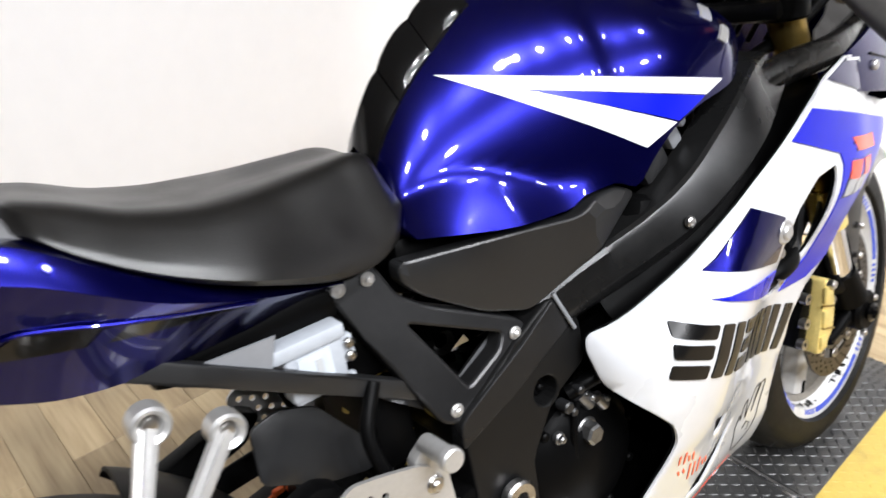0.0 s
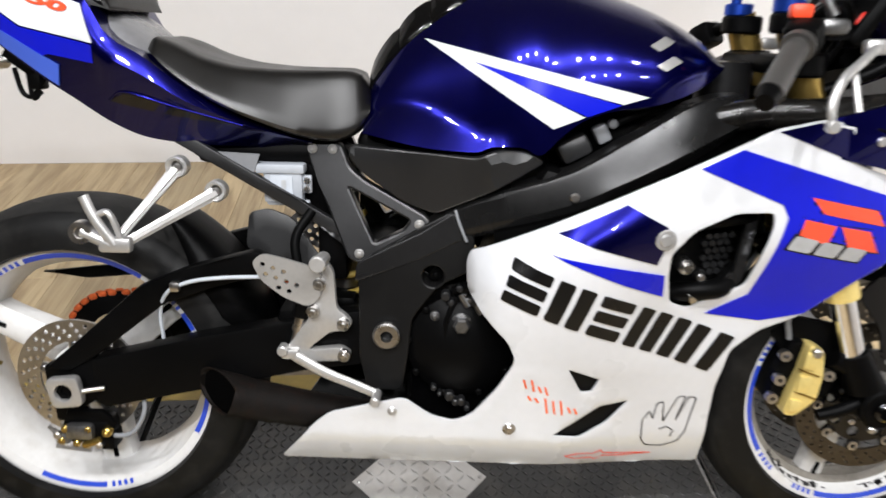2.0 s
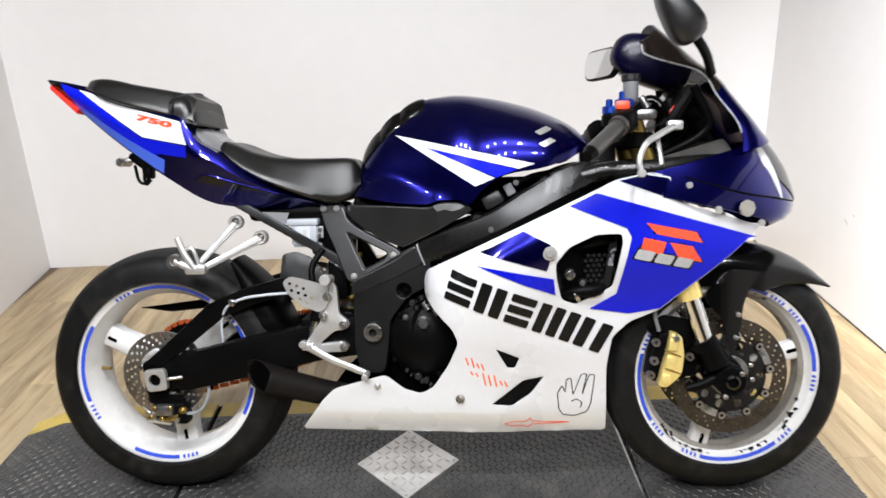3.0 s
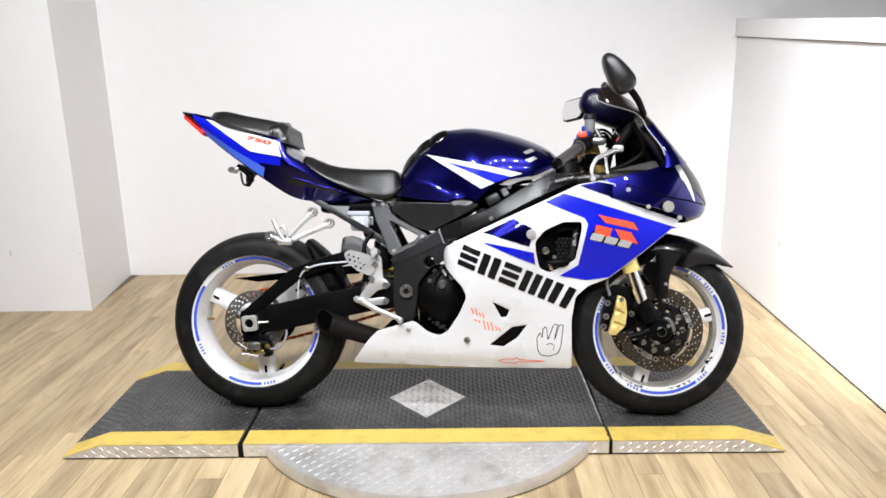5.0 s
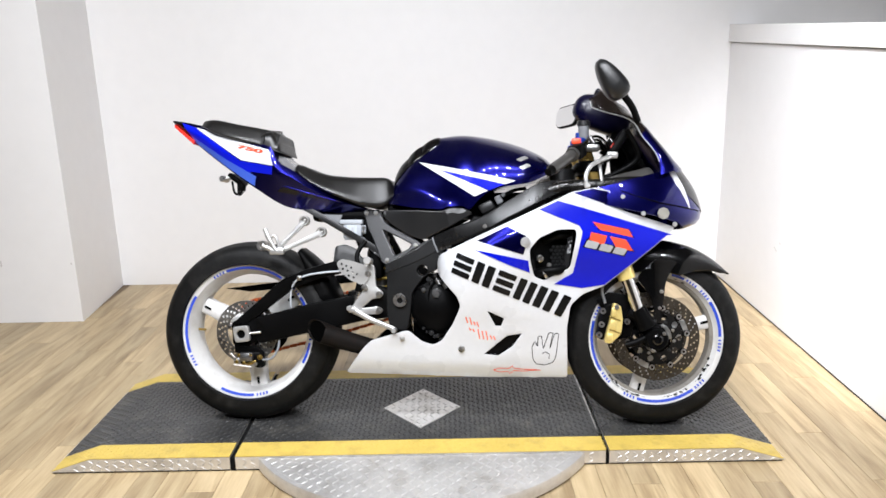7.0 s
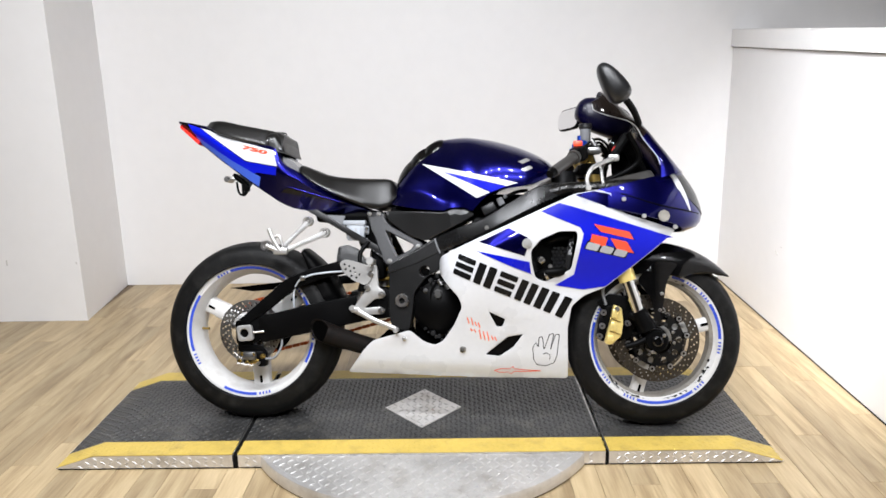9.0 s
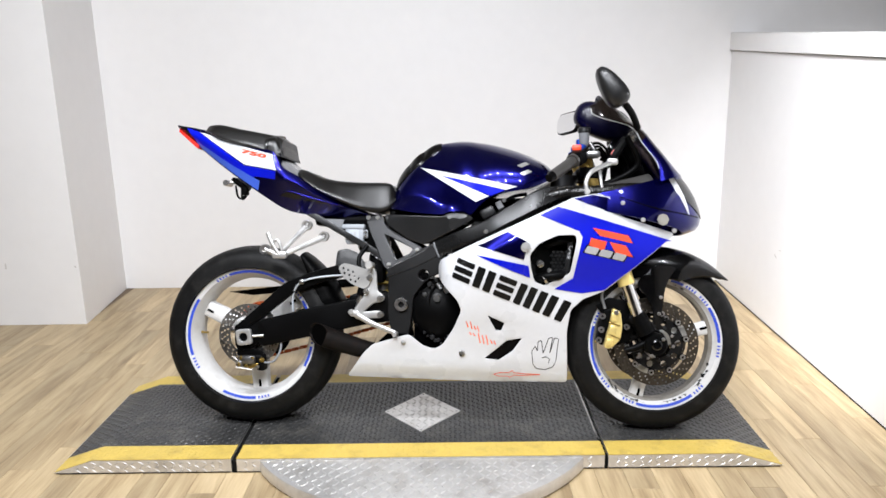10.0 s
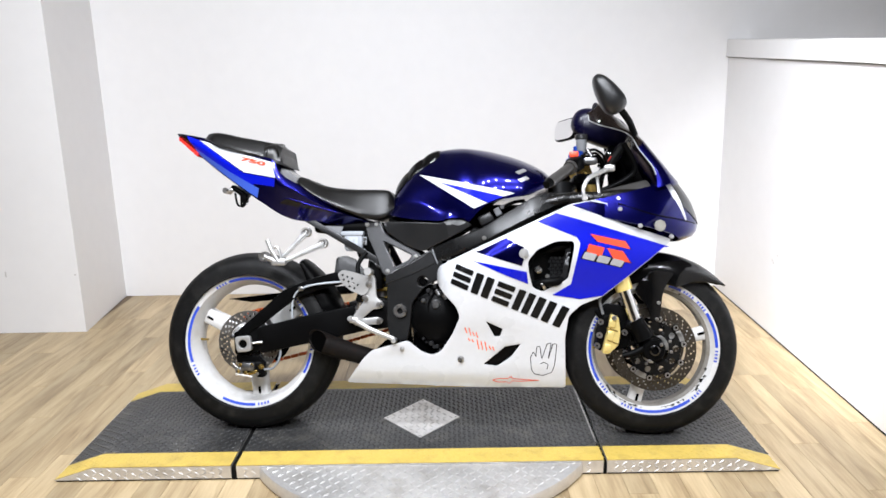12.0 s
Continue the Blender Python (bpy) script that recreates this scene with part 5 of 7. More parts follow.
SWING = rounded([(0.045, 0.362), (0.229, 0.408), (0.485, 0.459), (0.560, 0.470), (0.570, 0.380), (0.514, 0.366), (0.416, 0.352), (0.259, 0.316), (0.060, 0.272), (0.045, 0.285)], 0.01)
LUG = rounded([(-0.045, 0.345), (0.047, 0.362), (0.050, 0.285), (0.0, 0.255), (-0.040, 0.265)], 0.012)
BRACE = rounded([(-0.040, 0.340), (0.030, 0.400), (0.134, 0.492), (0.225, 0.530), (0.334, 0.560), (0.36, 0.545), (0.334, 0.515), (0.254, 0.492), (0.174, 0.462), (0.05, 0.365), (0.0, 0.335)], 0.01)
swingarm = part("swingarm", box_between((0.36, -0.11, 0.375), (0.50, 0.11, 0.455), 0.015), SATINBLACK, bike, "black painted swingarm")
for sd in (-1, 1):
    lo, hi = sorted((sd * 0.125, sd * 0.085))
    part("beam", plate(SWING, lo, hi, bevel=0.006), SATINBLACK, swingarm)
    lo, hi = sorted((sd * 0.112, sd * 0.088))
    part("axle_lug", plate(LUG, lo, hi, bevel=0.004), SATINBLACK, swingarm)
    lo, hi = sorted((sd * 0.118, sd * 0.092))
    part("brace", plate(BRACE, lo, hi, bevel=0.005), SATINBLACK, swingarm)
    block_y = sd * 0.124
    part("axle_block", joined(plate(rounded([(-0.032, 0.330), (0.024, 0.336), (0.031, 0.282), (-0.022, 0.276)], 0.012), min(block_y, block_y + sd * 0.016), max(block_y, block_y + sd * 0.016), bevel=0.003, holes=[circle_2d(-0.002, 0.306, 0.015)])), ALU, swingarm, "bare aluminium axle adjuster block")
    part("axle_nut", lathe([(0.0, 0.0), (0.009, 0.0), (0.009, -0.004), (0.0145, -0.004), (0.0145, 0.0), (0.0145, 0.008), (0.0, 0.008)], 6, "y", (-0.002, sd * 0.130, 0.306)), SATINBLACK, swingarm)
    part("adjuster_bolt", tube([(0.03, sd * 0.135, 0.309), (0.065, sd * 0.128, 0.312)], 0.0045), STEEL, swingarm)
# rear caliper below the axle
cal = part("rear_caliper", joined(block((0.02, -0.098, 0.222), (0.085, 0.05, 0.045), 0.01), block((-0.01, -0.10, 0.262), (0.05, 0.03, 0.05), 0.008), block((0.055, -0.105, 0.205), (0.03, 0.04, 0.035), 0.008)), SATINBLACK, bike, "dark rear brake caliper with brass fittings")
for cx, cz in ((-0.012, 0.232), (0.006, 0.205), (0.028, 0.232), (0.045, 0.202), (-0.02, 0.21)):
    part("caliper_bolt", disc((cx, -0.128, cz), 0.0065, 0.012), BRASS if cx < 0.03 else STEEL, cal)
part("caliper_body", joined(block((0.012, -0.124, 0.226), (0.050, 0.020, 0.030), 0.008), block((-0.020, -0.122, 0.212), (0.026, 0.018, 0.024), 0.007)), DULLSTEEL, cal, "tarnished metal caliper half")
part("caliper_bridge", block((0.032, -0.128, 0.206), (0.036, 0.012, 0.012), 0.004, Matrix.Rotation(radians(-18), 4, "Y")), BRASS, cal)
part("pad_pin", tube([(-0.030, -0.130, 0.200), (0.030, -0.130, 0.192)], 0.004, 8, False), STEEL, cal)
part("bleed_nipple", joined(tube([(-0.026, -0.128, 0.222), (-0.040, -0.130, 0.238)], (0.005, 0.003), 8, False), disc((-0.026, -0.130, 0.220), 0.007, 0.01)), STEEL, cal)
part("banjo_fitting", joined(disc((0.060, -0.126, 0.226), 0.009, 0.012), disc((0.060, -0.133, 0.226), 0.005, 0.006)), BRASS, cal)
part("torque_arm", plate(rounded([(-0.012, 0.262), (0.05, 0.262), (0.075, 0.235), (0.060, 0.215), (0.012, 0.238), (-0.020, 0.238)], 0.008), -0.118, -0.106, bevel=0.003), SATINBLACK, cal)
part("bleed_hose", tube([(0.055, -0.118, 0.215), (0.10, -0.12, 0.222), (0.125, -0.115, 0.27), (0.11, -0.11, 0.33)], 0.004), GREYBOX, cal)
part("brake_hose", tube([(0.163, -0.100, 0.395), (0.165, -0.108, 0.445), (0.185, -0.122, 0.486), (0.225, -0.127, 0.507), (0.28, -0.132, 0.517), (0.345, -0.140, 0.523)], 0.0034), LABELWHITE, bike, "pale rear brake hose")
part("hose_clip", block((0.20, -0.125, 0.498), (0.016, 0.014, 0.016), 0.003), STEEL, bike)

# drive chain and guard on the far side
links = []
path = [(0.50, 0.452), (0.25, 0.425), (0.0, 0.409)] + [(0.102 * math.cos(a), 0.307 + 0.102 * math.sin(a)) for a in np.linspace(radians(95), radians(265), 16)] + [(0.0, 0.205), (0.25, 0.27), (0.50, 0.345)]
dense = resample(path, 0.016)
for k in range(0, len(dense) - 2):
    (xa, za), (xb, zb) = dense[k], dense[k + 1]
    if math.dist((xa, za), (xb, zb)) < 0.05:
        links.append(block(((xa + xb) / 2, 0.085 + (0.004 if k % 2 else -0.004), (za + zb) / 2), (0.017, 0.007, 0.012), 0.003, Matrix.Rotation(-math.atan2(zb - za, xb - xa), 4, "Y"), 1))
tagged(part("drive_chain", joined(*links), ORANGECHAIN, bike, "orange drive chain"), kind="stuff")
part("chain_guard", plate(rounded([(-0.140, 0.447), (0.12, 0.479), (0.36, 0.505), (0.34, 0.470), (0.12, 0.452), (-0.05, 0.435)], 0.006), 0.088, 0.096, bevel=0.002), SATINBLACK, bike, "pointed black chain guard")


def arc_shell(centre, r_top, r_side, half, a0, a1, taper0=0.0, taper1=0.0, n=36, m=14):
    """A mudguard: an arched section swept round a wheel; tapers shrink its skirts at either end."""
    bm = bmesh.new()
    rows = []
    for i in range(n + 1):
        t = i / n
        a = radians(a0 + (a1 - a0) * t)
        k = min(1.0, taper0 + (1 - taper0) * min(1, t * 3), taper1 + (1 - taper1) * min(1, (1 - t) * 3))
        row = []
        for j in range(m + 1):
            b = math.pi * j / m
            y = -half * math.copysign(abs(math.cos(b)) ** 0.7, math.cos(b)) * (0.5 + 0.5 * k)
            r = r_top - (r_top - r_side) * k * (1 - math.sin(b) ** 0.7)
            row.append(Vector((r * math.cos(a), y, r * math.sin(a))) + Vector(centre))
        rows.append(row)
    outer = [[bm.verts.new(p) for p in r] for r in rows]
    inner = [[bm.verts.new(p + (Vector((centre[0], p.y * 0.94, centre[2])) - p) * 0.012 - Vector((0, p.y * 0.03, 0))) for p in r] for r in rows]
    for g in (outer, inner):
        for a, b in zip(g, g[1:]):
            for k in range(m):
                bm.faces.new((a[k], a[k + 1], b[k + 1], b[k]))
    for i in range(n):
        for k in (0, m):
            bm.faces.new((outer[i][k], outer[i + 1][k], inner[i + 1][k], inner[i][k]))
    for i in (0, n):
        for k in range(m):
            bm.faces.new((outer[i][k], outer[i][k + 1], inner[i][k + 1], inner[i][k]))
    bmesh.ops.recalc_face_normals(bm, faces=bm.faces)
    return bm


part("rear_hugger", arc_shell(RC, 0.345, 0.29, 0.085, 8, 58, 0.4, 0.25), SATINBLACK, bike, "black rear tyre hugger")
fender = part("front_mudguard", arc_shell(FC, 0.330, 0.225, 0.082, 41, 128, 0.03, 0.6), GLOSSBLACK, bike, "gloss black front mudguard")
for sd in (-1, 1):
    part("mudguard_leg", panel(rounded([(1.335, 0.50), (1.40, 0.565), (1.475, 0.556), (1.452, 0.528), (1.432, 0.485), (1.425, 0.42), (1.418, 0.385), (1.398, 0.38), (1.383, 0.44)], 0.02), lambda x, z: 0.098 - 0.12 * max(0.0, x - 1.40), sd, thick=0.008, step=0.02), GLOSSBLACK, fender)
    for bx, bz in ((1.418, 0.455), (1.412, 0.400)):
        part("bolt", disc((bx, sd * 0.102, bz), 0.006, 0.008), STEEL, fender)

# front fork


def fork_x(z):
    return 1.199 + (0.811 - z) * 0.34


for sd in (-1, 1):
    y = sd * 0.102

    def fp(z, dy=0.0):
        return (fork_x(z), y + dy, z)
    leg = part("fork_leg", tube([fp(0.945), fp(0.56)], 0.026, 20, False), BRASS, bike, "gold upside-down fork leg")
    part("fork_collar", tube([fp(0.575), fp(0.497)], 0.029, 20, False), GOLD, leg)
    part("fork_slider", tube([fp(0.52), fp(0.375)], 0.0215, 20, False), CHROME, leg, "polished chrome fork slider")
    part("axle_clamp", joined(tube([fp(0.398), (1.372, y, 0.335)], (0.027, 0.033), 18, False), tube([(1.385, y, 0.312), (1.34, y, 0.288), (1.30, y, 0.276)], (0.014, 0.010), 10), disc((1.400, y - sd * 0.002, 0.299), 0.038, 0.05, "y", 0.006), tube([(1.36, y, 0.36), (1.31, y, 0.385)], (0.02, 0.016), 10)), SATINBLACK, leg, "black cast axle clamp")
    part("axle_end", lathe([(0.009, 0.0), (0.016, 0.0), (0.018, sd * 0.006), (0.012, sd * 0.010), (0.009, 0.0)], 24, "y", (1.400, y + sd * 0.024, 0.299)), GLOSSBLACK, leg)
    for bx, bz in ((1.385, 0.262), (1.422, 0.318), (1.37, 0.345)):
        part("clamp_bolt", disc((bx, y + sd * 0.022, bz), 0.006, 0.01), STEEL, leg)
    part("fork_top_cap", disc((fork_x(0.955), y, 0.955), 0.024, 0.02, "z"), BLUEANOD, leg, "blue anodised fork cap")
    part("adjuster", disc((fork_x(0.972), y, 0.972), 0.009, 0.022, "z"), BLUEANOD, leg)
    caliper = part("front_caliper", plate(rounded([(1.258, 0.418), (1.284, 0.408), (1.290, 0.36), (1.284, 0.314), (1.25, 0.282), (1.228, 0.286), (1.238, 0.33), (1.250, 0.37)], 0.01), min(sd * 0.085, sd * 0.122), max(sd * 0.085, sd * 0.122), bevel=0.006), GOLD, bike, "gold radial brake caliper")
    part("caliper_body", plate(rounded([(1.235, 0.41), (1.262, 0.415), (1.250, 0.35), (1.228, 0.29), (1.208, 0.30), (1.218, 0.36)], 0.008), min(sd * 0.03, sd * 0.10), max(sd * 0.03, sd * 0.10), bevel=0.005), SATINBLACK, caliper)
    for bx, bz in ((1.226, 0.39), (1.222, 0.345), (1.214, 0.31), (1.305, 0.355)):
        part("caliper_bolt", lathe([(0.004, 0), (0.010, 0), (0.010, sd * 0.012), (0.004, sd * 0.012), (0.004, 0)], 16, "y", (bx, sd * 0.098, bz)), STEEL, caliper)
    for bx, bz, w, h in ((1.262, 0.388, 0.022, 0.030), (1.256, 0.345, 0.022, 0.032), (1.246, 0.305, 0.020, 0.024)):
        part("caliper_boss", block((bx, sd * 0.123, bz), (w, 0.008, h), 0.005, Matrix.Rotation(radians(8), 4, "Y")), GOLD, caliper)
    for bz in (0.367, 0.325):
        part("caliper_rib", block((1.262, sd * 0.1235, bz), (0.040, 0.004, 0.003), 0.001, Matrix.Rotation(radians(20), 4, "Y")), BRASS, caliper)
    part("caliper_bracket", plate(rounded([(1.204, 0.425), (1.25, 0.452), (1.318, 0.44), (1.338, 0.36), (1.322, 0.305), (1.275, 0.29), (1.252, 0.35), (1.226, 0.395)], 0.008), min(sd * 0.07, sd * 0.084), max(sd * 0.07, sd * 0.084), bevel=0.003), SATINBLACK, caliper, "black caliper mounting bracket")
    part("banjo_bolt", disc((1.268, sd * 0.126, 0.405), 0.008, 0.014), STEEL, caliper)
    part("brake_line", tube([(1.235, sd * 0.09, 0.415), (1.225, sd * 0.10, 0.47), (1.262, sd * 0.11, 0.55), (1.24, sd * 0.09, 0.66)], 0.005), GREYBOX, caliper)
for z, w in ((0.87, 0.05), (0.68, 0.055)):
    part("triple_clamp", joined(block((fork_x(z) - 0.02, 0, z), (w, 0.24, 0.03), 0.01), disc((fork_x(z), -0.102, z), 0.036, 0.036, "z", 0.004), disc((fork_x(z), 0.102, z), 0.036, 0.036, "z", 0.004)), SATINBLACK, bike, "black fork yoke")

# engine, radiator and the dark parts between the frame spars
engine = part("engine", block((0.78, 0, 0.37), (0.40, 0.20, 0.28), 0.03), GLOSSBLACK, bike, "black engine casings")
part("cylinder_block", block((0.86, 0, 0.56), (0.24, 0.30, 0.24), 0.02, Matrix.Rotation(radians(22), 4, "Y")), SATINBLACK, engine)
part("clutch_cover", lathe([(0.0, -0.022), (0.05, -0.022), (0.058, -0.016), (0.072, -0.014), (0.083, -0.004), (0.09, 0.0), (0.09, 0.03), (0.0, 0.03)], 40, "y", (0.672, -0.118, 0.400)), SATINBLACK, engine, "black round clutch cover")
for k in range(9):
    a = radians(40 * k + 12)
    part("cover_bolt", disc((0.672 + 0.088 * math.cos(a), -0.122, 0.400 + 0.088 * math.sin(a)), 0.006, 0.012), SATINBLACK, engine)
part("water_pipe", tube([(0.66, -0.12, 0.50), (0.70, -0.14, 0.515), (0.74, -0.145, 0.50), (0.76, -0.14, 0.46)], 0.010), SATINBLACK, engine)
for (x, z, r) in ((0.645, 0.495, 0.011), (0.668, 0.508, 0.008), (0.69, 0.485, 0.009), (0.655, 0.315, 0.012), (0.675, 0.305, 0.010), (0.628, 0.33, 0.007)):
    part("fitting", joined(disc((x, -0.130, z), r * 0.7, 0.02), disc((x + 0.01, -0.128, z - 0.012), r * 0.5, 0.02)), COVERGREY, engine)
part("drain_plug", joined(lathe([(0.0, -0.012), (0.011, -0.012), (0.014, -0.009), (0.014, 0.010), (0.0, 0.010)], 6, "y", (0.672, -0.139, 0.447)), disc((0.672, -0.133, 0.447), 0.018, 0.006)), DULLSTEEL, engine, "dull grey hexagon plug")
part("hose_band", joined(tube([(0.672, -0.128, 0.497), (0.684, -0.132, 0.478)], 0.0085, 12, False), disc((0.684, -0.136, 0.490), 0.004, 0.012)), DULLSTEEL, engine, "bare metal hose clamps")
part("hose_band", joined(tube([(0.697, -0.130, 0.482), (0.707, -0.133, 0.466)], 0.0085, 12, False), disc((0.708, -0.137, 0.477), 0.004, 0.012)), DULLSTEEL, engine, "bare metal hose clamps")
part("case_bolt", joined(disc((0.628, -0.131, 0.459), 0.008, 0.010), disc((0.628, -0.138, 0.459), 0.005, 0.006)), DULLSTEEL, engine)
part("drain_hose", tube([(0.664, -0.132, 0.492), (0.650, -0.136, 0.462), (0.646, -0.136, 0.425), (0.655, -0.128, 0.385)], 0.0045, 8), SATINBLACK, engine)
part("oil_pan", block((0.80, 0, 0.215), (0.40, 0.18, 0.10), 0.03), SATINBLACK, engine)
part("air_box", joined(block((0.80, 0, 0.745), (0.44, 0.15, 0.09), 0.03), block((0.565, 0, 0.715), (0.14, 0.14, 0.07), 0.015)), SATINBLACK, bike, "black airbox under the tank")
part("throttle_body", block((0.84, -0.112, 0.738), (0.05, 0.045, 0.034), 0.008, Matrix.Rotation(radians(-28), 4, "Y")), COVERGREY, bike)
part("fuel_fitting", joined(block((0.880, -0.118, 0.762), (0.022, 0.03, 0.028), 0.004, Matrix.Rotation(radians(-28), 4, "Y")), disc((0.895, -0.125, 0.778), 0.007, 0.02, "y")), FILLERGREY, bike)
part("fuel_hose", tube([(0.895, -0.12, 0.775), (0.93, -0.125, 0.792), (0.97, -0.11, 0.800)], 0.006), SATINBLACK, bike)
radiator = part("radiator", block((1.07, 0, 0.59), (0.03, 0.24, 0.22), 0.008, Matrix.Rotation(radians(-14), 4, "Y")), SATINBLACK, bike, "black radiator behind the fairing")
for sd in (-1, 1):
    part("fairing_liner", panel(FAIR, fairing_y, sd, holes=[FAIR_HOLE], thick=0.002, step=0.035, off=-0.0065), SATINBLACK, bike, "black inside of the fairing")
    duct = part("radiator_shroud", panel(rounded([(0.965, 0.61), (1.00, 0.645), (1.07, 0.672), (1.14, 0.672), (1.12, 0.53), (1.03, 0.48), (0.985, 0.495)], 0.01), lambda x, z: 0.145 - 0.35 * max(0.0, x - 1.0), sd, thick=0.004, step=0.03), SATINBLACK, bike, "black shroud inside the fairing vent")
    grille = []
    for r in range(6):
        for c in range(4):
            grille.append(disc((1.055 + 0.0135 * c + 0.006 * (r % 2), sd * (0.150 - 0.35 * (0.055 + 0.0135 * c)), 0.545 + 0.012 * r), 0.0062, 0.012, "y", 0.0015, 6))
    tagged(part("honeycomb", joined(*grille), COVERGREY, duct), kind="stuff")
    part("hose", tube([(1.005, sd * 0.15, 0.515), (1.04, sd * 0.165, 0.525), (1.08, sd * 0.160, 0.53), (1.11, sd * 0.13, 0.55)], 0.016), SATINBLACK, duct)
    part("hose_clamp", tube([(1.028, sd * 0.16, 0.516), (1.036, sd * 0.161, 0.519)], 0.018, 16, False), STEEL, duct)
    part("upper_hose", tube([(1.03, sd * 0.14, 0.625), (1.07, sd * 0.165, 0.640), (1.115, sd * 0.155, 0.645)], 0.012), SATINBLACK, duct)
    part("duct_panel", panel(rounded([(1.106, 0.645), (1.124, 0.652), (1.108, 0.540), (1.075, 0.52), (1.06, 0.53), (1.095, 0.555)], 0.006), lambda x, z: 0.165, sd, thick=0.01, step=0.02), FRAMEGREY, duct)
    part("mount_bolt", joined(disc((1.015, sd * 0.168, 0.567), 0.012, 0.03), disc((1.015, sd * 0.186, 0.567), 0.008, 0.01)), STEEL, duct)
    part("mount_bolt", disc((1.045, sd * 0.158, 0.545), 0.007, 0.02), STEEL, duct)
    ob = part("vent_cover", panel(rounded([(0.830, 0.40), (0.91, 0.375), (0.97, 0.32), (0.92, 0.23), (0.82, 0.24)], 0.01), lambda x, z: fairing_y(x, z) - 0.03, sd, thick=0.003, step=0.03), SATINBLACK, bike, "black duct behind the fairing vents")

# exhaust stub, cut on a slant


def slash_pipe(pts, r0, r1, normal, wall=0.003, n=28):
    """A pipe along points whose open end is cut square to the given normal."""
    path = spline(pts, 4)
    bm = bmesh.new()
    rings = []
    last = len(path) - 1
    d_end = (path[-1] - path[-2]).normalized()
    for i, p in enumerate(path):
        d = (path[min(i + 1, last)] - path[max(i - 1, 0)]).normalized()
        s = d.cross(Vector((0, 0, 1))).normalized()
        w = s.cross(d)
        r = r0 + (r1 - r0) * i / last
        ring = [p + r * (math.cos(a) * s + math.sin(a) * w) for a in np.linspace(0, 2 * math.pi, n, endpoint=False)]
        if i == last:
            inner = [p + (r - wall) * (math.cos(a) * s + math.sin(a) * w) for a in np.linspace(0, 2 * math.pi, n, endpoint=False)]
            deep = [q - d_end * 0.10 for q in inner]
            ring = [q - d_end * ((q - p).dot(normal) / d_end.dot(normal)) for q in ring]
            inner = [q - d_end * ((q - p).dot(normal) / d_end.dot(normal)) for q in inner]
        rings.append([bm.verts.new(q) for q in ring])
    rings += [[bm.verts.new(q) for q in inner], [bm.verts.new(q) for q in deep]]
    for a, b in zip(rings, rings[1:]):
        for k in range(n):
            bm.faces.new((a[k], a[(k + 1) % n], b[(k + 1) % n], b[k]))
    bm.faces.new(rings[-1])
    bm.faces.new(rings[0])
    bmesh.ops.recalc_face_normals(bm, faces=bm.faces)
    return bm


ex = [(0.52, -0.070, 0.238), (0.43, -0.098, 0.262), (0.34, -0.125, 0.292), (0.268, -0.148, 0.320)]
exhaust = part("exhaust_stub", slash_pipe(ex, 0.028, 0.037, Vector((-0.50, -0.86, 0.05)).normalized()), RUST, bike, "short blackened exhaust stub with a slanted open end")
MOUTH = Vector((-0.50, -0.86, 0.05)).normalized()
axis = (Vector(ex[-1]) - Vector(ex[-2])).normalized()
side = axis.cross(Vector((0, 0, 1))).normalized()
# black disc just inside the mouth paints the pipe's dark depth
bore = bmesh.new()
rings = []
for depth in (0.006, 0.012):
    ring = []
    for a in np.linspace(0, 2 * math.pi, 28, endpoint=False):
        q = Vector(ex[-1]) + 0.0332 * (math.cos(a) * side + math.sin(a) * side.cross(axis))
        q = q - axis * ((q - Vector(ex[-1])).dot(MOUTH) / axis.dot(MOUTH)) - axis * depth
        ring.append(bore.verts.new(q))
    rings.append(ring)
    bore.faces.new(ring)
for k in range(28):
    bore.faces.new((rings[0][k], rings[0][(k + 1) % 28], rings[1][(k + 1) % 28], rings[1][k]))
bmesh.ops.recalc_face_normals(bore, faces=bore.faces)
part("exhaust_bore", bore, RECESSBLACK, exhaust, "black disc painting the dark depth of the bore")
part("collector", tube([(0.50, -0.06, 0.24), (0.62, -0.03, 0.225), (0.80, 0.0, 0.20)], 0.026, 14), RUST, exhaust)

def cast_arm(p, q, w0, w1, depth=0.012):
    """A flat cast bar from p to q that narrows, with a raised rib along its face."""
    p, q = Vector(p), Vector(q)
    d = (q - p).normalized()
    across = Vector((d.z, 0, -d.x)).normalized()
    out = d.cross(across).normalized()
    if out.y * p.y < 0:
        out = -out
    bm = bmesh.new()
    rings = []
    for c, w in ((p, w0 / 2), (p.lerp(q, 0.5), (w0 + w1) / 4 * 0.9), (q, w1 / 2)):
        sect = [(-w, -depth / 2), (-w, 0.1 * depth), (-w * 0.45, 0.2 * depth), (-w * 0.40, depth / 2), (w * 0.40, depth / 2), (w * 0.45, 0.2 * depth), (w, 0.1 * depth), (w, -depth / 2)]
        rings.append([bm.verts.new(c + across * u + out * v) for u, v in sect])
    for a, b in zip(rings, rings[1:]):
        for k in range(8):
            bm.faces.new((a[k], a[(k + 1) % 8], b[(k + 1) % 8], b[k]))
    bm.faces.new(rings[0])
    bm.faces.new(rings[-1])
    bmesh.ops.recalc_face_normals(bm, faces=bm.faces)
    return bm


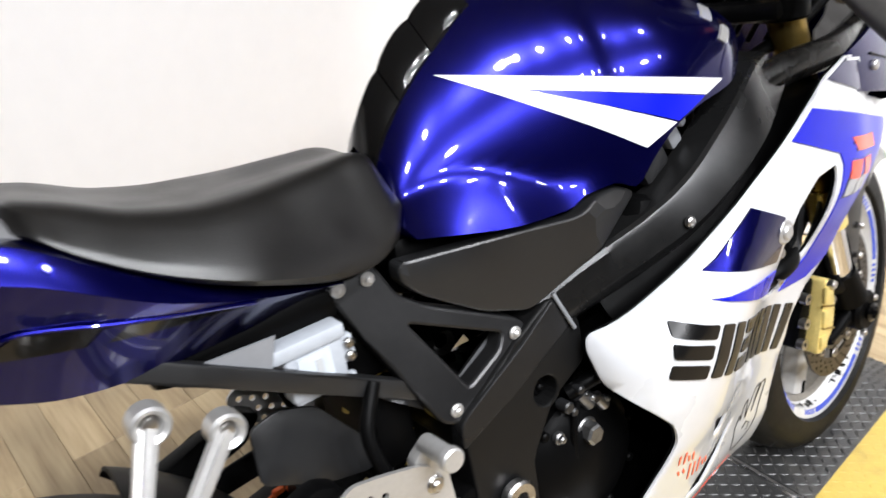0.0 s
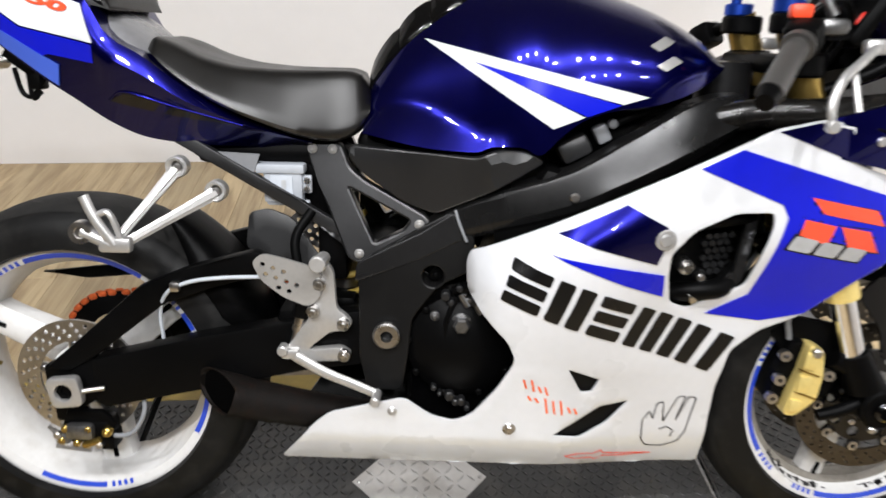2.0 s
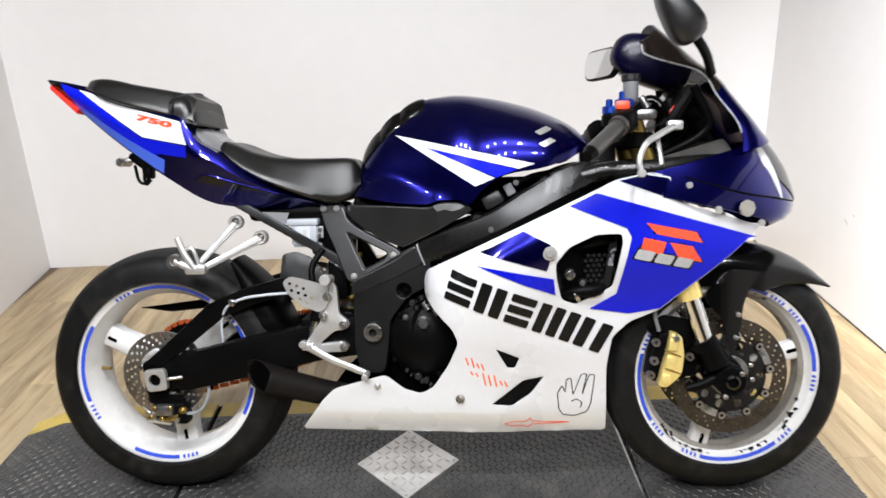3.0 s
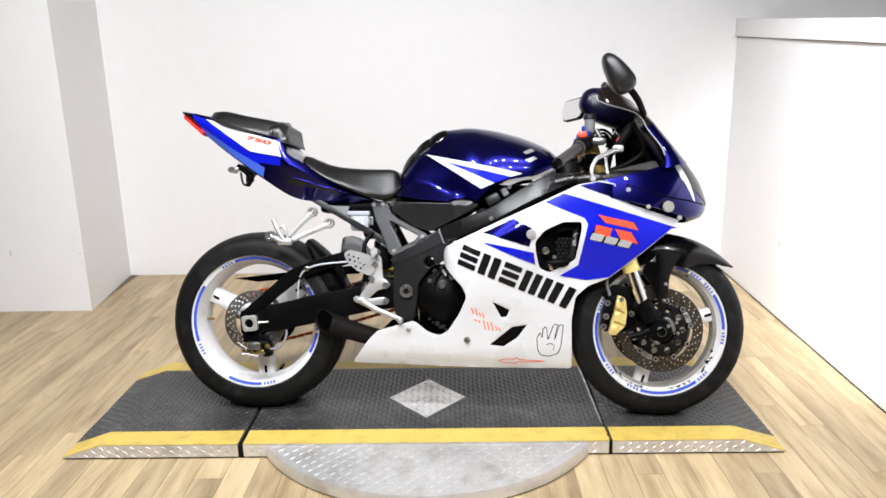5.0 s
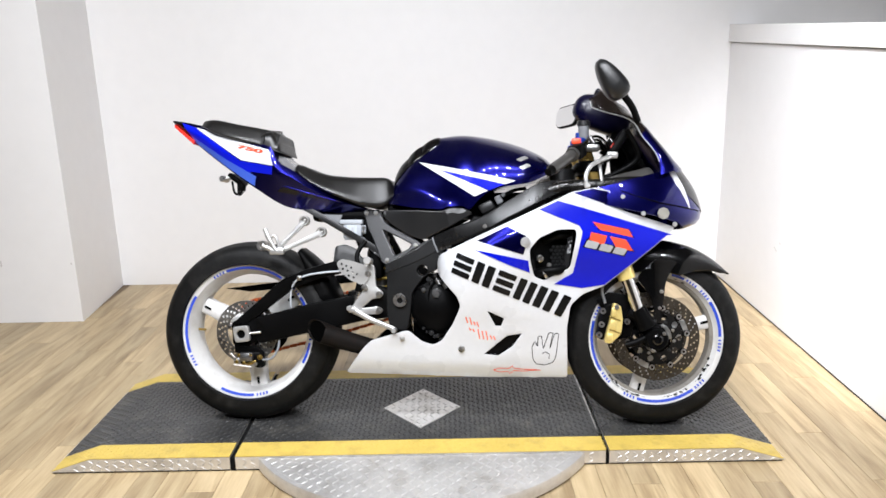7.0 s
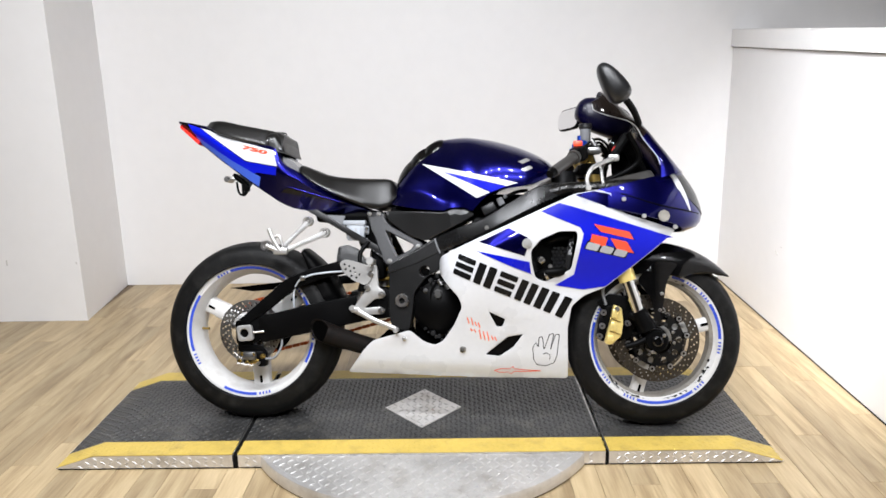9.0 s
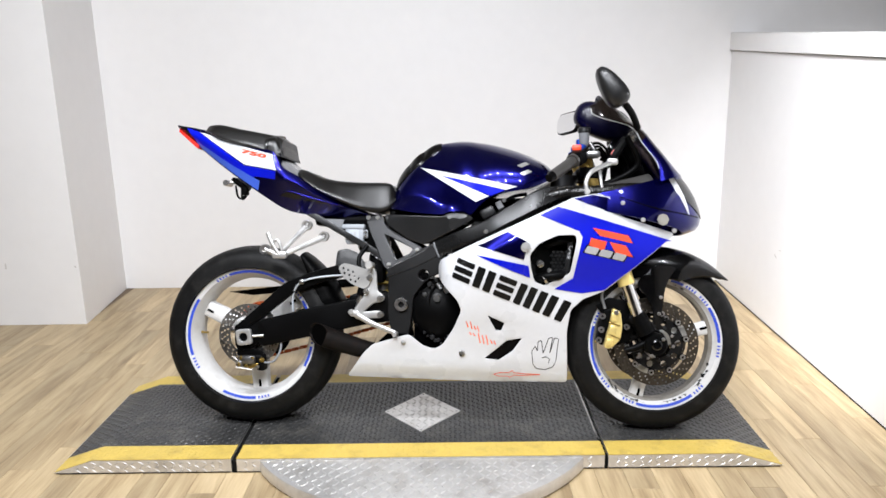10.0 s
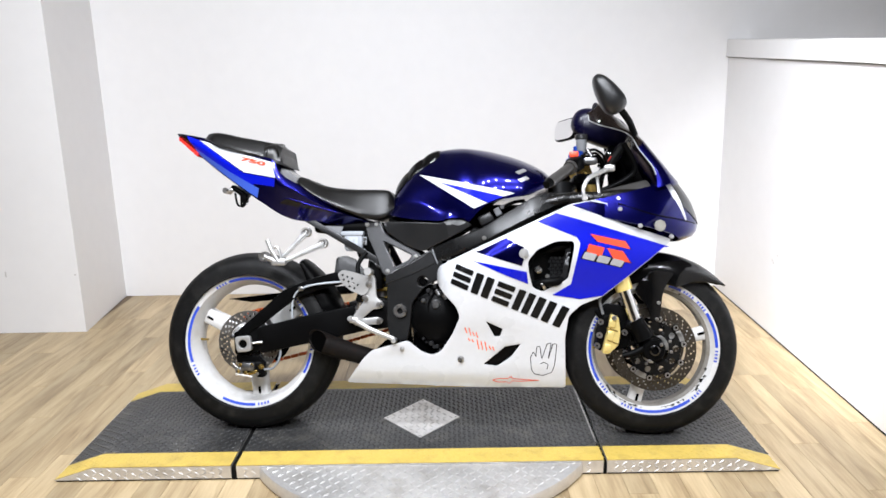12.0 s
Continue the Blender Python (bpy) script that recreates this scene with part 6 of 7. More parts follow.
# footrests
GUARD = rounded([(0.334, 0.551), (0.352, 0.565), (0.385, 0.558), (0.426, 0.546), (0.446, 0.534), (0.442, 0.492), (0.424, 0.476), (0.383, 0.492), (0.348, 0.520)], 0.01)
HOLES = [circle_2d(0.352 + 0.0165 * i + 0.004 * j, 0.547 - 0.006 * i - 0.0165 * j, 0.0042, 10) for i, j in ((0, 0), (1, 0), (2, 0), (0, 1), (1, 1), (2, 1), (1, 2), (2, 2), (3, 1))]
ARM = rounded([(0.432, 0.545), (0.452, 0.560), (0.470, 0.535), (0.474, 0.471), (0.490, 0.459), (0.500, 0.445), (0.488, 0.432), (0.462, 0.430), (0.425, 0.398), (0.480, 0.404), (0.498, 0.392), (0.488, 0.378), (0.436, 0.376), (0.405, 0.372), (0.385, 0.386), (0.392, 0.405), (0.428, 0.455)], 0.008)
for sd in (-1, 1):
    lo, hi = sorted((sd * 0.126, sd * 0.142))
    rs = part("footrest_bracket", plate([(x - 0.006, z) for x, z in ARM], lo, hi, bevel=0.004), ALU, bike, "cast aluminium footrest bracket")
    lo, hi = sorted((sd * 0.144, sd * 0.149))
    part("heel_guard", plate(GUARD, lo, hi, holes=HOLES, step=0.03), ALU, rs, "perforated aluminium heel guard")
    for bx, bz in ((0.479, 0.446), (0.479, 0.391), (0.442, 0.515), (0.430, 0.468)):
        part("bolt", joined(disc((bx, sd * 0.146, bz), 0.0105, 0.012), disc((bx, sd * 0.153, bz), 0.006, 0.005)), STEEL, rs)
    part("foot_peg", joined(tube([(0.448, sd * 0.136, 0.556), (0.446, sd * 0.181, 0.560)], 0.011, 14, False), disc((0.446, sd * 0.183, 0.560), 0.013, 0.012)), ALU, rs)
    part("foot_pedal", tube([(0.400, sd * 0.148, 0.388), (0.45, sd * 0.154, 0.362), (0.50, sd * 0.158, 0.343), (0.532, sd * 0.162, 0.331)], (0.010, 0.008), 12, flat=0.6), ALU, rs, "cast aluminium foot pedal")
    part("pedal_tip", disc((0.534, sd * 0.172, 0.328), 0.008, 0.04), ALU, rs)
    part("plunger", joined(tube([(0.412, sd * 0.134, 0.472), (0.400, sd * 0.134, 0.430)], 0.009, 14, False), tube([(0.400, sd * 0.134, 0.43), (0.392, sd * 0.136, 0.395)], 0.006, 10, False)), STEEL, rs)
    part("rubber_boot", tube([(0.415, sd * 0.134, 0.485), (0.408, sd * 0.134, 0.455)], 0.014, 14, False), SATINBLACK, rs)
    part("clevis", joined(block((0.390, sd * 0.141, 0.392), (0.03, 0.02, 0.018), 0.004), disc((0.378, sd * 0.144, 0.398), 0.009, 0.022)), ALU, rs)
    part("fluid_hose", tube([(0.420, sd * 0.126, 0.49), (0.402, sd * 0.121, 0.545), (0.400, sd * 0.111, 0.585), (0.425, sd * 0.096, 0.625)], 0.008), SATINBLACK, rs)
    if sd > 0:
        continue
    sy, metal = sd, ALU
    pb = part("pillion_bracket", joined(cast_arm((0.212, sy * 0.108, 0.690), (0.152, sy * 0.200, 0.603), 0.020, 0.013), cast_arm((0.271, sy * 0.104, 0.652), (0.155, sy * 0.205, 0.590), 0.021, 0.014), block((0.148, sy * 0.206, 0.592), (0.05, 0.018, 0.024), 0.006)), metal, bike, "cast aluminium pillion footrest bracket", sharp=30)
    for bx, bz, yy in ((0.214, 0.694, 0.108), (0.272, 0.655, 0.103)):
        part("mounting_eye", lathe([(0.0105, -0.006), (0.015, -0.010), (0.0175, -0.007), (0.0175, 0.012), (0.0, 0.012), (0.0, 0.0), (0.0105, 0.0), (0.0105, -0.006)], 28, "y", (bx, sd * yy, bz)), metal, pb)
        part("bolt", lathe([(0.0, -0.006), (0.006, -0.005), (0.009, -0.001), (0.009, 0.004), (0.0, 0.004)], 20, "y", (bx, sd * yy, bz)), STEEL, pb)
    part("pillion_peg", joined(tube([(0.108, sy * 0.208, 0.666), (0.124, sy * 0.211, 0.630), (0.148, sy * 0.210, 0.592)], 0.008, 10, flat=0.8), tube([(0.126, sy * 0.208, 0.638), (0.144, sy * 0.209, 0.640), (0.158, sy * 0.208, 0.60)], 0.005, 8), tube([(0.099, sy * 0.204, 0.611), (0.145, sy * 0.206, 0.590)], 0.010, 10, False)), metal, pb, "folded aluminium pillion peg")
    part("peg_end", lathe([(0.0, 0), (0.008, 0), (0.009, sd * 0.003), (0.017, sd * 0.003), (0.018, -sd * 0.012), (0.0, -sd * 0.012)], 22, "y", (0.098, sy * 0.210, 0.610)), STEEL, pb)
# under-seat parts
part("under_tray", joined(block((0.33, 0, 0.712), (0.20, 0.14, 0.04), 0.015), block((0.43, 0, 0.66), (0.10, 0.12, 0.12), 0.02)), SATINBLACK, bike, "black plastic under-seat tray")
for sd in (-1, 1):
    box = part("electrics_box", joined(block((0.376, sd * 0.074, 0.660), (0.064, 0.026, 0.054), 0.005), block((0.372, sd * 0.072, 0.639), (0.050, 0.022, 0.022), 0.004)), BOXGREY, bike, "pale grey plastic electrics box with a paper label")
    part("box_lid", block((0.372, sd * 0.076, 0.690), (0.080, 0.030, 0.016), 0.004), BOXGREY, box)
    part("mounting_tab", joined(block((0.413, sd * 0.076, 0.664), (0.018, 0.010, 0.030), 0.003), block((0.406, sd * 0.076, 0.630), (0.024, 0.010, 0.014), 0.003)), BOXGREY, box)
    part("paper_label", block((0.374, sd * 0.0882, 0.662), (0.036, 0.002, 0.034), 0.0), LABELWHITE, box)
    part("label_bar", block((0.378, sd * 0.0896, 0.663), (0.007, 0.001, 0.018), 0.0), GREYDECAL, box)
    for bx, bz in ((0.415, 0.671), (0.414, 0.657), (0.402, 0.628), (0.413, 0.627)):
        part("screw", disc((bx, sd * 0.083, bz), 0.0055, 0.010), STEEL, box)
    part("filler_plate", panel([(0.250, 0.718), (0.342, 0.714), (0.327, 0.673)], lambda x, z: 0.092, sd, thick=0.003), FILLERGREY, bike, "light grey plastic filler plate")
    part("subframe_gusset", panel(rounded([(0.43, 0.602), (0.462, 0.596), (0.492, 0.575), (0.496, 0.548)], 0.004), lambda x, z: 0.094, sd, thick=0.01), FRAMEGREY, bike)
shock = part("rear_shock", tube([(0.46, 0, 0.36), (0.47, 0, 0.64)], 0.022, 16, False), STEEL, bike, "rear shock with a yellow spring")
coil = [(0.465 + 0.034 * math.cos(a), 0.034 * math.sin(a), 0.40 + 0.20 * a / (12 * math.pi)) for a in np.linspace(0, 12 * math.pi, 96)]
part("spring", tube(coil, 0.006, 8, False), YELLOWPAINT, shock)
part("linkage_cover", panel(rounded([(0.306, 0.606), (0.340, 0.613), (0.380, 0.598), (0.437, 0.519), (0.420, 0.502), (0.373, 0.512), (0.300, 0.546)], 0.010), lambda x, z: 0.050 - 0.15 * (z - 0.55), -1, thick=0.004, step=0.03, bevel=0.001), COVERGREY, bike, "dark grey plastic linkage cover")
# added black blocks that close the bright see-through behind the footrests
part("splash_guard", joined(block((0.452, 0, 0.545), (0.05, 0.14, 0.10), 0.01), block((0.46, 0, 0.415), (0.06, 0.14, 0.10), 0.01)), SATINBLACK, bike, "added black blocks keeping the gap behind the footrests dark")
part("plate_holder", joined(block((-0.060, 0, 0.846), (0.060, 0.07, 0.018), 0.005, Matrix.Rotation(radians(36), 4, "Y")), block((-0.038, -0.02, 0.818), (0.022, 0.03, 0.030), 0.005), tube([(-0.070, -0.03, 0.838), (-0.062, -0.03, 0.800), (-0.045, -0.03, 0.793), (-0.022, -0.03, 0.822)], 0.004), tube([(-0.048, -0.03, 0.83), (-0.045, -0.03, 0.79), (-0.03, -0.03, 0.80)], 0.004)), SATINBLACK, bike, "bare black number-plate bracket")
part("plate_lamp", joined(disc((-0.098, -0.03, 0.846), 0.011, 0.05), block((-0.086, -0.02, 0.850), (0.018, 0.03, 0.012), 0.003)), STEEL, bike, "small bare metal number-plate lamp")

# cockpit
for sd in (-1, 1):
    ins, out_ = Vector((1.150, sd * 0.175, 0.925)), Vector((1.040, sd * 0.330, 0.838))
    d = (out_ - ins).normalized()
    bar = part("handlebar", tube([Vector((fork_x(0.93), sd * 0.102, 0.93)), ins, out_], 0.011, 12, False), SATINBLACK, bike, "black clip-on handlebar")
    part("grip", joined(tube([ins + d * 0.065, out_ - d * 0.006], 0.0175, 18, False), tube([ins + d * 0.06, ins + d * 0.072], 0.023, 18, False)), DASHGREY, bar, "worn dusty black rubber grip")
    part("bar_end", tube([out_ - d * 0.006, out_ + d * 0.016], (0.016, 0.012), 16, False), SATINBLACK, bar)
    part("switch_block", block(ins + d * 0.035, (0.045, 0.05, 0.045), 0.01, d.to_track_quat("X", "Z").to_matrix().to_4x4()), SATINBLACK, bar)
    part("clamp", disc((fork_x(0.93), sd * 0.102, 0.93), 0.034, 0.03, "z", 0.004), SATINBLACK, bar)
    lev = part("lever", joined(tube([(1.245, sd * 0.185, 0.898), (1.202, sd * 0.23, 0.878), (1.168, sd * 0.258, 0.858), (1.152, sd * 0.27, 0.826), (1.155, sd * 0.272, 0.798)], (0.0078, 0.0056), 12, flat=0.7), disc((1.156, sd * 0.272, 0.796), 0.009, 0.014), block((1.245, sd * 0.182, 0.899), (0.035, 0.02, 0.022), 0.006)), ALU, bar, "bare aluminium lever")
    part("lever_blade", tube([(1.200, sd * 0.22, 0.866), (1.205, sd * 0.24, 0.813)], 0.005, 8, False), ALU, lev)
part("kill_switch", block((1.130, -0.185, 0.945), (0.03, 0.02, 0.02), 0.005), REDDECAL, bike, "red kill switch")
part("master_cylinder", joined(block((1.185, -0.165, 0.925), (0.045, 0.03, 0.024), 0.008), tube([(1.19, -0.16, 0.94), (1.175, -0.155, 0.965)], 0.008)), DULLSTEEL, bike, "dull metal brake master cylinder")
res = part("fluid_reservoir", lathe([(0, -0.034), (0.013, -0.034), (0.017, -0.026), (0.018, 0.016), (0, 0.016)], 24, "z", (1.162, -0.105, 0.990)), FILLERGREY, bike, "pale brake-fluid reservoir with a dark cap")
part("reservoir_cap", disc((1.162, -0.105, 1.013), 0.022, 0.018, "z", 0.003), COVERGREY, res)
part("fluid_line", tube([(1.162, -0.105, 0.955), (1.185, -0.12, 0.935), (1.20, -0.15, 0.92)], 0.006), SATINBLACK, res)
for k in range(5):
    part("control_cable", tube([(1.14 + 0.015 * k, -0.16 + 0.03 * k, 0.93), (1.20 + 0.01 * k, -0.15 + 0.035 * k, 0.965 - 0.008 * k), (1.245, -0.10 + 0.04 * k, 0.92 - 0.02 * k), (1.20, -0.06 + 0.03 * k, 0.82)], 0.0045), SATINBLACK, bike)
inst = part("instrument_panel", block((1.275, 0, 0.945), (0.03, 0.24, 0.11), 0.015, Matrix.Rotation(radians(32), 4, "Y")), SATINBLACK, bike, "black instrument panel")
part("dial", moved(disc((0, 0, 0), 0.045, 0.02, "z"), Matrix.Translation((1.255, -0.02, 0.957)) @ Matrix.Rotation(radians(-58), 4, "Y")), GLOSSBLACK, inst)
part("warning_lamp", block((1.262, -0.105, 0.935), (0.02, 0.012, 0.024), 0.004, Matrix.Rotation(radians(32), 4, "Y")), REDLENS, inst, "red warning lamp")
part("fairing_stay", joined(tube([(1.12, -0.07, 0.80), (1.25, -0.09, 0.84), (1.34, -0.10, 0.90), (1.30, -0.12, 0.99)], 0.010), tube([(1.12, 0.07, 0.80), (1.25, 0.09, 0.84), (1.34, 0.10, 0.90), (1.30, 0.12, 0.99)], 0.010)), SATINBLACK, bike, "black fairing stay")
for sd in (-1, 1):
    part("air_duct", tube([(0.99, sd * 0.128, 0.765), (1.05, sd * 0.140, 0.787), (1.11, sd * 0.152, 0.800), (1.20, sd * 0.158, 0.803), (1.30, sd * 0.140, 0.812), (1.38, sd * 0.11, 0.815)], (0.024, 0.021), 20, flat=0.85), DUCTBLACK, bike, "glossy black plastic ram-air duct")
    # the panel's paler grey paints the light falling on it
    part("inner_panel", panel(rounded([(1.17, 0.795), (1.40, 0.838), (1.385, 0.872), (1.22, 0.828)], 0.01), lambda x, z: 0.150 - 0.2 * max(0.0, x - 1.28) - 0.9 * max(0.0, z - 0.80), sd, thick=0.003, step=0.03), DASHGREY, bike, "inner cockpit panel with its light painted as paler grey")
    for bx, bz in ((1.279, 0.766), (1.344, 0.711), (1.451, 0.677)):
        ph = math.acos(max(-1.0, min(1.0, ((bx - 1.20) / (curve_at(bz, NOSE_X) - 1.20)) ** (1 / 0.9))))
        p = nose_point(bz, sd * ph)
        part("cowl_bolt", disc(tuple(p + Vector((0, sd * 0.002, 0))), 0.0075, 0.008), ALU, nose)
    ph = math.acos(((1.403 - 1.20) / (curve_at(0.712, NOSE_X) - 1.20)) ** (1 / 0.9))
    p = nose_point(0.712, sd * ph)
    part("indicator_blank", moved(lathe([(0, 0.0), (0.015, 0.0), (0.019, -0.004), (0.019, -0.01), (0, -0.01)], 8, "y"), Matrix.Translation(p + Vector((0.002, sd * 0.004, 0))) @ Matrix.Rotation(sd * radians(-28), 4, "Z") @ Matrix.Scale(-sd, 4, (0, 1, 0)) @ Matrix.Scale(1.15, 4, (1, 0, 0))), BLANK, nose, "pale scuffed indicator blank")
    part("cowl_seam", tube([nose_point(nose_low(radians(sd * 80)) + 0.055, radians(sd * 80)) + Vector((0, sd * 0.001, 0)), nose_point(0.748, radians(sd * 60)) + Vector((0, sd * 0.001, 0)), nose_point(0.732, radians(sd * 40)) + Vector((0.001, sd * 0.001, 0)), nose_point(0.722, radians(sd * 22)) + Vector((0.001, 0, 0))], 0.0022, 6), SATINBLACK, nose)

part("cockpit_liner", panel(rounded([(1.285, 0.82), (1.42, 0.85), (1.375, 0.95), (1.325, 1.02), (1.26, 1.035), (1.275, 0.95)], 0.01), lambda x, z: 0.125 - 0.25 * max(0.0, x - 1.30), 1, thick=0.003, step=0.03), SATINBLACK, bike, "black inside of the cowl")


def soft_plate(w, h, t, x):
    """An upright plate across x with well-rounded corners."""
    ring = rounded([(-w / 2, -h / 2), (w / 2, -h / 2), (w / 2, h / 2), (-w / 2, h / 2)], 0.033, 6)
    bm = bmesh.new()
    a = [bm.verts.new((x - t / 2, p, q)) for p, q in ring]
    b = [bm.verts.new((x + t / 2, p, q)) for p, q in ring]
    bm.faces.new(a)
    bm.faces.new(b)
    for k in range(len(ring)):
        j = (k + 1) % len(ring)
        bm.faces.new((a[k], a[j], b[j], b[k]))
    bmesh.ops.recalc_face_normals(bm, faces=bm.faces)
    return bm


def mirror_body(centre, sx, sy, sz, m, taper=0.0):
    """A soft-cornered mirror housing."""
    bm = bmesh.new()
    bmesh.ops.create_uvsphere(bm, u_segments=28, v_segments=16, radius=1)
    for v in bm.verts:
        for i, s in enumerate((sx, sy, sz)):
            v.co[i] = math.copysign(abs(v.co[i]) ** 0.75, v.co[i]) * s
        v.co.x *= 1 - taper * v.co.z / sz
    bmesh.ops.transform(bm, matrix=Matrix.Translation(centre) @ m, verts=bm.verts)
    return bm


tilt = Matrix.Rotation(radians(-34), 4, "Y")
MIRROR_POSE = Matrix.Translation((1.124, 0.125, 1.076)) @ Matrix.Rotation(radians(29), 4, "Z") @ Matrix.Rotation(radians(6), 4, "Y")
mr = part("mirror", mirror_body((1.228, -0.262, 1.126), 0.036, 0.042, 0.070, tilt, 0.34), COVERGREY, bike, "dark grey mirror")
part("mirror_stem", tube([(1.262, -0.246, 1.09), (1.303, -0.20, 1.052), (1.333, -0.145, 1.012)], (0.012, 0.011), 12, flat=0.6), SATINBLACK, mr)
ml = part("mirror", mirror_body((1.243, 0.075, 1.070), 0.104, 0.055, 0.060, Matrix.Rotation(radians(22), 4, "Y")), DEEPNAVY, bike, "dark navy folded mirror with bare glass")
part("mirror_glass", moved(soft_plate(0.126, 0.070, 0.007, 0.0), MIRROR_POSE), MIRRORGLASS, ml, "rounded mirror glass")
part("mirror_rim", moved(soft_plate(0.136, 0.079, 0.010, 0.006), MIRROR_POSE), SATINBLACK, ml)
part("mirror_stem", tube([(1.26, 0.09, 1.05), (1.29, 0.10, 1.01), (1.305, 0.105, 0.96)], (0.02, 0.018), 12, flat=0.6), SATINBLACK, ml)


# ---- graphics ----
def quad_map(u, v, tl=(0.745, 0.588), bl=(0.725, 0.524), tr=(1.134, 0.432), br=(1.098, 0.366)):
    a = Vector(bl).lerp(Vector(br), u)
    b = Vector(tl).lerp(Vector(tr), u)
    return tuple(a.lerp(b, v))


def grow(poly, k):
    c = Vector((sum(p[0] for p in poly) / len(poly), sum(p[1] for p in poly) / len(poly)))
    return [tuple(Vector(p) + (Vector(p) - c).normalized() * k) for p in poly]


def graphics(fair, sd):
    # the maker's name as plain bars: two or three to each character's box
    flat = ((0.0, 0.26), (0.37, 0.63), (0.74, 1.0))
    for u0, u1, kind in ((0.005, 0.155, "flat"), (0.18, 0.33, "upright"), (0.36, 0.505, "flat"), (0.535, 0.68, "upright"), (0.705, 0.86, "upright"), (0.90, 0.965, "one")):
        if kind == "flat":
            bars = [(u0, u1, v0, v1) for v0, v1 in flat]
        elif kind == "upright":
            bars = [(u0, u0 + 0.42 * (u1 - u0), 0, 1), (u1 - 0.42 * (u1 - u0), u1, 0, 1)]
        else:
            bars = [(u0, u1, 0, 1)]
        for a, b, v0, v1 in bars:
            outline = [quad_map(a, v0), quad_map(b, v0), quad_map(b, v1), quad_map(a, v1)]
            part("brand_bar", panel(rounded(outline, 0.004), fairing_y, sd, thick=0.002, step=0.012, off=0.002), BLACKDECAL, fair, "plain black vinyl bar")
    for mark in ([(1.181, 0.685), (1.298, 0.660), (1.314, 0.635), (1.205, 0.659)], [(1.176, 0.652), (1.228, 0.640), (1.218, 0.610), (1.170, 0.628)], [(1.236, 0.639), (1.290, 0.628), (1.316, 0.590), (1.258, 0.602)]):
        part("logo_backing", panel(grow(mark, 0.006), fairing_y, sd, thick=0.0008, step=0.02, off=0.002), BLACKDECAL, fair)
        part("logo_shape", panel(mark, fairing_y, sd, thick=0.0008, step=0.02, off=0.003), REDDECAL, fair, "orange-red vinyl shape with a black outline")
    ga, gb, gc, gd = Vector((1.161, 0.628)), Vector((1.300, 0.595)), Vector((1.289, 0.575)), Vector((1.150, 0.606))
    for k in range(3):
        t0, t1 = 0.03 + 0.33 * k, 0.03 + 0.33 * k + 0.28
        q = [tuple(ga.lerp(gb, t0)), tuple(ga.lerp(gb, t1)), tuple(gd.lerp(gc, t1)), tuple(gd.lerp(gc, t0))]
        part("logo_bar_backing", panel(grow(q, 0.005), fairing_y, sd, thick=0.0008, step=0.02, off=0.0024), BLACKDECAL, fair)
        part("logo_bar", panel(rounded(q, 0.005), fairing_y, sd, thick=0.0008, step=0.02, off=0.0034), GREYDECAL, fair, "grey vinyl bar with a black outline")
    for x, z, h in ((0.776, 0.366, 0.02), (0.789, 0.362, 0.026), (0.801, 0.354, 0.014), (0.812, 0.350, 0.018), (0.786, 0.334, 0.01), (0.798, 0.330, 0.01), (0.815, 0.318, 0.034), (0.828, 0.314, 0.03), (0.841, 0.312, 0.032), (0.855, 0.306, 0.014), (0.866, 0.303, 0.014)):
        pts = [(x - 0.003, z + h / 2), (x + 0.003, z - h / 2)]
        part("marker_stroke", panel(stroke(pts, 0.0038), fairing_y, sd, thick=0.0006, step=0.012, off=0.001), ORANGEINK, fair, "orange marker bar")
    outline = rounded([(0.994, 0.227), (0.990, 0.270), (1.001, 0.290), (1.009, 0.270), (1.0105, 0.305), (1.022, 0.309), (1.028, 0.2625), (1.046, 0.317), (1.060, 0.319), (1.050, 0.2625), (1.066, 0.317), (1.079, 0.315), (1.072, 0.241), (1.0626, 0.216), (1.035, 0.205), (1.005, 0.210)], 0.005)
    part("outline_stroke", panel(stroke([(1.024, 0.247), (1.037, 0.252), (1.050, 0.243), (1.047, 0.228)], 0.0022), fairing_y, sd, thick=0.0006, step=0.02, off=0.001), BLACKDECAL, fair)
    n = len(outline)
    for k in range(n):
        a, b = outline[k], outline[(k + 1) % n]
        if math.dist(a, b) > 1e-4:
            part("outline_stroke", panel(stroke([a, b], 0.0022), fairing_y, sd, thick=0.0006, step=0.02, off=0.001), BLACKDECAL, fair)
    star = [(0.862, 0.190), (0.885, 0.196), (0.915, 0.195), (0.925, 0.204), (0.930, 0.195), (0.960, 0.191), (1.02, 0.187), (0.96, 0.184), (0.93, 0.186), (0.918, 0.176), (0.910, 0.183), (0.88, 0.182), (0.862, 0.190)]
    for a, b in zip(star, star[1:]):
        part("sponsor_stroke", panel(stroke([a, b], 0.0022), fairing_y, sd, thick=0.0006, step=0.02, off=0.001), REDDECAL, fair)
    for bx, bz, r, mt in ((0.966, 0.621, 0.016, ALU), (0.757, 0.265, 0.011, STEEL), (0.560, 0.300, 0.008, ALU)):
        yy = fairing_y(bx, bz)
        part("fairing_bolt", joined(disc((bx, sd * (yy + 0.002), bz), r, 0.006), disc((bx, sd * (yy + 0.006), bz), r * 0.6, 0.006)), mt, fair)


for ob in [o for o in bike.children if o.name.startswith("side_fairing")]:
    graphics(ob, -1 if ob.data.vertices[0].co.y < 0 else 1)

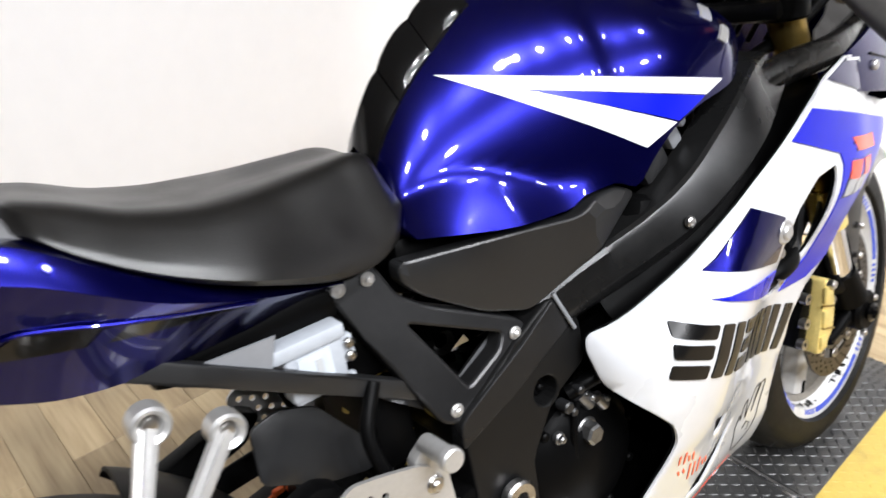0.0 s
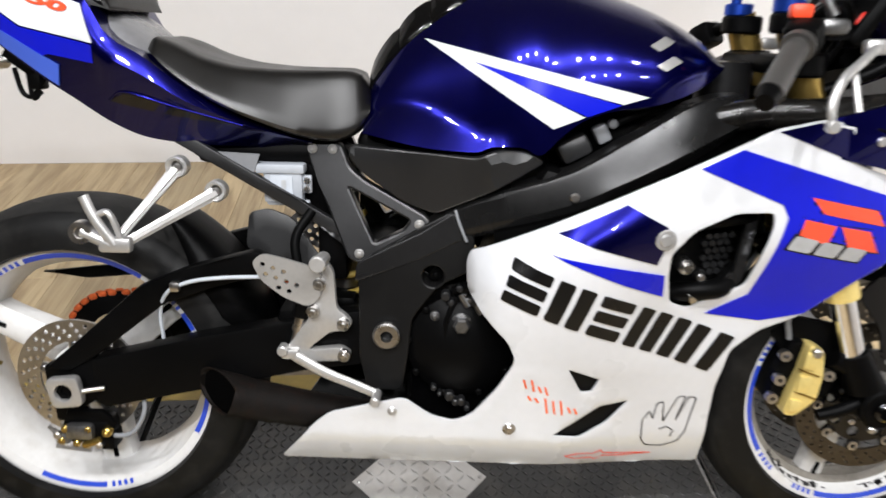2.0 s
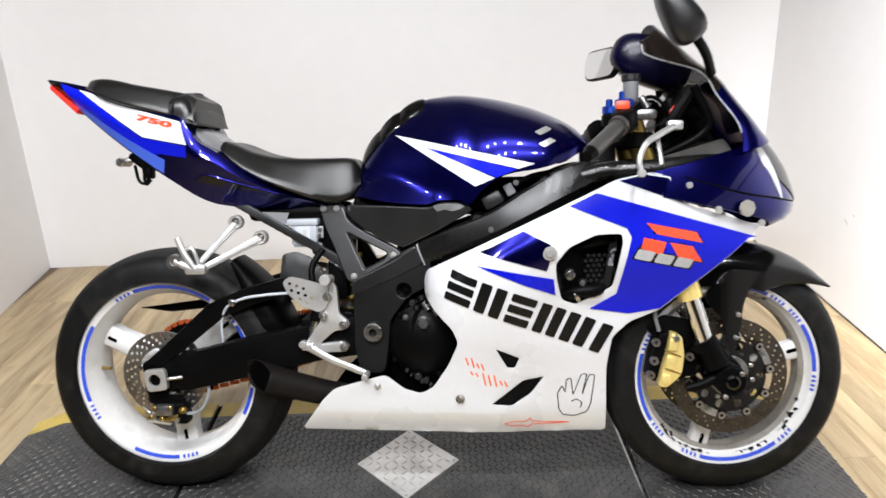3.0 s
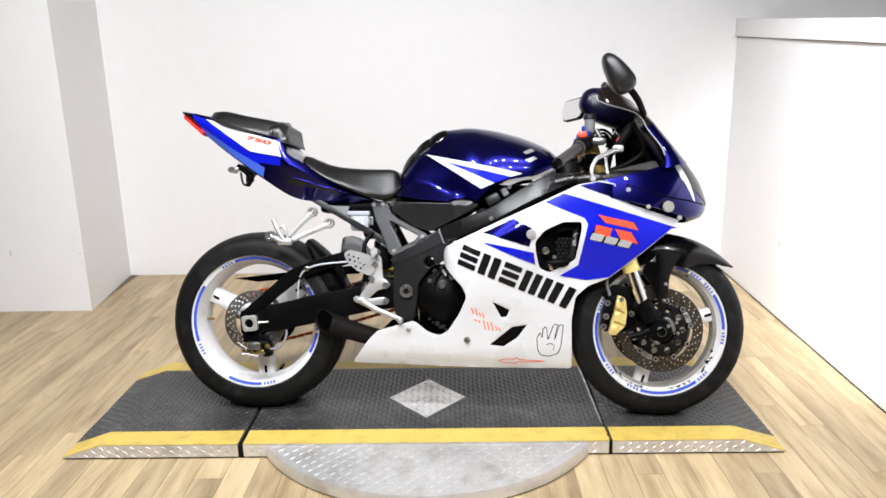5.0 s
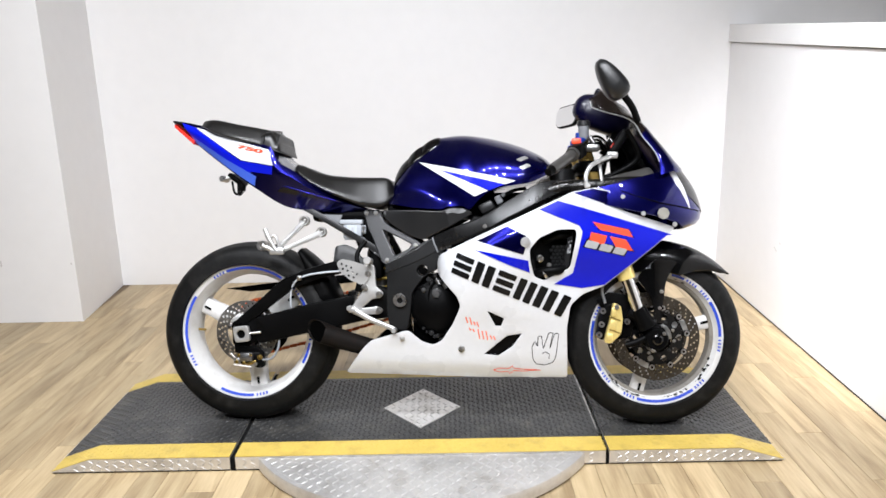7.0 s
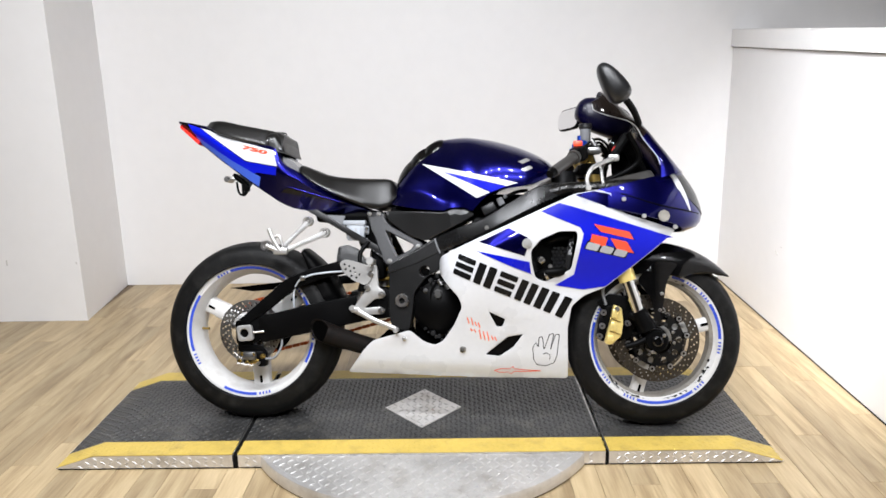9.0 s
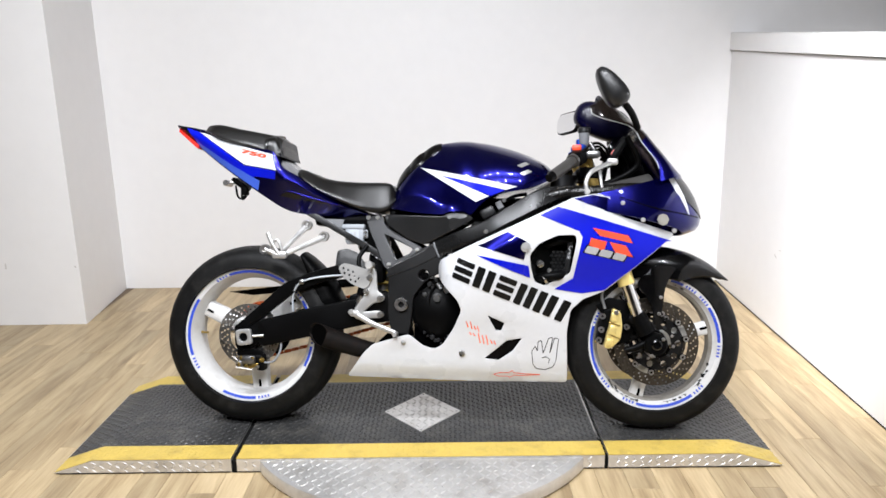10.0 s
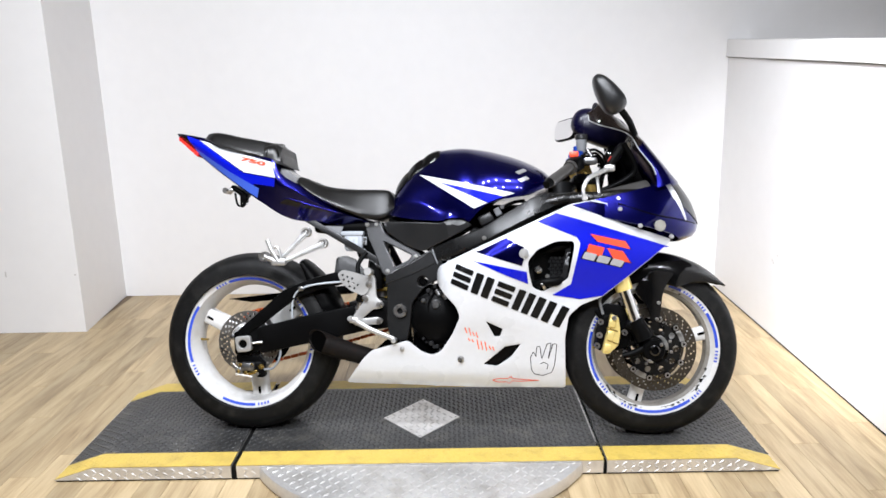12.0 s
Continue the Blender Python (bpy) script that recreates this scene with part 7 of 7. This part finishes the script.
# the displacement figure on the tail
txt = bpy.data.curves.new("figure", "FONT")
txt.body, txt.size, txt.offset = "750", 1.0, 0.05
tmp = bpy.data.objects.new("figure", txt)
scene.collection.objects.link(tmp)
figure = bpy.data.meshes.new_from_object(tmp.evaluated_get(bpy.context.evaluated_depsgraph_get()))
bpy.data.objects.remove(tmp)
wx = max(v.co.x for v in figure.vertices)
wy = max(v.co.y for v in figure.vertices)
for sd in (-1, 1):
    bm = bmesh.new()
    bm.from_mesh(figure)
    for v in bm.verts:
        u, w = v.co.x / wx, v.co.y / wy
        u = u if sd < 0 else 1 - u
        x = -0.026 + 0.098 * u + 0.007 * w * (1 if sd < 0 else -1)
        z = 0.949 - 0.024 * u + 0.012 * w
        v.co = (x, sd * (tail_y(x, z) + 0.0045), z)
    bmesh.ops.recalc_face_normals(bm, faces=bm.faces)
    part("figure", bm, REDDECAL, tail, "red 750 lettering")

# small dark scuffs on the painted walls
partition = bpy.data.objects["wall_partition"]
for k, (y, z, length, turn) in enumerate(((0.906, 0.313, 0.030, 32), (0.386, 0.298, 0.022, 70), (0.432, 0.306, 0.018, -40), (0.86, 0.352, 0.010, 20))):
    mark = moved(block((0, 0, 0), (0.001, length, 0.0045), 0.0), Matrix.Translation((partition_x(y) - 0.0006, y, z)) @ Matrix.Rotation(radians(turn), 4, "X"))
    part("scuff_mark", mark, SCUFF, partition, "small grey scuff")
pillar = bpy.data.objects["wall_pillar"]
for x, z, tall in ((-1.576, 0.269, 0.030), (-1.216, 0.262, 0.010)):
    part("scuff_mark", block((x, YP - 0.0006, z), (0.007, 0.001, tall), 0.0), SCUFF, pillar, "small grey scuff")

# ---- floor planks ----
def plank_mesh(length, width=0.092):
    bm = block((0, 0, 0), (width - 0.0008, length - 0.0008, 0.008), 0.0008, segments=1)
    for f in bm.faces:
        f.smooth = False
    me = bpy.data.meshes.new("plank")
    bm.to_mesh(me)
    bm.free()
    me.materials.append(WOOD)
    return me


rng = random.Random(7)
PLANKS = {ln: plank_mesh(ln) for ln in (0.3, 0.45, 0.6, 0.75, 0.9)}


def planks_in_column(px, top, bottom):
    """Staggered plank lengths from a wall towards the camera's side."""
    y, out_ = top, []
    ln = rng.choice((0.3, 0.45, 0.6, 0.75, 0.9))
    while y - ln > bottom:
        out_.append((px, y - ln / 2, ln))
        y -= ln
        ln = 0.9 if rng.random() < 0.7 else 0.6
    return out_, y


rest = []
for i in range(113):
    px = -4.99 + 0.092 * i + 0.046
    if px > 5.55:
        continue
    spots, y = [], (YB if px > XL - 0.02 else YP)
    if -2.45 < px < 2.3:
        spots, y = planks_in_column(px, y, -1.25 - rng.random() * 0.7)
    for x, yc, ln in spots:
        ob = new("plank", PLANKS[ln])
        ob.location = (x, yc, FLOOR - 0.004)
        ob.parent = floor
    rest += planks_in_column(px, y, -5.1)[0]
verts, faces = [], []
for x, yc, ln in rest:
    o = len(verts)
    for z in (FLOOR - 0.008, FLOOR):
        for dx, dy in ((-1, -1), (1, -1), (1, 1), (-1, 1)):
            verts.append((x + dx * 0.0454, yc + dy * (ln / 2 - 0.0006), z))
    faces += [(o + 4, o + 5, o + 6, o + 7)] + [(o + k, o + (k + 1) % 4, o + 4 + (k + 1) % 4, o + 4 + k) for k in range(4)]
me = bpy.data.meshes.new("planks")
me.from_pydata(verts, [], faces)
me.materials.append(WOOD)
ob = new("planks", me)
ob.parent = floor
tagged(ob, kind="stuff")
